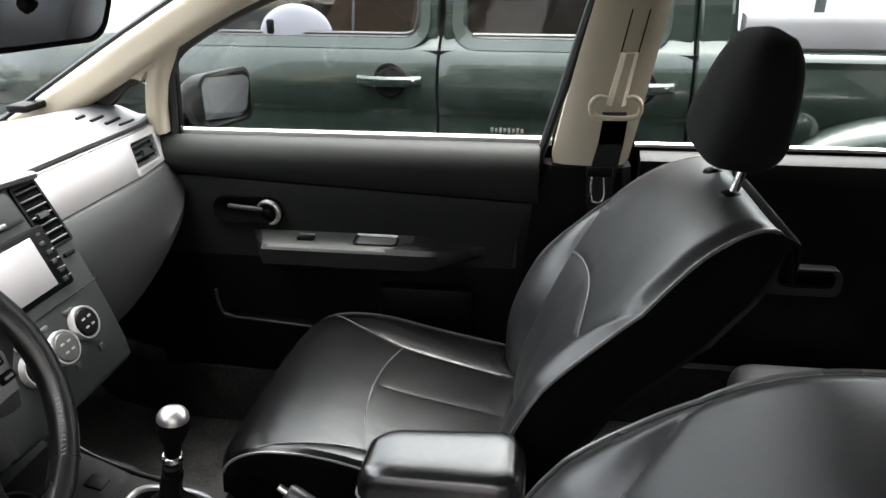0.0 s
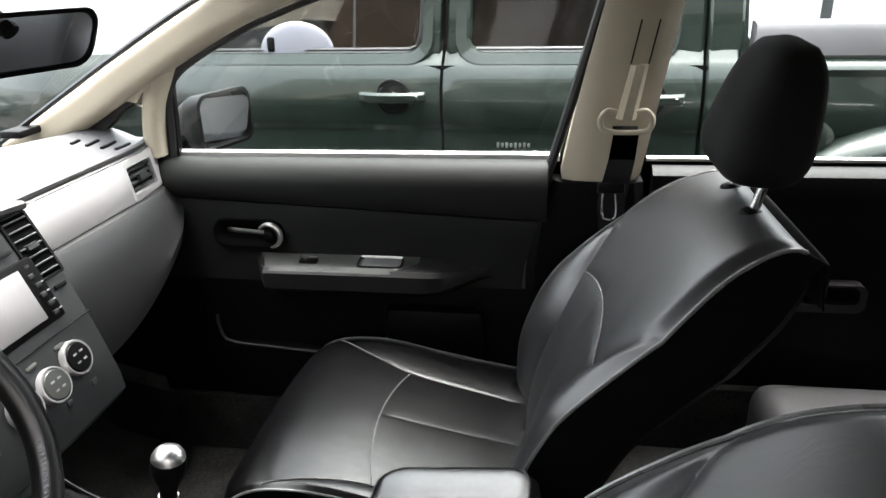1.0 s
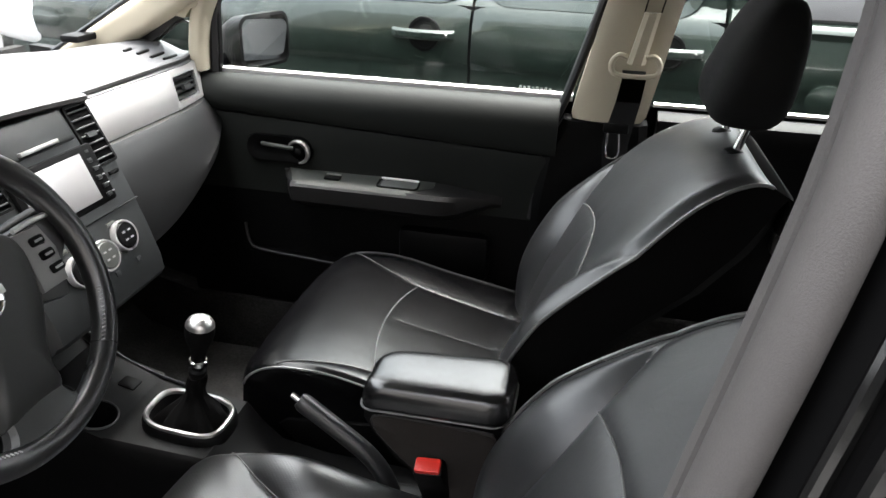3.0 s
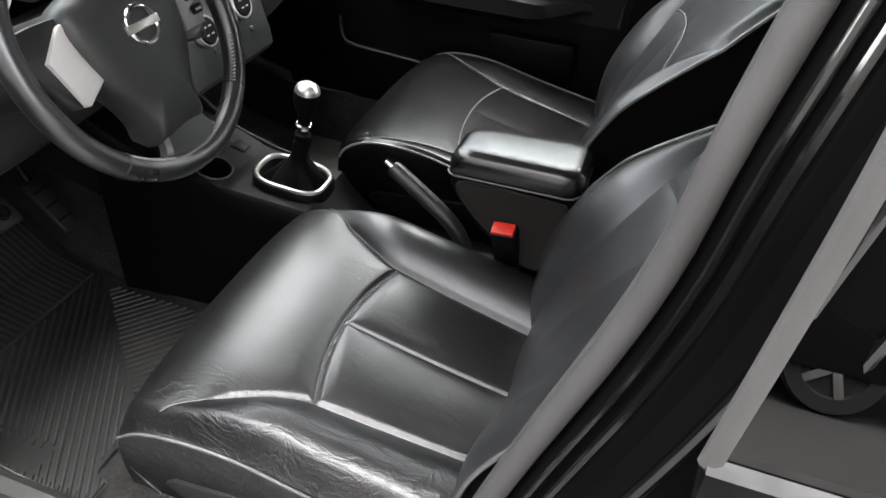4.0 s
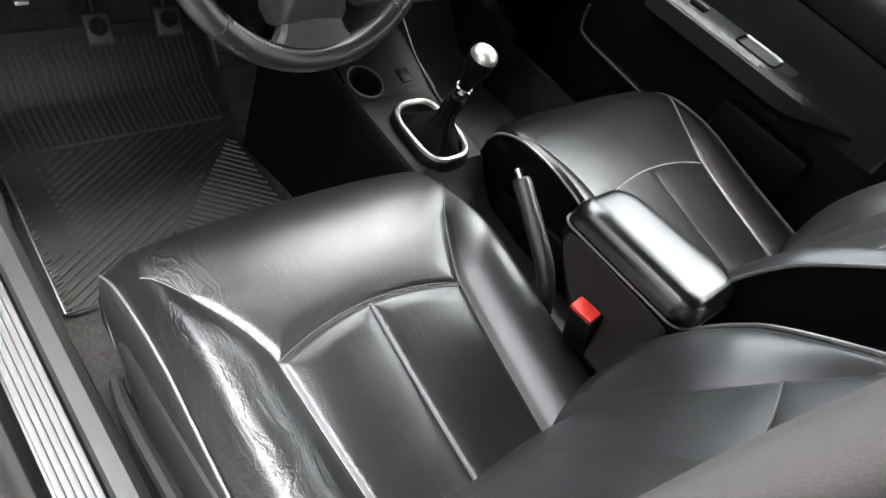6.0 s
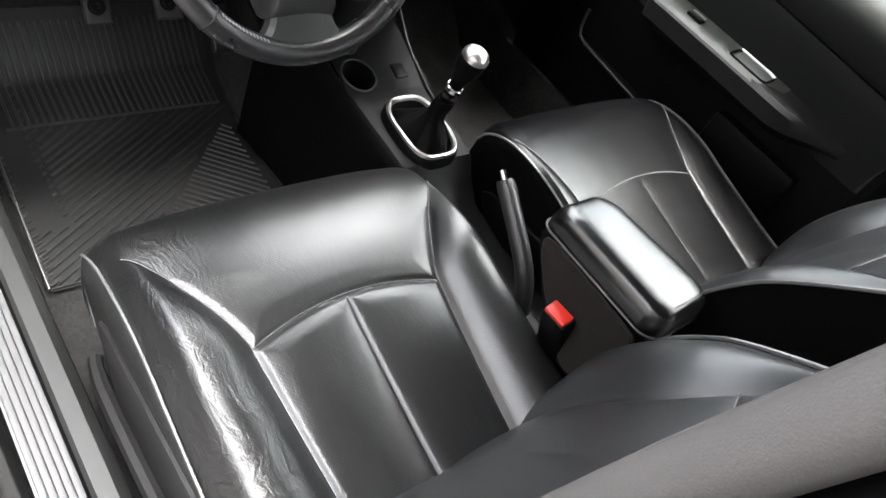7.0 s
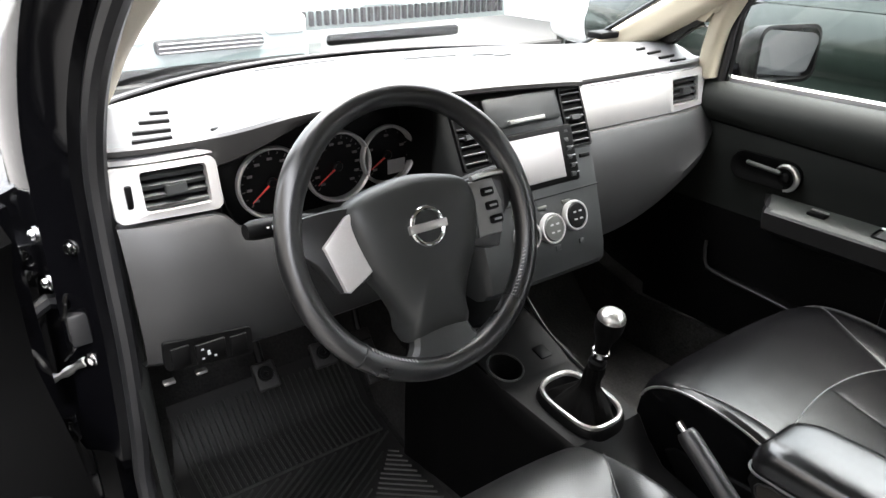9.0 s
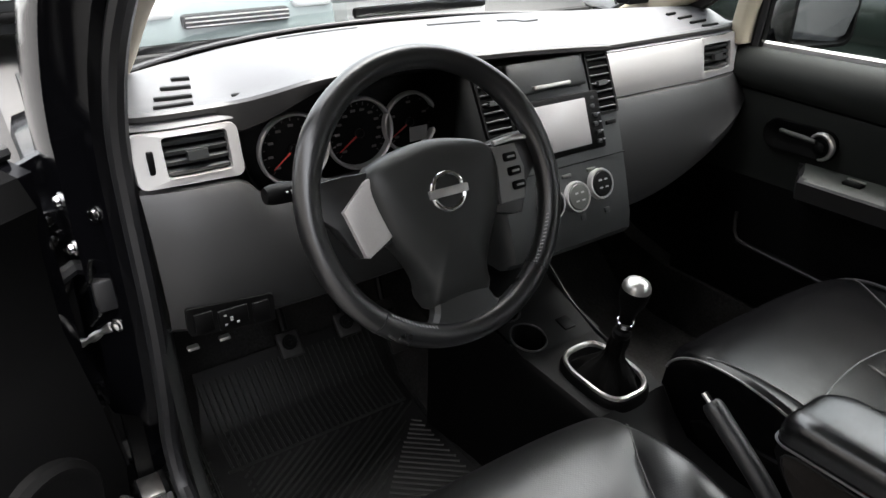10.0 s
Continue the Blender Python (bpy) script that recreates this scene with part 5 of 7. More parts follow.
    for y in (-0.053, 0.008, 0.069):
        m = Matrix.Translation(stack_face(y, 0.884 + 0.011 * (y > 0.05), 0.003)) @ face.to_4x4()
        bm = B()
        lathe(bm, [(0.0285, 0.0), (0.0285, 0.008), (0.0275, 0.0115), (0.0250, 0.0115), (0.0240, 0.006)], m, 36)
        part("dial_ring", bm, SILVER, st, "chromed dial ring")
        bm = B()
        lathe(bm, [(0.0242, 0.0), (0.0242, 0.010), (0.022, 0.013), (0.0, 0.014)], m, 32)
        dial = part("climate_dial", bm, ARMP if y == 0.008 else BLACKP, st)
        for k in range(4):
            bm = B()
            o = m @ Vector((-0.007 + 0.014 * (k % 2), 0.007 - 0.014 * (k // 2), 0.0140))
            block(bm, o, (0.001, 0.007, 0.003), 0.0, STACKTURN)
            part("printed_mark", bm, BARGREY, dial)
        bm = B()
        block(bm, stack_face(y + 0.012, 0.846, 0.004), (0.003, 0.012, 0.010), 0.001, STACKTURN)
        part("button", bm, STACKP, st)
        bm = B()
        block(bm, stack_face(y - 0.012, 0.922, 0.004), (0.004, 0.022, 0.007), 0.002, STACKTURN)
        part("button", bm, ARMP, st)


# ---- steering wheel ----
WC = Vector((-0.037, -0.373, 1.027))
WN, WU = Vector((0.9135, 0, 0.4067)), Vector((-0.4067, 0, 0.9135))


def wheel_at(a, b, c=0.0):
    """Place on the wheel: a to the passenger's side, b up, c towards the driver."""
    return WC + Vector((0, a, 0)) + WU * b + WN * c


def steering_wheel():
    root = thing("steering_wheel", WC, "black leather steering wheel with silver spoke panels", "steering wheel")
    R = 0.1795
    bm = B()
    n = 96
    rows = []
    for k in range(n):
        an = k * math.tau / n
        ca, sa = math.cos(an), math.sin(an)
        deg = math.degrees(an) % 360
        fat = 0.0158 + 0.0018 * (math.exp(-((deg - 35) / 14) ** 2) + math.exp(-((deg - 145) / 14) ** 2))
        rows.append([wheel_at((R + fat * math.cos(q * math.tau / 28)) * ca, (R + fat * math.cos(q * math.tau / 28)) * sa, fat * 1.05 * math.sin(q * math.tau / 28)) for q in range(28)])
    rows.append(rows[0])
    skin(bm, rows, close=True)
    bmesh.ops.remove_doubles(bm, verts=bm.verts, dist=1e-5)
    part("rim", bm, RIMHIDE, root)
    for deg in (140, 40, 226, 314):
        an = radians(deg)
        bm = B()
        tube(bm, [wheel_at((R + 0.0162 * math.cos(q * math.tau / 18)) * math.cos(an), (R + 0.0162 * math.cos(q * math.tau / 18)) * math.sin(an), 0.0168 * math.sin(q * math.tau / 18)) for q in range(18)], 0.0011, 5, closed=True)
        part("rim_seam", bm, SEAL, root)
    for d0, d1 in ((228, 250), (314, 338)):
        for k in range(14):
            an = radians(d0 + (d1 - d0) * k / 13)
            bm = B()
            q = wheel_at((R - 0.0135) * math.cos(an), (R - 0.0135) * math.sin(an), 0.0105)
            tube(bm, [q, wheel_at((R - 0.0105) * math.cos(an + 0.012), (R - 0.0105) * math.sin(an + 0.012), 0.0135)], 0.0008, 4)
            part("stitch", bm, BARGREY, root)
    # hub and horn pad
    def outline(scale, c, drop=0.0):
        pts = [(-0.055, 0.066), (0.0, 0.074), (0.055, 0.066), (0.084, 0.054), (0.094, 0.030), (0.088, -0.006), (0.077, -0.040), (0.058, -0.075), (0.046, -0.110), (0.044, -0.140), (0.0, -0.145), (-0.044, -0.140), (-0.046, -0.110), (-0.058, -0.075), (-0.077, -0.040), (-0.088, -0.006), (-0.094, 0.030), (-0.084, 0.054)]
        p = smooth_line([(a, b, 0) for a, b in pts] + [(pts[0][0], pts[0][1], 0)], 73)[:-1]
        return [wheel_at(q.x * scale * (1.05 if q.y > -0.06 else 1.0 + 0.05 * max(0.0, (q.y + 0.12) / 0.06)), (q.y + 0.02) * scale - 0.02, c - 0.5 * max(0, -((q.y + 0.02) * scale)) ** 2 + drop) for q in p]
    bm = B()
    skin(bm, [outline(0.90, -0.055), outline(1.0, -0.03), outline(1.0, -0.006), outline(0.975, 0.002), outline(0.93, 0.008), outline(0.85, 0.0125), outline(0.72, 0.0165), outline(0.55, 0.0192), outline(0.35, 0.0207), outline(0.15, 0.0213), outline(0.01, 0.0214)], close=True, caps=True)
    part("horn_pad", bm, HORNPAD, root, "smooth dark grey horn pad")
    for s in (-1, 1):
        bm = B()
        o = [(0.086, 0.050), (0.125, 0.052), (0.168, 0.050), (0.172, 0.016), (0.146, -0.010), (0.127, -0.050), (0.112, -0.050), (0.076, -0.040), (0.088, -0.015), (0.095, 0.018)]
        plate(bm, [wheel_at(s * a, b, -0.022) for a, b in o], WN * 0.018, 0.003)
        sp = part("spoke", bm, RIMHIDE, root)
        bm = B()
        o = [(0.092, 0.046), (0.134, 0.045), (0.142, 0.010), (0.132, -0.032), (0.090, -0.032), (0.092, -0.012), (0.096, 0.018)] if s > 0 else [(0.088, 0.044), (0.100, 0.040), (0.137, 0.010), (0.135, 0.004), (0.122, -0.050), (0.116, -0.052), (0.080, -0.034), (0.090, 0.005)]
        plate(bm, [wheel_at(s * a, b, -0.006) for a, b in o], WN * 0.009, 0.003)
        part("spoke_panel", bm, SPOKESILVER if s < 0 else SPOKEGREY, sp, "silver painted panel" if s < 0 else "grey painted panel")
        if s > 0:
            bm = B()
            tube(bm, [wheel_at(a, b, -0.001) for a, b in ((0.10, 0.050), (0.13, 0.052), (0.160, 0.050))], 0.004, 6)
            part("spoke_edge", bm, SATIN, sp)
            for k in range(3):
                bm = B()
                m = frame_of(WN, WU)
                block(bm, wheel_at(0.118 + 0.003 * k, 0.028 - 0.020 * k, 0.005), (0.022, 0.012, 0.006), 0.003, m)
                part("control_button", bm, BLACKP, sp)
                bm = B()
                block(bm, wheel_at(0.118 + 0.003 * k, 0.028 - 0.020 * k, 0.0085), (0.012, 0.003, 0.001), 0.0, m)
                part("printed_mark", bm, BARGREY, sp)
    # lower spoke opening out to the rim
    bm = B()
    rows = []
    for f in np.linspace(0, 1, 14):
        w = 0.041 + 0.004 * f + 0.022 * f ** 4
        row = []
        for a, c in ((-1.0, -0.020), (-1.0, -0.007), (-0.88, -0.001), (-0.5, 0.002), (0.0, 0.003), (0.5, 0.002), (0.88, -0.001), (1.0, -0.007), (1.0, -0.020)):
            end = -math.sqrt((R - 0.006) ** 2 - (a * w) ** 2)
            row.append(wheel_at(a * w, -0.110 + (end + 0.110) * f, c + 0.005 * f))
        rows.append(row)
    skin(bm, rows, close=True, caps=True)
    part("lower_spoke", bm, HORNPAD, root)
    for sg in (-1, 1):
        bm = B()
        tube(bm, [wheel_at(sg * 0.043 * k, -0.148 + 0.004 * k, 0.0035 - 0.004 * k * k) for k in np.linspace(0, 1, 8)], 0.0008, 5)
        part("spoke_seam", bm, PIPING, root)
    # badge: a plain ring and bar
    bm = B()
    tube(bm, [wheel_at(0.0235 * math.cos(k * math.tau / 40), 0.004 + 0.0235 * math.sin(k * math.tau / 40), 0.0225) for k in range(40)], 0.0032, 8, closed=True)
    bad = part("badge_ring", bm, CHROME, root, "chrome badge ring")
    bm = B()
    block(bm, wheel_at(0, 0.004, 0.0235), (0.058, 0.011, 0.006), 0.0015, frame_of(WN, WU))
    part("badge_bar", bm, SATIN, bad)
    # column with its stalk
    col = thing("steering_column", (-0.25, -0.367, 0.93), "black steering column shroud with indicator stalk", "steering column")
    bm = B()
    rows = []
    for f in np.linspace(0, 1, 6):
        c = WC - WN * (0.05 + 0.22 * f)
        rows.append([c + Vector((0, 0.055 * math.copysign(abs(math.cos(k * math.tau / 20)) ** 0.6, math.cos(k * math.tau / 20)), 0)) + WU * (0.055 * math.sin(k * math.tau / 20)) for k in range(20)])
    skin(bm, rows, close=True, caps=True)
    part("shroud", bm, STACKP, col)
    for s, y1 in ((-1, -0.580), (1, -0.150)):
        q = smooth_line([(-0.125, -0.367 + s * 0.05, 1.03), (-0.115, -0.367 + s * 0.12, 1.043), (-0.105, y1, 1.052)], 14)
        bm = B()
        tube(bm, q, [0.007] * 6 + [0.009, 0.011, 0.0125, 0.013, 0.013, 0.013, 0.0125, 0.010], 12)
        stalk = part("stalk", bm, BLACKP, col)
        for k in range(3):
            bm = B()
            block(bm, q[10] + Vector((0.012, s * 0.007 * (k - 1), 0.004)), (0.002, 0.003, 0.005), 0.0)
            part("printed_mark", bm, BARWHITE, stalk)
    bm = B()
    tube(bm, smooth_line([WC - WN * 0.24, (-0.42, -0.36, 0.80), (-0.62, -0.35, 0.62)], 10), 0.025, 10)
    part("shaft", bm, BLACKP, col)


# ---- footwell ----
def footwell():
    mat = thing("floor_mat", (-0.35, -0.40, 0.266), "black ribbed rubber floor mat in the driver footwell", "floor mat")
    def floor_z(x):
        return float(np.interp(-x, [-0.1, 0.45, 0.60, 0.74], [0.268, 0.268, 0.316, 0.462]))
    def rear(y):
        return -0.119 - 0.034 * step(-0.590, -0.578, y)
    bm = B()
    rows = []
    for f in np.linspace(0, 1, 24):
        row = []
        for y in list(np.linspace(-0.648, -0.60, 4)) + list(np.linspace(-0.592, -0.576, 5)) + list(np.linspace(-0.55, -0.150, 10)):
            yy = y + 0.05 * step(0.66, 1.0, f) * (1 if y < -0.4 else 0) * (-0.4 - y) / 0.25
            x = rear(y) + (-0.70 - rear(y)) * f
            if f == 0 and (y < -0.64):
                x -= 0.008
            row.append((x, yy, floor_z(x) + 0.0045))
        rows.append(row)
    skin(bm, rows)
    part("mat_sheet", bm, RUBBER, mat)
    bm = B()
    # herringbone ribs in the middle, cross ribs towards the pedals, a stepped border
    def rib(p, q, w=0.0034, h=0.0045):
        p, q = Vector(p), Vector(q)
        d = (q - p).normalized()
        o = Vector((-d.y, d.x, 0)) * w
        za, zb = floor_z(p.x) + 0.0035, floor_z(q.x) + 0.0035
        rows = []
        for e, z in ((p, za), (q, zb)):
            rows.append([(e.x + o.x, e.y + o.y, z), (e.x + o.x * 0.4, e.y + o.y * 0.4, z + h), (e.x - o.x * 0.4, e.y - o.y * 0.4, z + h), (e.x - o.x, e.y - o.y, z)])
        skin(bm, rows, close=True, caps=True)
    def left_zone(x, y):
        return -0.498 < x < -0.126 - 0.034 * step(-0.590, -0.578, y) and (y > -0.562 or (x > -0.255 and y > -0.636)) and y < -0.226 - 0.95 * (x + 0.42)
    def right_zone(x, y):
        return -0.498 < x < -0.160 and y > -0.214 - 0.95 * (x + 0.42) and y < -0.165
    for inside, dx, dy in ((left_zone, -0.527, 0.85), (right_zone, 0.648, 0.762)):
        for k in range(-60, 60):
            o = k * 0.0150
            ox, oy = -0.32 - dy * o, -0.38 + dx * o
            start = None
            for n in range(-110, 111):
                s = n * 0.005
                if inside(ox + dx * s, oy + dy * s):
                    start = s if start is None else start
                    last = s
                elif start is not None:
                    if last - start > 0.012:
                        rib((ox + dx * start, oy + dy * start, 0), (ox + dx * last, oy + dy * last, 0))
                    start = None
    for k in range(30):
        y = -0.588 + 0.0145 * k
        rib((-0.510, y, 0), (-0.60, y - 0.004, 0))
        rib((-0.60, y - 0.004, 0), (-0.68, y - 0.008, 0))
    for k in range(26):
        x = -0.13 - 0.0185 * k
        rib((x, -0.640, 0), (x - 0.007, -0.624, 0), 0.003, 0.006)
        if x < -0.26:
            rib((x, -0.574, 0), (x - 0.005, -0.566, 0), 0.003, 0.006)
    for p, q in (((-0.124, -0.644), (-0.66, -0.640)), ((-0.505, -0.60), (-0.505, -0.165)), ((-0.124, -0.640), (-0.124, -0.592))):
        rib((*p, 0), (*q, 0), 0.003, 0.006)
    tagged(part("mat_ribs", bm, RIBRUBBER, mat), kind="stuff")
    for y, x, z, w, h, nm in ((-0.426, -0.530, 0.536, 0.058, 0.060, "clutch_pedal"), (-0.284, -0.550, 0.524, 0.064, 0.058, "brake_pedal"), (-0.165, -0.560, 0.47, 0.045, 0.13, "accelerator_pedal")):
        ped = thing(nm, (x, y, z), "rubber faced pedal in the dark footwell", "pedal", "pedals")
        m = Matrix.Rotation(radians(-40), 3, "Y")
        bm = B()
        small = h < 0.1
        block(bm, (x, y, z), (0.014, w * (0.86 if small else 1.0), h), 0.0065 if small else 0.005, m, 4)
        part("pad", bm, SHIELD, ped)
        if small:
            bm = B()
            lathe(bm, [(0.017, 0.0), (0.016, 0.003), (0.013, 0.003), (0.011, 0.0008), (0.005, 0.0008), (0.004, 0.003), (0.0, 0.003)], Matrix.Translation(Vector((x, y, z)) + m @ Vector((0.007, 0, 0.004))) @ m.to_4x4() @ Matrix.Rotation(radians(90), 4, "Y"), 24)
            part("grip_ring", bm, BLACKP, ped)
        for k in range(0 if small else 3):
            bm = B()
            block(bm, Vector((x, y, z)) + m @ Vector((0.008, 0, h * (k - 1) * 0.28)), (0.004, w * 0.8, 0.005), 0.001, m)
            part("rib", bm, BLACKP, ped)
        bm = B()
        tube(bm, smooth_line([(x - 0.01, y, z), (x - 0.07, y + 0.005, z + 0.10), (x - 0.06, y + 0.01, z + 0.26)], 8), 0.009, 8)
        part("arm", bm, BLACKP, ped)
    # firewall closes the footwells
    bm = B()
    plate(bm, [(-0.84, -0.72, 0.35), (-0.84, 0.72, 0.35), (-0.88, 0.72, 1.08), (-0.88, -0.72, 1.08)], (-0.03, 0, 0))
    tagged(part("wall_front", bm, CARPET), "dark carpeted firewall under the dashboard", "car wall", kind="structure")
    # unseen shelf added to keep stray light out of the footwells
    bm = B()
    plate(bm, [(-0.87, -0.70, 0.955), (-0.47, -0.70, 0.925), (-0.47, 0.70, 0.925), (-0.87, 0.70, 0.955)], (0, 0, 0.01))
    tagged(part("wall_light_stop", bm, BLACKP), "black shelf added behind the dashboard to stop stray light", "car wall", kind="structure")
    bm = B()
    plate(bm, [(-0.88, 0.735, 0.25), (-0.42, 0.735, 0.25), (-0.42, 0.735, 1.05), (-0.88, 0.735, 1.08)], (0, 0.03, 0))
    tagged(part("wall_kick", bm, BLACKP), "black kick panel beside the passenger footwell", "car wall", kind="structure")
    bm = B()
    plate(bm, [(-0.88, -0.735, 0.25), (-0.50, -0.735, 0.25), (-0.50, -0.735, 1.05), (-0.88, -0.735, 1.08)], (0, -0.03, 0))
    tagged(part("wall_kick_driver", bm, BLACKP), "black kick panel beside the driver footwell", "car wall", kind="structure")


# ---- doors ----
def passenger_door():
    root = thing("passenger_door", (0.1, 0.75, 0.35), "closed front door with black vinyl panel and armrest", "car door")
    def low_pad(x):
        return 0.962 - 0.042 * (x + 0.33) / 0.84
    xs = np.linspace(-0.44, 0.545, 32)
    bm = B()
    rows = []
    for x in xs:
        b = low_pad(x)
        f = 0.012 * step(-0.30, -0.42, x)
        rows.append([(x, 0.735, 1.050), (x, 0.716, 1.052), (x, 0.700, 1.047), (x, 0.682 + f, 1.034), (x, 0.670 + f, 1.012), (x, 0.668 + f, 0.992), (x, 0.673 + f, b + 0.018), (x, 0.684, b + 0.004), (x, 0.700, b), (x, 0.735, b)])
    skin(bm, rows, close=True, caps=True)
    part("upper_pad", bm, DOORP, root, "rounded black vinyl pad under the window")
    bm = B()
    rows = []
    for x in xs:
        b = low_pad(x)
        rows.append([(x, 0.735, b - 0.004), (x, 0.694, b - 0.003), (x, 0.690, b - 0.014), (x, 0.696, 0.88), (x, 0.703, 0.80), (x, 0.705, 0.745), (x, 0.735, 0.745)])
    skin(bm, rows, close=True, caps=True)
    part("mid_panel", bm, DOORP, root)
    bm = B()
    rows = []
    for x in xs:
        rows.append([(x, 0.735, 0.748), (x, 0.706, 0.748), (x, 0.700, 0.70), (x, 0.690, 0.60), (x, 0.680, 0.45), (x, 0.690, 0.40), (x, 0.735, 0.40)])
    skin(bm, rows, close=True, caps=True)
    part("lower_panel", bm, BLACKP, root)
    # armrest shelf, swelling out of the panel
    bm = B()
    rows = []
    for x in np.linspace(-0.150, 0.425, 40):
        g = step(-0.150, -0.105, x) * (1 - step(0.25, 0.43, x) ** 1.3)
        out = 0.702 - 0.078 * g
        top = 0.817 - 0.020 * step(0.25, 0.45, x)
        drop = 0.006 + 0.074 * g
        rows.append([(x, 0.712, top + 0.006), (x, 0.699 - 0.006 * g, top), (x, out + 0.010 * g, top - 0.006), (x, out, top - 0.016), (x, out + 0.004 * g, top - 0.016 - drop * 0.5), (x, 0.704, top - 0.02 - drop), (x, 0.712, top - 0.02 - drop)])
    skin(bm, rows, close=True, caps=True)
    part("armrest", bm, SHIELD, root)
    bm = B()
    rows = []
    for x in np.linspace(-0.135, 0.255, 26):
        g = step(-0.135, -0.100, x) * (1 - 0.55 * step(0.20, 0.255, x))
        out = 0.700 - 0.074 * g
        rows.append([(x, 0.700, 0.8215), (x, out + 0.012 * g, 0.8145), (x, out + 0.002, 0.806), (x, out, 0.797), (x, out + 0.006, 0.793), (x, 0.700, 0.802)])
    skin(bm, rows, close=True, caps=True)
    ap = part("armrest_plate", bm, ARMP, root, "grey plastic switch plate")
    def shelf(x, y, d):
        return Vector((x, y, 0.8145 + 0.113 * (y - 0.638) + d))
    bm = B()
    skin(bm, [round_ring(0.113, 0.221, 0.642, 0.691, 0.012, lambda x, y: shelf(x, y, 0.0)), round_ring(0.114, 0.220, 0.643, 0.690, 0.012, lambda x, y: shelf(x, y, 0.003)), round_ring(0.117, 0.217, 0.646, 0.687, 0.010, lambda x, y: shelf(x, y, 0.003)), round_ring(0.118, 0.216, 0.647, 0.686, 0.010, lambda x, y: shelf(x, y, 0.001))], close=True)
    part("pull_rim", bm, BLACKP, ap)
    bm = B()
    skin(bm, [round_ring(0.124, 0.216, 0.647, 0.686, 0.010, lambda x, y: shelf(x, y, 0.0012)), round_ring(0.128, 0.213, 0.650, 0.684, 0.010, lambda x, y: shelf(x, y, 0.0015))], close=True, caps=True)
    part("pull_cup", bm, SPOKEGREY, ap, "grey floor of the pull recess")
    bm = B()
    tube(bm, [(0.118, 0.689, 0.8225), (0.20, 0.689, 0.8225), (0.216, 0.686, 0.8220)], 0.0040, 6)
    part("pull_lip", bm, SATIN, ap)
    bm = B()
    block(bm, (-0.004, 0.662, 0.82), (0.042, 0.022, 0.008), 0.003)
    sw = part("window_switch", bm, BLACKP, ap)
    bm = B()
    block(bm, (-0.004, 0.672, 0.825), (0.038, 0.006, 0.004), 0.001)
    part("switch_edge", bm, SATIN, sw)
    # inner handle in its oval dish
    def dish(x, z, d=0.0):
        return Vector((x - 0.010, 0.694 - d, z))
    bm = B()
    skin(bm, [round_ring(-0.238, -0.058, 0.836, 0.910, 0.034, lambda x, z: dish(x, z, 0.0)), round_ring(-0.236, -0.060, 0.838, 0.908, 0.033, lambda x, z: dish(x, z, 0.007)), round_ring(-0.231, -0.066, 0.844, 0.902, 0.028, lambda x, z: dish(x, z, 0.007)), round_ring(-0.222, -0.076, 0.853, 0.893, 0.019, lambda x, z: dish(x, z, 0.0012))], close=True, caps=True)
    hd = part("handle_dish", bm, BLACKP, root)
    bm = B()
    tube(bm, smooth_line([(-0.205, 0.688, 0.885), (-0.18, 0.676, 0.887), (-0.14, 0.672, 0.886), (-0.112, 0.676, 0.882)], 14), [0.003] + [0.0055] * 12 + [0.005], 10)
    part("pull_lever", bm, ARMP, hd, "grey door pull lever")
    bm = B()
    arc = [radians(-88 + 238 * k / 27) for k in range(28)]
    tube(bm, [Vector((-0.102 + 0.0275 * math.cos(q), 0.680, 0.872 + 0.0285 * math.sin(q))) for q in arc], [0.0015 + 0.0055 * math.sin(math.pi * (k + 0.5) / 28) ** 0.7 for k in range(28)], 10)
    part("lock_ring", bm, SATIN, hd, "bright metal crescent")
    m = Matrix.Translation((-0.102, 0.690, 0.872)) @ Matrix.Rotation(radians(90), 4, "X")
    bm = B()
    lathe(bm, [(0.024, 0.0), (0.021, 0.006), (0.012, 0.007), (0.011, 0.014), (0.007, 0.016), (0.0, 0.0165)], m, 24)
    part("lock_knob", bm, BLACKP, hd)
    # door pocket and speaker box
    bm = B()
    tube(bm, smooth_line([(-0.262, 0.672, 0.66), (-0.255, 0.668, 0.61), (-0.225, 0.664, 0.590), (-0.10, 0.660, 0.582), (0.12, 0.658, 0.57), (0.40, 0.660, 0.56)], 30), 0.0045, 8)
    part("pocket_lip", bm, SHIELD, root)
    bm = B()
    skin(bm, [[(x, 0.700, 0.585 - 0.05 * f), (x, 0.662, 0.583 - 0.045 * f), (x, 0.660, 0.50), (x, 0.675, 0.43), (x, 0.700, 0.42)] for x, f in ((-0.25, 0), (-0.1, 0.05), (0.1, 0.2), (0.42, 0.4))], close=True, caps=True)
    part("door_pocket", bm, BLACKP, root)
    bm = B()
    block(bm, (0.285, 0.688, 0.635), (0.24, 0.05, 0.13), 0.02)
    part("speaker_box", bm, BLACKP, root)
    # belt line strip, pane and outer skin
    bm = B()
    skin(bm, [[(x, 0.732, 1.046), (x, 0.732, 1.060), (x, 0.742, 1.064), (x, 0.752, 1.058), (x, 0.754, 1.040)] for x in (-0.33, 0.0, 0.3, 0.57)], close=True, caps=True)
    part("belt_strip", bm, SILVER, root, "bright strip along the window sill")
    bm = B()
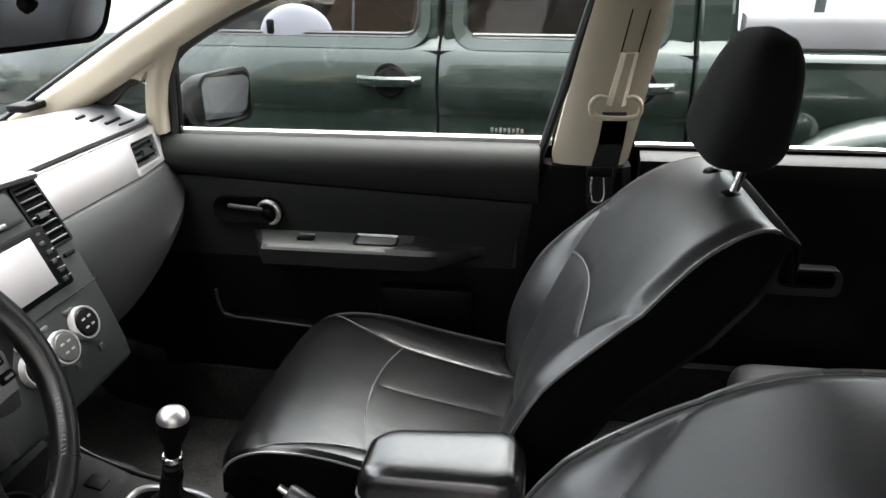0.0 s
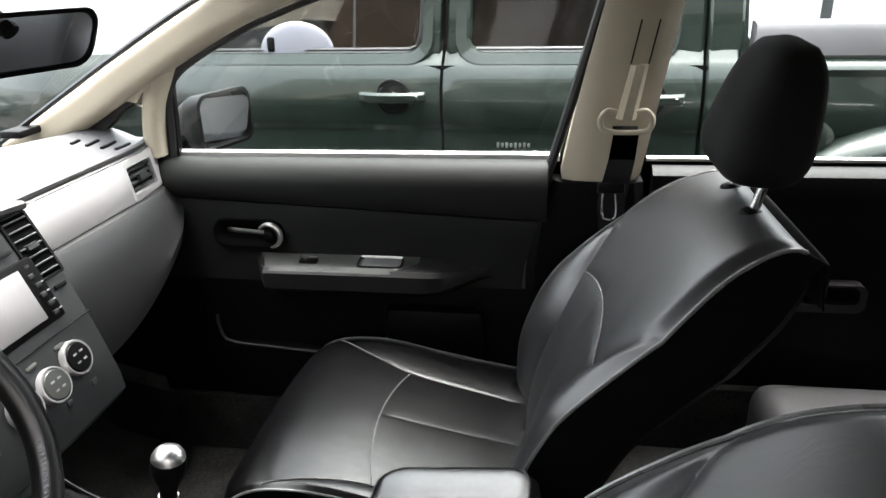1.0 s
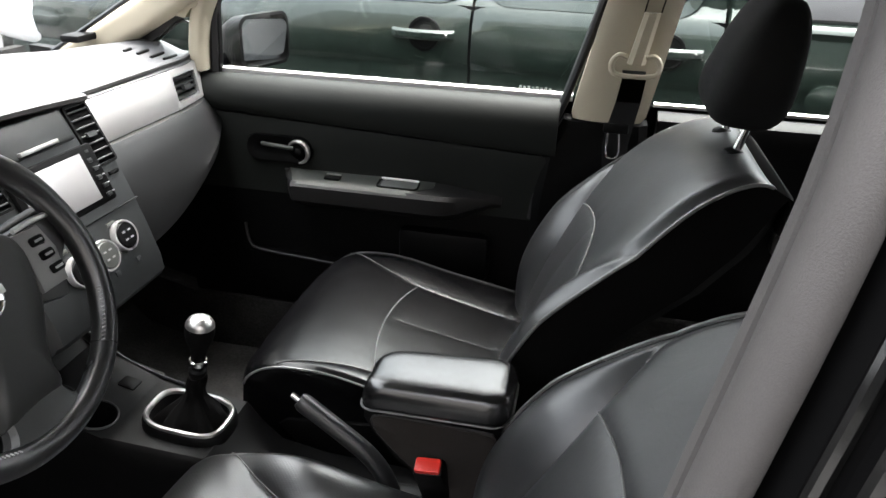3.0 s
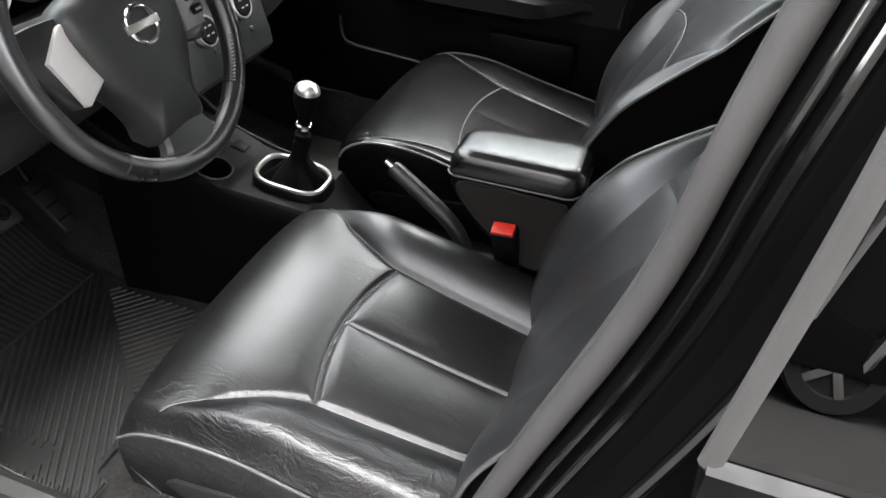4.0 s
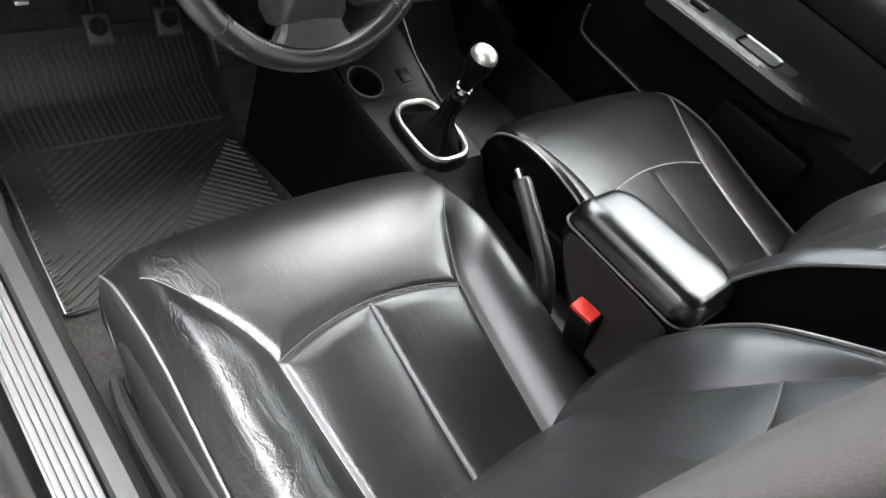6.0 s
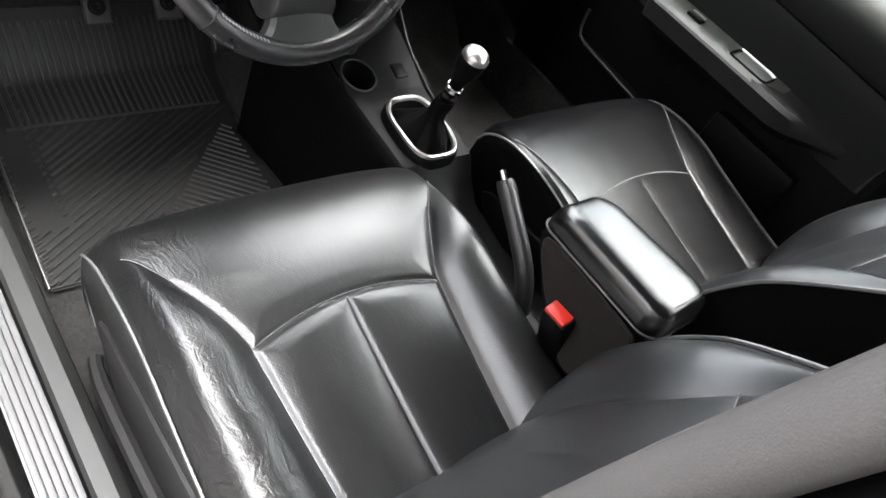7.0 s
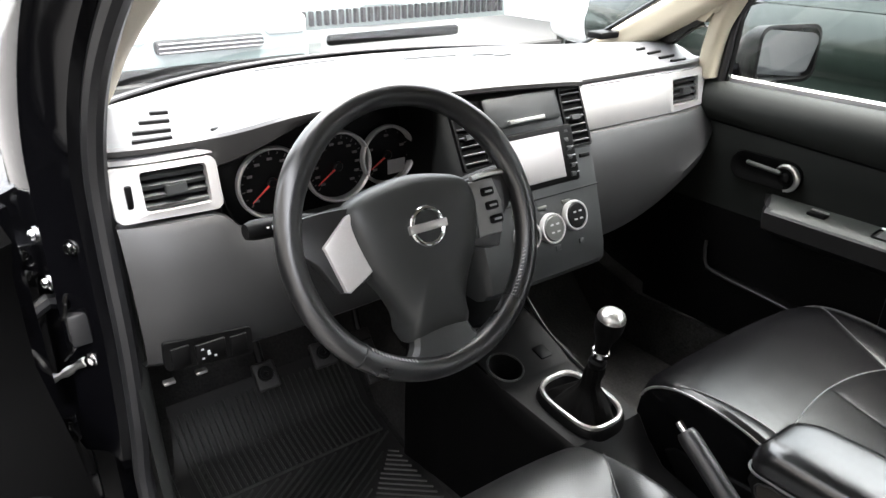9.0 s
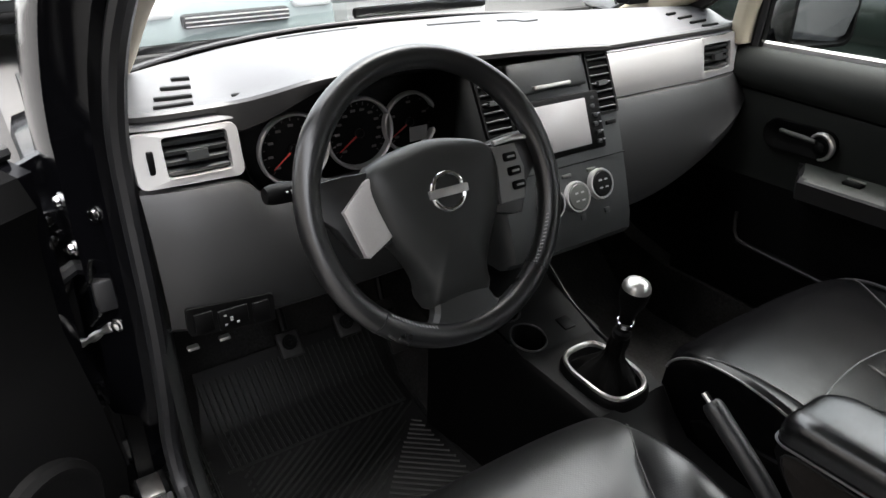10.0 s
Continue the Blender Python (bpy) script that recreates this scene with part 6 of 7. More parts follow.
    plate(bm, [(-0.325, 0.745, 1.05), (0.57, 0.745, 1.05), (0.66, 0.685, 1.43), (0.12, 0.685, 1.43), (-0.13, 0.70, 1.33), (-0.28, 0.725, 1.22)], (0, 0.004, 0))
    g = part("window_glass", bm, GLASS, root, smooth=False)
    g.visible_shadow = False
    bm = B()
    tube(bm, smooth_line([(-0.335, 0.728, 1.045), (-0.325, 0.725, 1.12), (-0.315, 0.720, 1.205), (-0.285, 0.714, 1.250), (-0.20, 0.705, 1.30), (-0.08, 0.695, 1.355), (0.09, 0.685, 1.41), (0.3, 0.675, 1.445), (0.66, 0.672, 1.45)], 50), 0.014, 8)
    part("window_channel", bm, SEAL, root)
    bm = B()
    plate(bm, [(-0.368, 0.722, 1.05), (-0.318, 0.722, 1.05), (-0.300, 0.714, 1.235), (-0.325, 0.714, 1.24)], (0, 0.02, 0), 0.004)
    part("mirror_base_cover", bm, BLACKP, root)
    bm = B()
    skin(bm, [[(x, 0.760, 1.05), (x, 0.80, 0.98), (x, 0.825, 0.80), (x, 0.83, 0.60), (x, 0.80, 0.30)] for x in (-0.45, -0.1, 0.3, 0.60)])
    part("outer_skin", bm, BLACKPAINT, root)
    # exterior mirror
    mr = thing("door_mirror", (-0.27, 0.78, 1.04), "black door mirror with grey yard reflected in it", "car mirror")
    def face(a, b, d=0.0):
        n = Vector((0.955, -0.28, 0.05)).normalized()
        r = Vector((0.28, 0.955, 0)).normalized()
        return Vector((-0.262, 0.868, 1.110)) + r * a + Vector((0, 0, 1)) * b + n * d
    bm = B()
    skin(bm, [round_ring(-0.060, 0.070, -0.045, 0.045, 0.03, lambda a, b: face(a, b, -0.10)), round_ring(-0.085, 0.098, -0.066, 0.066, 0.035, lambda a, b: face(a, b, -0.05)), round_ring(-0.090, 0.103, -0.070, 0.070, 0.032, lambda a, b: face(a, b, 0.0)), round_ring(-0.082, 0.094, -0.062, 0.062, 0.028, lambda a, b: face(a, b, 0.002)), round_ring(-0.080, 0.092, -0.060, 0.060, 0.028, lambda a, b: face(a, b, -0.045))], close=True, caps=True)
    part("housing", bm, BLACKP, mr)
    bm = B()
    tilt = Matrix.Rotation(radians(-15), 3, "Z") @ Matrix.Rotation(radians(14), 3, "Y")
    mid = face(0.006, 0, -0.020)
    skin(bm, [round_ring(-0.077, 0.089, -0.057, 0.057, 0.026, lambda a, b: mid + tilt @ (face(a, b, d) - mid)) for d in (-0.023, -0.020)], close=True, caps=True)
    part("mirror_glass", bm, TINTMIRROR, mr)
    bm = B()
    tube(bm, [(-0.37, 0.74, 1.05), (-0.36, 0.80, 1.055), (-0.345, 0.86, 1.07)], 0.02, 8)
    part("arm", bm, BLACKPAINT, mr)


def rear_doors():
    root = thing("rear_passenger_door", (1.1, 0.75, 0.35), "closed rear door with dark panel and pull handle", "car door")
    bm = B()
    skin(bm, [[(x, 0.735, 1.040), (x, 0.722, 1.040), (x, 0.700, 1.025), (x, 0.690, 0.97), (x, 0.70, 0.94), (x, 0.705, 0.75), (x, 0.69, 0.45), (x, 0.735, 0.42)] for x in (0.765, 1.0, 1.3, 1.62)], close=True, caps=True)
    part("panel", bm, BLACKP, root)
    bm = B()
    skin(bm, [round_ring(1.06, 1.22, 0.735, 0.80, 0.02, lambda x, z: Vector((x, 0.695, z))), round_ring(1.06, 1.22, 0.735, 0.80, 0.02, lambda x, z: Vector((x, 0.665, z))), round_ring(1.085, 1.205, 0.755, 0.795, 0.014, lambda x, z: Vector((x, 0.665, z))), round_ring(1.085, 1.205, 0.755, 0.795, 0.014, lambda x, z: Vector((x, 0.685, z)))], close=True)
    part("pull_handle", bm, SHIELD, root)
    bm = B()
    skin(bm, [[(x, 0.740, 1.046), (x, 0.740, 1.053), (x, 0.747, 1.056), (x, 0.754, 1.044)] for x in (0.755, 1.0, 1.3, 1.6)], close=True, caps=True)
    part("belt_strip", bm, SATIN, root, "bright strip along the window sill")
    bm = B()
    plate(bm, [(0.74, 0.742, 1.05), (1.6, 0.742, 1.05), (1.5, 0.685, 1.43), (0.81, 0.685, 1.43)], (0, 0.004, 0))
    g = part("window_glass", bm, GLASS, root, smooth=False)
    g.visible_shadow = False
    bm = B()
    skin(bm, [[(x, 0.760, 1.05), (x, 0.80, 0.98), (x, 0.825, 0.80), (x, 0.83, 0.60), (x, 0.80, 0.30)] for x in (0.61, 1.0, 1.3, 1.65)])
    part("outer_skin", bm, BLACKPAINT, root)
    # rear door on the driver's side
    root = thing("rear_driver_door", (1.1, -0.78, 0.35), "closed black rear door with chrome window strip", "car door")
    bm = B()
    skin(bm, [[(x, -0.775, 1.04), (x, -0.795, 1.03), (x, -0.815, 0.98), (x, -0.835, 0.80), (x, -0.835, 0.60), (x, -0.80, 0.30), (x, -0.74, 0.30), (x, -0.735, 1.05)] for x in (0.705, 0.73, 1.0, 1.3, 1.65)], close=True, caps=True)
    part("outer_skin", bm, BLACKPAINT, root)
    bm = B()
    skin(bm, [[(x, -0.788, 1.040), (x, -0.790, 1.058), (x, -0.797, 1.063), (x, -0.806, 1.058), (x, -0.810, 1.032), (x, -0.803, 1.026)] for x in (0.692, 0.70, 1.0, 1.3, 1.6)], close=True, caps=True)
    part("chrome_strip", bm, DULLCHROME, root, "chrome strip below the window")
    e = smooth_line([(0.688, -0.797, 1.058), (0.698, -0.782, 1.16), (0.706, -0.768, 1.25), (0.712, -0.750, 1.35), (0.718, -0.728, 1.44)], 20)
    bm = B()
    skin(bm, [[q + Vector(o) for o in ((0.0, 0.003, 0), (-0.001, 0.0, 0), (0.0, -0.003, 0), (0.003, -0.005, 0), (0.008, -0.005, 0), (0.012, -0.003, 0), (0.013, 0.005, 0))] for q in e], close=True, caps=True)
    part("window_sash", bm, GREYSEAL, root, "matt grey window sash")
    bm = B()
    plate(bm, [(0.700, -0.795, 1.05), (1.55, -0.795, 1.05), (1.48, -0.692, 1.44), (0.735, -0.692, 1.44)], (0, 0.004, 0))
    g = part("window_glass", bm, SMOKED, root, smooth=False)
    bm = B()
    skin(bm, [[(x, -0.735, 1.05), (x, -0.69, 1.05), (x, -0.68, 1.0), (x, -0.70, 0.75), (x, -0.68, 0.42), (x, -0.735, 0.42)] for x in (0.80, 1.2, 1.62)], close=True, caps=True)
    part("panel", bm, BLACKP, root)


def driver_door():
    """The open front door, swung out on its hinges."""
    root = thing("driver_door", (-0.47, -0.83, 0.35), "open front door with black panel and speaker pocket", "car door")
    sw = Matrix.Translation((-0.475, -0.835, 0)) @ Matrix.Rotation(radians(-52), 4, "Z")
    def at(a, d, z):
        return sw @ Vector((a, d, z))
    bm = B()
    skin(bm, [[at(a, 0.0, 1.05), at(a, -0.03, 0.98), at(a, -0.055, 0.80), at(a, -0.055, 0.60), at(a, -0.02, 0.30), at(a, 0.05, 0.30), at(a, 0.06, 0.60), at(a, 0.06, 1.03)] for a in (0.0, 0.01, 0.3, 0.7, 1.04)], close=True, caps=True)
    part("outer_skin", bm, BLACKPAINT, root)
    bm = B()
    skin(bm, [[at(a, 0.055, 1.05), at(a, 0.085, 1.04), at(a, 0.105, 1.0), at(a, 0.09, 0.95), at(a, 0.085, 0.80), at(a, 0.10, 0.74), at(a, 0.12, 0.66), at(a, 0.135, 0.55), at(a, 0.12, 0.44), at(a, 0.06, 0.38)] for a in (0.045, 0.06, 0.3, 0.7, 1.02)], close=True, caps=True)
    part("inner_panel", bm, BLACKFILM, root)
    bm = B()
    m = sw @ Matrix.Translation((0.19, 0.128, 0.56)) @ Matrix.Rotation(radians(-90), 4, "X")
    lathe(bm, [(0.10, -0.012), (0.098, 0.006), (0.088, 0.014), (0.075, 0.010), (0.0, 0.012)], m, 36)
    part("speaker_grille", bm, BLACKP, root)
    bm = B()
    tube(bm, [at(a, d, z) for a, d, z in ((0.06, 0.13, 0.47), (0.2, 0.165, 0.455), (0.5, 0.17, 0.46), (0.85, 0.15, 0.48))], 0.03, 10)
    part("door_pocket", bm, SHIELD, root)
    bm = B()
    tube(bm, [at(a, 0.02, 1.055) for a in (0.0, 0.3, 0.7, 1.02)], 0.012, 8)
    part("belt_strip", bm, SEAL, root)
    bm = B()
    tube(bm, [at(a, d, z) for a, d, z in ((0.10, 0.02, 1.05), (0.16, 0.02, 1.20), (0.34, 0.03, 1.33), (0.58, 0.06, 1.43), (0.80, 0.08, 1.46), (1.08, 0.09, 1.46), (1.06, 0.04, 1.2), (1.02, 0.02, 1.05))], 0.016, 8)
    part("window_frame", bm, BLACKPAINT, root)
    bm = B()
    bm.faces.new([bm.verts.new(at(a, d, z)) for a, d, z in ((0.12, 0.02, 1.05), (1.02, 0.02, 1.05), (1.07, 0.09, 1.45), (0.60, 0.065, 1.43), (0.34, 0.035, 1.32))])
    g = part("window_glass", bm, GLASS, root, smooth=False)
    g.visible_shadow = False
    bm = B()
    tube(bm, smooth_line([(-0.402, -0.752, 0.770), (-0.412, -0.768, 0.760), (-0.425, -0.785, 0.745), (-0.44, -0.80, 0.735)], 10), [0.008, 0.008, 0.006, 0.006, 0.008, 0.008, 0.005, 0.005, 0.008, 0.008], 8)
    part("check_strap", bm, SATIN, root)


def seat_belt():
    root = thing("seat_belt", (0.68, 0.63, 0.98), "black seat belt hanging from a beige pillar guide", "seat belt")
    bm = B()
    rows = []
    for z in np.linspace(1.155, 1.262, 8):
        f = (z - 1.155) / 0.107
        x = 0.697 + 0.018 * f
        w = 0.019 - 0.003 * f
        y = 0.652 - 0.012 * f
        rows.append([(x - w, y + 0.02, z), (x - w, y, z), (x - w * 0.5, y - 0.012 + 0.006 * f, z), (x + w * 0.5, y - 0.012 + 0.006 * f, z), (x + w, y, z), (x + w, y + 0.02, z)])
    skin(bm, rows, close=True, caps=True)
    part("height_slider", bm, BEIGE, root, "beige plastic slider")
    bm = B()
    tube(bm, smooth_line([(0.676, 0.630, 1.172), (0.658, 0.630, 1.176), (0.645, 0.630, 1.160), (0.650, 0.628, 1.140), (0.672, 0.627, 1.134), (0.695, 0.627, 1.133), (0.718, 0.627, 1.134), (0.740, 0.628, 1.140), (0.745, 0.630, 1.160), (0.732, 0.630, 1.176), (0.714, 0.630, 1.172)], 36), 0.006, 8)
    part("guide_loop", bm, BEIGE, root, "beige belt guide")
    bm = B()
    skin(bm, [[(0.718, 0.634, 1.145), (0.669, 0.634, 1.145)], [(0.720, 0.622, 1.128), (0.670, 0.622, 1.128)], [(0.716, 0.622, 1.08), (0.664, 0.622, 1.08)], [(0.708, 0.628, 1.02), (0.652, 0.628, 1.02)], [(0.704, 0.640, 0.98), (0.648, 0.640, 0.98)], [(0.72, 0.655, 0.80), (0.665, 0.655, 0.80)], [(0.72, 0.662, 0.50), (0.67, 0.662, 0.50)]])
    bmesh.ops.solidify(bm, geom=bm.faces[:], thickness=0.0015)
    part("webbing", bm, WEB, root)
    bm = B()
    block(bm, (0.672, 0.616, 1.022), (0.055, 0.010, 0.022), 0.004)
    part("tongue_grip", bm, BLACKP, root)
    bm = B()
    tube(bm, smooth_line([(0.656, 0.612, 1.012), (0.656, 0.612, 0.975), (0.660, 0.612, 0.958), (0.672, 0.612, 0.956), (0.682, 0.612, 0.960), (0.684, 0.612, 0.978), (0.680, 0.612, 1.012)], 22), 0.0032, 6)
    part("tongue", bm, CHROME, root, "chromed metal tongue")


def inner_mirror():
    root = thing("rear_view_mirror", (-0.07, 0.005, 1.37), "black framed rear-view mirror below the windscreen top", "car mirror")
    def f(y, z, d):
        return Vector((-0.065 + d + 0.42 * (z - 1.375) + 0.30 * (y - 0.126), y, z))
    bm = B()
    skin(bm, [round_ring(-0.085, 0.105, 1.352, 1.400, 0.02, lambda y, z: f(y, z, -0.035)), round_ring(-0.118, 0.126, 1.338, 1.412, 0.025, lambda y, z: f(y, z, -0.010)), round_ring(-0.120, 0.128, 1.337, 1.413, 0.025, lambda y, z: f(y, z, 0.0)), round_ring(-0.112, 0.121, 1.343, 1.407, 0.022, lambda y, z: f(y, z, 0.001)), round_ring(-0.112, 0.121, 1.343, 1.407, 0.022, lambda y, z: f(y, z, -0.003))], close=True, caps=True)
    part("housing", bm, BLACKP, root)
    bm = B()
    skin(bm, [round_ring(-0.112, 0.121, 1.343, 1.407, 0.022, lambda y, z: f(y, z, d)) for d in (-0.0025, -0.001)], close=True, caps=True)
    part("mirror_glass", bm, MIRROR, root)
    bm = B()
    tube(bm, smooth_line([(-0.09, 0.005, 1.39), (-0.12, 0.005, 1.42), (-0.16, 0.005, 1.462)], 8), 0.011, 8)
    part("stem", bm, BLACKP, root)


# ---- outside ----
def pickup():
    root = thing("pickup_truck", (0.4, 1.9, 0), "dark green four-door pickup truck parked alongside", "pickup truck")
    T = Matrix.Translation((0.35, 1.425, 0)) @ Matrix.Rotation(radians(-4), 4, "Z") @ Matrix.Translation((-0.35, 0, 0))
    def at(x, d, z):
        return T @ Vector((x, d, z))
    def body_d(z):
        return float(np.interp(z, [0.40, 0.55, 0.80, 0.90, 0.955, 0.975, 1.04, 1.10, 1.155, 1.175, 1.20], [0.06, 0.010, -0.010, -0.012, -0.004, -0.016, -0.020, -0.012, 0.012, 0.030, 0.050]))
    zs = [0.40, 0.48, 0.55, 0.68, 0.80, 0.90, 0.945, 0.958, 0.972, 1.0, 1.04, 1.07, 1.10, 1.13, 1.155, 1.17, 1.185, 1.20]
    # panels along the side, with shut lines between them
    for name, x0, x1 in (("front_wing", -1.75, -0.785), ("front_door", -0.775, 0.196), ("rear_door", 0.206, 0.985), ("cab_corner", 0.993, 1.085)):
        bm = B()
        rows = []
        for k, x in enumerate(np.linspace(x0, x1, 14)):
            r = []
            for z in zs:
                d = body_d(z)
                if name == "front_wing":
                    d += 0.05 * step(-1.2, -1.75, x) - 0.03 * math.exp(-((x + 1.35) / 0.35) ** 2) * step(0.5, 0.9, z)
                    z2 = z - 0.03 * step(-0.9, -1.75, x) * (z - 0.4)
                else:
                    z2 = z
                if k in (0, 13):
                    d += 0.012
                r.append(at(x, d, z2))
            rows.append(r)
        skin(bm, rows)
        part(name, bm, TRUCK, root)
    bm = B()
    skin(bm, [[at(x, 0.02, z) for z in (0.42, 0.8, 1.16)] for x in (-0.80, 0.2, 1.09)])
    part("door_jambs", bm, BLACKP, root)
    # cab uprights and window frames
    def frame_strip(name, pts, w, mat=TRUCK):
        bm = B()
        p = smooth_line([at(*q) for q in pts], max(6, 4 * len(pts)))
        rows = []
        for i, q in enumerate(p):
            d = (p[min(i + 1, len(p) - 1)] - p[max(i - 1, 0)]).normalized()
            a = d.cross(Vector((0, 1, 0))).normalized()
            rows.append([q - a * w, q - a * w * 0.8 - Vector((0, 0.012, 0)), q + a * w * 0.8 - Vector((0, 0.012, 0)), q + a * w, q + a * w + Vector((0, 0.06, 0)), q - a * w + Vector((0, 0.06, 0))])
        skin(bm, rows, close=True, caps=True)
        part(name, bm, mat, root)
    frame_strip("centre_upright", [(0.160, 0.062, 1.197), (0.165, 0.085, 1.35), (0.175, 0.15, 1.62), (0.18, 0.20, 1.72)], 0.033)
    frame_strip("centre_upright", [(0.250, 0.062, 1.197), (0.252, 0.085, 1.35), (0.256, 0.15, 1.62), (0.26, 0.20, 1.72)], 0.040)
    frame_strip("rear_upright", [(0.93, 0.062, 1.197), (0.925, 0.085, 1.35), (0.91, 0.15, 1.62), (0.88, 0.20, 1.72)], 0.06)
    frame_strip("rear_upright", [(1.045, 0.062, 1.197), (1.04, 0.085, 1.35), (1.02, 0.15, 1.62), (0.98, 0.20, 1.72)], 0.05)
    frame_strip("screen_pillar", [(-0.78, 0.05, 1.17), (-0.60, 0.085, 1.32), (-0.35, 0.14, 1.52), (-0.15, 0.19, 1.68)], 0.045)
    frame_strip("roof_rail", [(-0.25, 0.19, 1.68), (0.2, 0.19, 1.73), (1.0, 0.19, 1.72)], 0.045)
    for x0, x1 in ((-0.74, 0.128), (0.288, 0.875)):
        bm = B()
        skin(bm, [[at(x, 0.040, 1.186), at(x, 0.036, 1.194), at(x, 0.045, 1.205), at(x, 0.06, 1.206)] for x in (x0, (x0 + x1) / 2, x1)])
        part("window_sill", bm, SEAL, root)
        bm = B()
        plate(bm, [at(x0, 0.062, 1.20), at(x1, 0.062, 1.20), at(x1 + 0.02, 0.175, 1.66), at(x0 + (0.50 if x0 < 0 else 0.0), 0.175, 1.66)], (0, 0.004, 0))
        part("side_glass", bm, DARKGLASS, root, "dark tinted side glass", smooth=False)
        bm = B()
        tube(bm, [at(x, d, z) for x, d, z in ((x0 + 0.02, 0.05, 1.206), (x1 - 0.04, 0.05, 1.206), (x1 - 0.012, 0.052, 1.215), (x1, 0.058, 1.25), (x1 + 0.015, 0.13, 1.55))], 0.008, 6)
        part("glass_seal", bm, SEAL, root)
        def sash(x, z, out=0.0):
            d = float(np.interp(z, [1.15, 1.175, 1.21, 1.70], [0.016, 0.034, 0.046, 0.178]))
            return at(x + (0.46 * max(0.0, z - 1.22) / 0.46 if x < x0 + 0.1 and x0 < 0 else 0.0), d - out, z)
        bm = B()
        skin(bm, [round_ring(x0 - 0.052, x1 + 0.046, 1.158, 1.72, 0.085, lambda x, z: sash(x, z, 0.0)), round_ring(x0 - 0.046, x1 + 0.040, 1.164, 1.714, 0.080, lambda x, z: sash(x, z, 0.010)), round_ring(x0 - 0.012, x1 + 0.008, 1.196, 1.68, 0.055, lambda x, z: sash(x, z, 0.008)), round_ring(x0 - 0.006, x1 + 0.002, 1.203, 1.672, 0.050, lambda x, z: sash(x, z, -0.008))], close=True)
        part("window_frame", bm, TRUCK, root)
    bm = B()
    tube(bm, [at(-0.10, 0.06, 1.20), at(-0.10, 0.17, 1.66)], 0.005, 6)
    part("glass_divider", bm, SEAL, root)
    # cab inside, roof and far side
    bm = B()
    plate(bm, [at(-0.7, 0.9, 0.9), at(1.05, 0.9, 0.9), at(1.05, 0.9, 1.68), at(-0.2, 0.9, 1.68)], (0, 0.03, 0))
    part("cab_lining", bm, material("brown_cab_lining", (0.14, 0.10, 0.075), 0.85, grain=0.2, mottle=0.3, mottle_size=3), root)
    for x in (0.10, 0.78):
        bm = B()
        block(bm, at(x, 0.42, 1.12), (0.16, 0.50, 0.62), 0.06, Matrix.Rotation(radians(14), 3, "Y"), seg=4)
        part("cab_seat", bm, material("brown_cab_seat", (0.11, 0.085, 0.065), 0.9, grain=0.3, mottle=0.2), root)
    bm = B()
    skin(bm, [[at(x, d, z) for d, z in ((0.17, 1.70), (0.26, 1.755), (0.6, 1.79), (1.2, 1.79), (1.55, 1.74))] for x in (-0.22, 0.2, 0.7, 1.06)])
    part("roof", bm, TRUCK, root)
    # door handles, each a bar over a round dish
    for x1 in (0.152, 0.935):
        bm = B()
        m = T @ Matrix.Translation((x1 - 0.105, -0.0265, 1.068)) @ Matrix.Rotation(radians(90), 4, "X")
        lathe(bm, [(0.056, -0.010), (0.055, 0.002), (0.047, 0.003), (0.044, 0.0), (0.0, -0.0005)], m, 32)
        h = part("handle_dish", bm, BLACKP, root)
        bm = B()
        rows = []
        for f in np.linspace(0, 1, 13):
            x = x1 - 0.215 + 0.215 * f
            out = 0.040 * math.sin(math.pi * min(max(f, 0.02), 0.98)) ** 0.35
            hh = 0.0165
            rows.append([at(x, -0.010 - out, 1.068 + hh), at(x, -0.018 - out, 1.068 + hh * 0.5), at(x, -0.018 - out, 1.068 - hh * 0.5), at(x, -0.010 - out, 1.068 - hh), at(x, -0.002 - out * 0.6, 1.068)])
        skin(bm, rows, close=True, caps=True)
        part("handle_bar", bm, TRUCK, h)
        bm = B()
        lathe(bm, [(0.007, 0), (0.006, 0.002), (0.0, 0.002)], T @ Matrix.Translation((x1 - 0.022, -0.052, 1.068)) @ Matrix.Rotation(radians(90), 4, "X"), 12)
        part("key_lock", bm, CHROME, h)
    # unreadable lettering as bars
    for x, z in ((0.385, 0.918), (1.435, 0.876)):
        for k in range(8):
            bm = B()
            block(bm, at(x + 0.014 * k, -0.018 if x < 1 else -0.106, z), (0.008, 0.004, 0.016 - 0.004 * (k % 2)), 0.001)
            part("badge_bar", bm, SATIN, root)
    # exterior mirror of the truck
    bm = B()
    bmesh.ops.create_uvsphere(bm, u_segments=28, v_segments=16, radius=1.0, matrix=Matrix.Translation(at(-0.300, 0.058, 1.198)) @ Matrix.Diagonal((0.128, 0.018, 0.100, 1.0)))
    mi = part("door_mirror", bm, PALEMIRROR, root, "pale mirror housing")
    bm = B()
    block(bm, at(-0.385, 0.06, 1.225), (0.03, 0.05, 0.05), 0.008)
    part("mirror_arm", bm, BLACKP, mi)
    # bed
    bm = B()
    rows = []
    for x in np.linspace(1.115, 2.75, 30):
        r = [at(x, body_d(min(z, 1.12)) + 0.008, z) for z in zs if z < 1.14]
        r += [at(x, -0.004, 1.150), at(x, 0.006, 1.166), at(x, 0.022, 1.176), at(x, 0.05, 1.180), at(x, 0.10, 1.180), at(x, 0.10, 1.0)]
        rows.append(r)
    skin(bm, rows)
    part("bed_side", bm, TRUCK, root)
    bm = B()
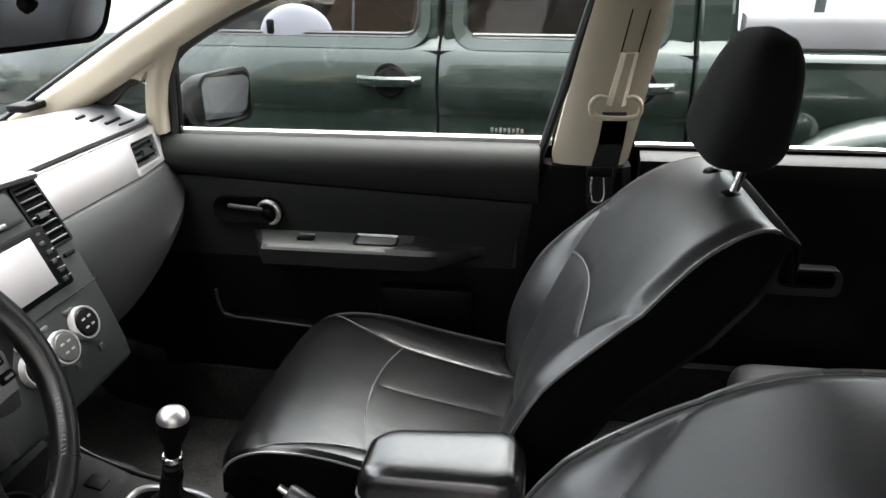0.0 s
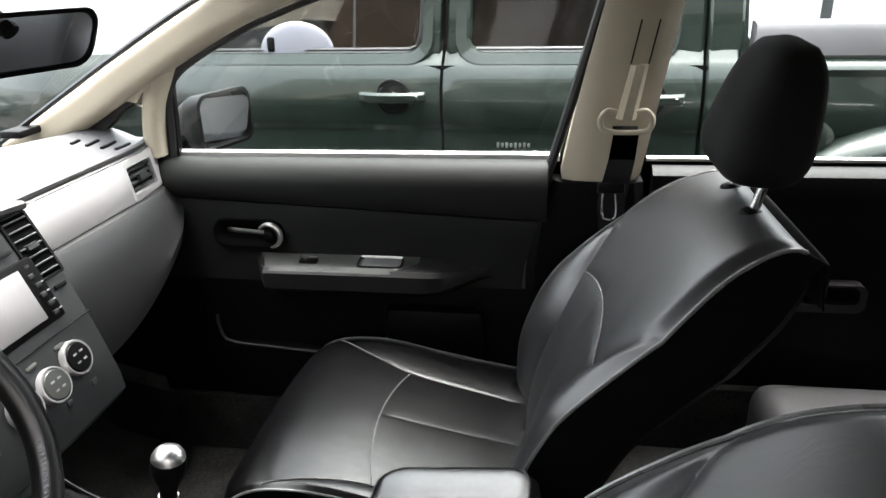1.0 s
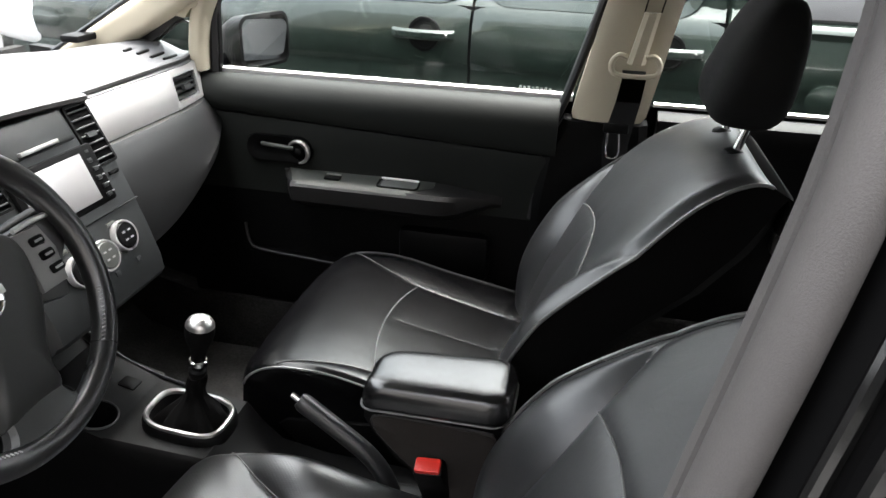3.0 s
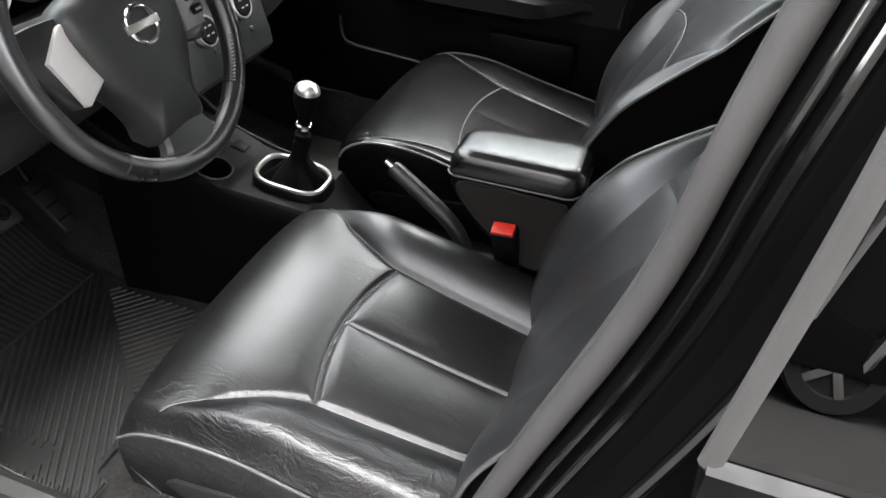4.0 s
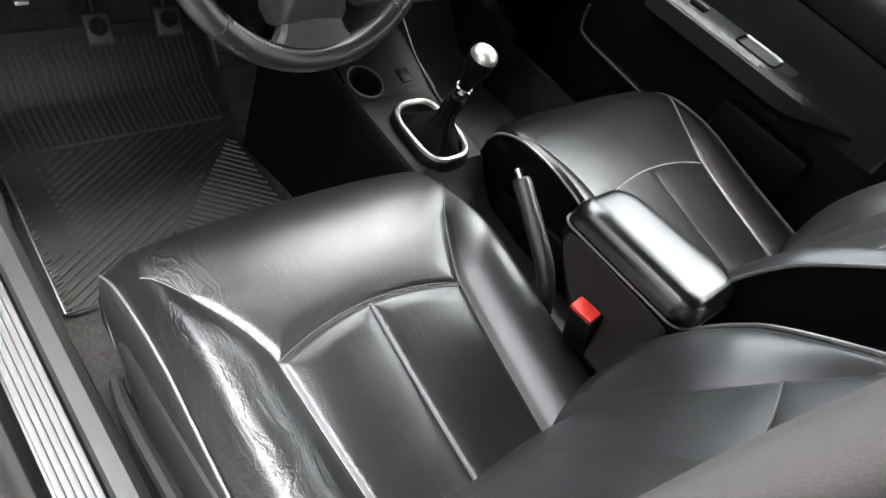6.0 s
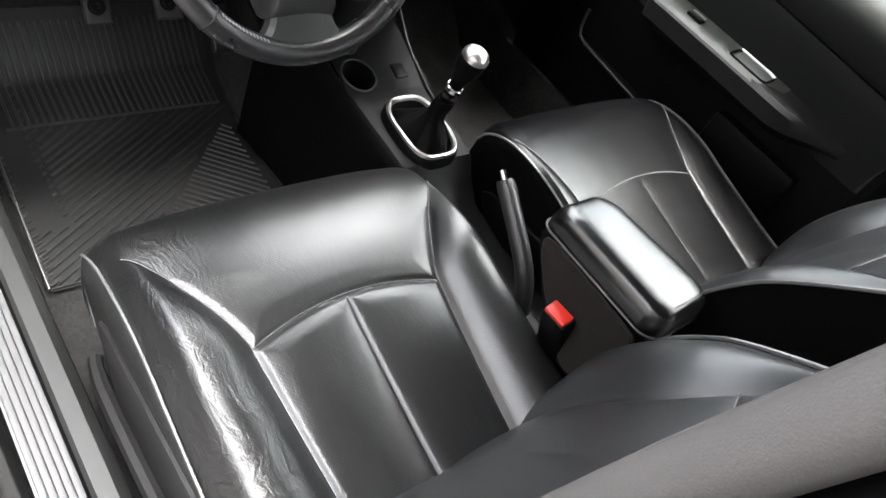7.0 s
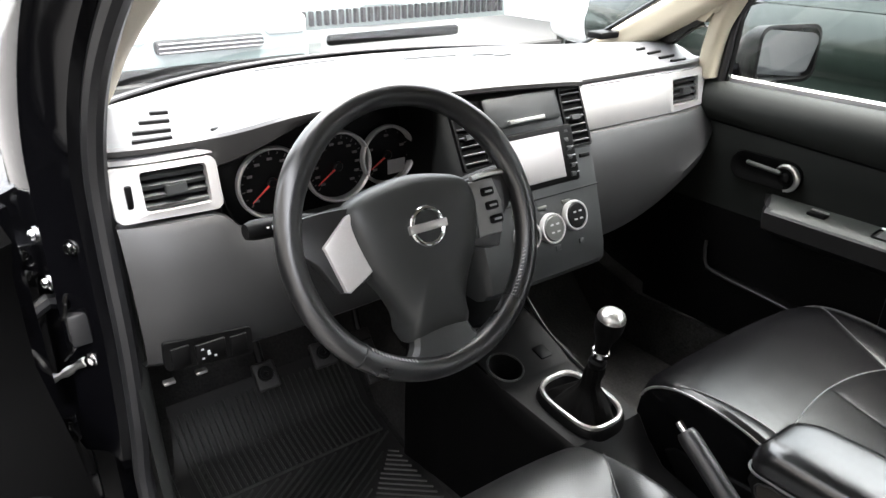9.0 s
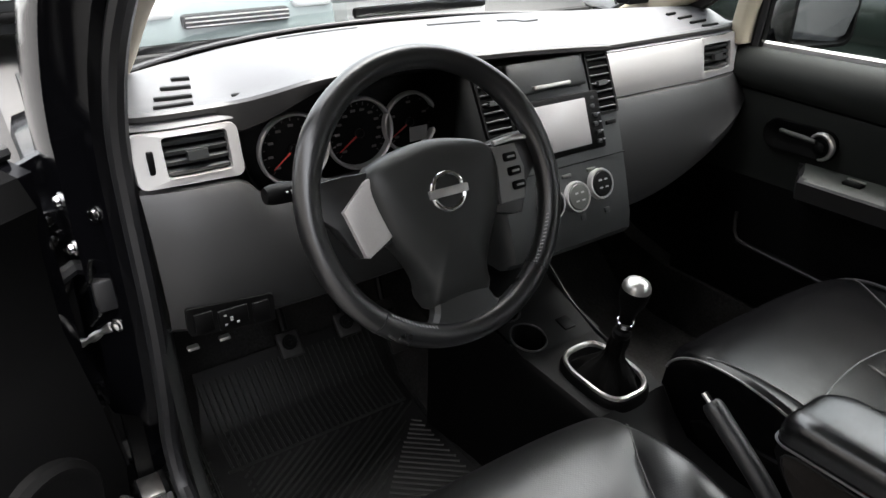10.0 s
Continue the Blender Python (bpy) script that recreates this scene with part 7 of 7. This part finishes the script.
    skin(bm, [[at(x, 0.040, 1.172), at(x, 0.026, 1.186), at(x, 0.024, 1.255), at(x, 0.034, 1.272), at(x, 0.055, 1.278), at(x, 0.11, 1.278), at(x, 0.115, 1.18)] for x in (1.12, 1.9, 2.75)], close=True, caps=True)
    part("bed_rail_cap", bm, RAILCAP, root, "grey plastic bed rail")
    bm = B()
    skin(bm, [[at(1.74 + r * math.copysign(abs(math.cos(a)) ** 0.8, math.cos(a)) * 1.12, d, 0.44 + r * abs(math.sin(a)) ** 0.8) for r, d in ((0.40, -0.075), (0.45, -0.100), (0.50, -0.104), (0.54, -0.088), (0.565, -0.055), (0.58, -0.010))] for a in np.linspace(0.05, math.pi - 0.05, 40)])
    part("arch_flare", bm, TRUCK, root)
    bm = B()
    lathe(bm, [(0.0, -0.01), (0.055, -0.01), (0.055, 0.004), (0.045, 0.008), (0.0, 0.01)], T @ Matrix.Translation((1.30, -0.022, 0.955)) @ Matrix.Rotation(radians(90), 4, "X"), 24)
    part("fuel_flap", bm, TRUCK, root)
    # far side, bed and tailgate close the truck's outline
    bm = B()
    skin(bm, [[at(x, 1.66, 0.42), at(x, 1.70, 0.60), at(x, 1.71, 0.95), at(x, 1.70, 1.10), at(x, 1.66, 1.18)] for x in (-1.75, -0.8, 0.2, 1.09)])
    part("far_side", bm, TRUCK, root)
    bm = B()
    plate(bm, [at(-0.70, 1.655, 1.18), at(1.08, 1.655, 1.18), at(1.03, 1.55, 1.74), at(-0.20, 1.55, 1.72)], (0, 0.02, 0))
    part("far_windows", bm, REARGLASS, root)
    bm = B()
    plate(bm, [at(1.09, 0.04, 0.45), at(1.09, 1.68, 0.45), at(1.09, 1.66, 1.18), at(1.06, 1.55, 1.74), at(1.06, 0.18, 1.74), at(1.09, 0.06, 1.18)], (0.02, 0, 0))
    part("cab_back", bm, TRUCK, root)
    bm = B()
    plate(bm, [at(1.12, 0.08, 0.72), at(2.75, 0.08, 0.72), at(2.75, 1.62, 0.72), at(1.12, 1.62, 0.72)], (0, 0, 0.03))
    part("bed_floor", bm, BLACKP, root)
    bm = B()
    plate(bm, [at(1.12, 1.62, 0.45), at(2.75, 1.62, 0.45), at(2.75, 1.62, 1.08), at(1.12, 1.62, 1.08)], (0, 0.08, 0))
    part("far_bed_side", bm, TRUCK, root)
    bm = B()
    plate(bm, [at(2.75, -0.005, 0.45), at(2.75, 1.70, 0.45), at(2.75, 1.70, 1.08), at(2.75, -0.005, 1.08)], (0.06, 0, 0))
    part("tailgate", bm, TRUCK, root)
    # bonnet, screen, wheels
    bm = B()
    skin(bm, [[at(x, d, z - 0.02 * step(-1.1, -1.75, x)) for d, z in ((0.04, 1.16), (0.16, 1.215), (0.5, 1.235), (1.1, 1.235), (1.5, 1.20), (1.62, 1.14))] for x in (-0.70, -1.0, -1.4, -1.75)])
    part("bonnet", bm, TRUCK, root)
    bm = B()
    skin(bm, [[at(-1.75, d, 1.17), at(-1.80, d, 1.05), at(-1.82, d, 0.80), at(-1.80, d, 0.45)] for d in (0.05, 0.5, 1.1, 1.6)])
    part("nose", bm, TRUCK, root)
    for d in (0.14, 1.50):
        bm = B()
        block(bm, at(-1.68, d, 1.02), (0.30, 0.30, 0.24), 0.07, Matrix.Rotation(radians(10), 3, "Y"), seg=4)
        part("headlight", bm, LAMP, root, "clear headlight lens")
    bm = B()
    plate(bm, [at(-0.72, 0.12, 1.21), at(-0.72, 1.5, 1.21), at(-0.16, 1.42, 1.70), at(-0.16, 0.22, 1.70)], (-0.004, 0, 0.003))
    part("windscreen", bm, GLASS, root, smooth=False)
    for x, d, turn in ((-1.25, 0.0, 90), (1.74, 0.0, 90), (-1.25, 1.69, -90), (1.74, 1.69, -90)):
        m = T @ Matrix.Translation((x, d, 0.37)) @ Matrix.Rotation(radians(turn), 4, "X")
        bm = B()
        lathe(bm, [(0.20, -0.22), (0.34, -0.22), (0.37, -0.18), (0.37, -0.02), (0.345, 0.02), (0.24, 0.025), (0.22, 0.0)], m, 40)
        w = part("wheel", bm, TYRE, root)
        bm = B()
        lathe(bm, [(0.225, -0.03), (0.22, 0.01), (0.12, 0.0), (0.06, 0.015), (0.0, 0.016)], m, 30)
        part("rim", bm, SATIN, w)
    bm = B()
    skin(bm, [[at(-1.25 + r * math.cos(a), d, 0.42 + r * math.sin(a)) for r, d in ((0.44, -0.03), (0.50, -0.060), (0.53, -0.045), (0.54, -0.01))] for a in np.linspace(0.05, math.pi - 0.05, 28)])
    part("arch_flare", bm, TRUCK, root)


def parked_car(name, at_pose, paint, label, length=4.3):
    """A plain hatchback seen far off: nose towards local -x."""
    root = thing(name, at_pose.translation, label, "car", "parked cars")
    def P(x, y, z):
        return at_pose @ Vector((x, y, z))
    bm = B()
    rows = []
    for x, zt, w in ((0.0, 0.55, 0.70), (0.05, 0.72, 0.78), (0.35, 0.86, 0.84), (0.95, 0.98, 0.86), (1.2, 1.0, 0.86), (3.4, 1.05, 0.86), (4.0, 1.0, 0.82), (length, 0.7, 0.76)):
        rows.append([P(x, -w, 0.28), P(x, -w * 1.02, 0.5), P(x, -w, min(zt - 0.06, 0.85)), P(x, -w * 0.90, zt - 0.02), P(x, -w * 0.5, zt), P(x, w * 0.5, zt), P(x, w * 0.90, zt - 0.02), P(x, w, min(zt - 0.06, 0.85)), P(x, w * 1.02, 0.5), P(x, w, 0.28)])
    skin(bm, rows, close=True, caps=True)
    part("body", bm, paint, root)
    bm = B()
    rows = []
    for x, z, w in ((1.0, 0.98, 0.74), (1.75, 1.42, 0.60), (2.2, 1.50, 0.58), (3.2, 1.48, 0.57), (3.9, 1.02, 0.70)):
        rows.append([P(x, -w, z - 0.01), P(x, -w * 0.6, z + 0.02), P(x, w * 0.6, z + 0.02), P(x, w, z - 0.01)])
    skin(bm, rows)
    part("roof", bm, paint, root)
    for s in (-1, 1):
        bm = B()
        bm.faces.new([bm.verts.new(P(x, s * w, z)) for x, w, z in ((1.1, 0.78, 1.0), (1.8, 0.605, 1.41), (3.2, 0.585, 1.46), (3.8, 0.76, 1.03))])
        part("side_window", bm, REARGLASS, root, smooth=False)
        bm = B()
        block(bm, P(0.10, s * 0.60, 0.70), (0.22, 0.34, 0.15), 0.05, at_pose.to_3x3(), seg=3)
        part("headlight", bm, LAMP, root, "clear headlight")
        for x in (0.75, 3.5):
            m = at_pose @ Matrix.Translation((x, s * 0.80, 0.31)) @ Matrix.Rotation(radians(-90 * s), 4, "X")
            bm = B()
            lathe(bm, [(0.19, -0.16), (0.30, -0.16), (0.31, -0.02), (0.29, 0.03), (0.20, 0.03), (0.19, 0.01)], m, 30)
            w = part("wheel", bm, TYRE, root)
            for k in range(5):
                a = k * math.tau / 5
                bm = B()
                block(bm, m @ Vector((0.11 * math.cos(a), 0.11 * math.sin(a), 0.02)), (0.19, 0.055, 0.02), 0.006, (m @ Matrix.Rotation(a, 4, "Z")).to_3x3())
                part("wheel_spoke", bm, SATIN, w)
    bm = B()
    block(bm, P(0.02, 0, 0.60), (0.10, 0.80, 0.10), 0.03, at_pose.to_3x3())
    part("grille", bm, BLACKP, root)
    for k in range(3):
        bm = B()
        block(bm, P(-0.035, 0, 0.57 + 0.03 * k), (0.01, 0.76, 0.008), 0.002, at_pose.to_3x3())
        part("grille_bar", bm, SATIN, root)
    bm = B()
    block(bm, P(0.03, 0, 0.42), (0.12, 1.5, 0.10), 0.03, at_pose.to_3x3())
    part("bumper", bm, BLACKP, root)
    return root


def yard():
    bm = B()
    skin(bm, [[(x, y, 0.0) for y in (-400, -30, -6, 0, 6, 30, 400)] for x in (-400, -30, -8, 0, 8, 30, 400)])
    tagged(part("ground", bm, ASPHALT), "pale concrete yard", "ground", kind="structure")
    # pale building beyond the truck
    bm = B()
    plate(bm, [(-14, 7.5, 0), (14, 7.5, 0), (14, 7.5, 4.2), (-14, 7.5, 4.2)], (0, 0.25, 0))
    b = tagged(part("building_wall", bm, WALLWHITE), "whitewashed building wall behind the truck", "wall", kind="structure")
    for x in (1.2, 3.4, 5.6, 7.8):
        bm = B()
        block(bm, (x, 7.49, 1.9), (0.10, 0.06, 3.8), 0.01)
        part("pilaster", bm, FENCE, b)
    # tall wall added out of view behind the neighbouring car, to block low sky
    bm = B()
    plate(bm, [(-6, -7.6, 0), (14, -7.6, 0), (14, -7.6, 7.5), (-6, -7.6, 7.5)], (0, -0.25, 0))
    tagged(part("sky_block_wall", bm, BLOCKWALL), "tall weathered grey wall added out of view to block low sky", "wall", kind="structure")
    # house front with a barred fence ahead of the car
    bm = B()
    plate(bm, [(-13, -9, 0), (-13, 9, 0), (-13, 9, 3.6), (-13, -9, 3.6)], (-0.25, 0, 0))
    b = tagged(part("house_front", bm, WALLWHITE), "pale house front with shuttered openings ahead", "building", kind="structure")
    for y in (-5, -1.5, 2.4, 6):
        bm = B()
        block(bm, (-12.98, y, 1.5), (0.10, 1.5, 1.5), 0.02)
        w = part("window", bm, FENCE, b)
        bm = B()
        block(bm, (-12.92, y, 1.5), (0.03, 1.3, 1.3), 0.01)
        part("shutter", bm, SILVERCAR, w)
    f = thing("barred_fence", (-9.5, 1, 0), "grey barred fence on a low white wall", "fence")
    bm = B()
    block(bm, (-9.5, 1.5, 0.35), (0.18, 9.0, 0.70), 0.02)
    part("base_wall", bm, WALLWHITE, f)
    for z in (0.80, 1.32):
        bm = B()
        block(bm, (-9.5, 1.5, z), (0.04, 9.0, 0.04), 0.006)
        part("rail", bm, FENCE, f)
    bar = None
    for k in range(60):
        if bar is None:
            bm = B()
            block(bm, (0, 0, 0), (0.025, 0.03, 0.62), 0.004)
            bar = part("bar", bm, FENCE, f)
            bar.location = (-9.5, -2.9, 1.05)
        else:
            o = bar.copy()
            scene.collection.objects.link(o)
            o.location = (-9.5, -2.9 + 0.15 * k, 1.05)
    parked_car("parked_hatchback", pose(-6.9, -0.75, 0, 0, 0, 180), DARKCAR, "dark parked hatchback with a chrome barred grille")
    parked_car("parked_neighbour", pose(-1.45, -5.65, 0), DARKCAR, "dark car parked beside the open door")
    parked_car("parked_saloon", pose(-4.5, 0.86, 0, 0, 0, 181), SILVERCAR, "pale teal parked car beyond the windscreen")
    van = parked_car("parked_van", pose(-5.3, 2.95, 0, 0, 0, 180), WHITECAR, "white parked vehicle with a dark slatted bumper")
    for k in range(36):
        bm = B()
        block(bm, (-5.20, 1.55 + 0.075 * k, 0.63 + 0.0006 * k), (0.06, 0.034, 0.13), 0.008)
        part("bumper_slat", bm, BLACKP, van)
    bm = B()
    block(bm, (-5.24, 2.9, 0.63), (0.04, 2.75, 0.20), 0.02)
    part("bumper_panel", bm, SILVERCAR, van)
    bm = B()
    block(bm, (-5.19, 2.75, 0.80), (0.02, 0.42, 0.15), 0.006)
    plate_ob = part("plate", bm, BARWHITE, van, "pale plate with illegible marks")
    for k in range(5):
        bm = B()
        block(bm, (-5.178, 2.63 + 0.06 * k, 0.795), (0.004, 0.03, 0.07), 0.0)
        part("mark", bm, BARGREY, plate_ob)


car_floor()
headliner()
pillars()
windscreen()
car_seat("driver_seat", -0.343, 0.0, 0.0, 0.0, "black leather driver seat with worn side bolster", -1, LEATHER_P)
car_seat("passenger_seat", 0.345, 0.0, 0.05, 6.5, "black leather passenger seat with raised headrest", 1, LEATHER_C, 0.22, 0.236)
console()
dashboard()
steering_wheel()
footwell()
passenger_door()
rear_doors()
driver_door()
seat_belt()
inner_mirror()
pickup()
yard()
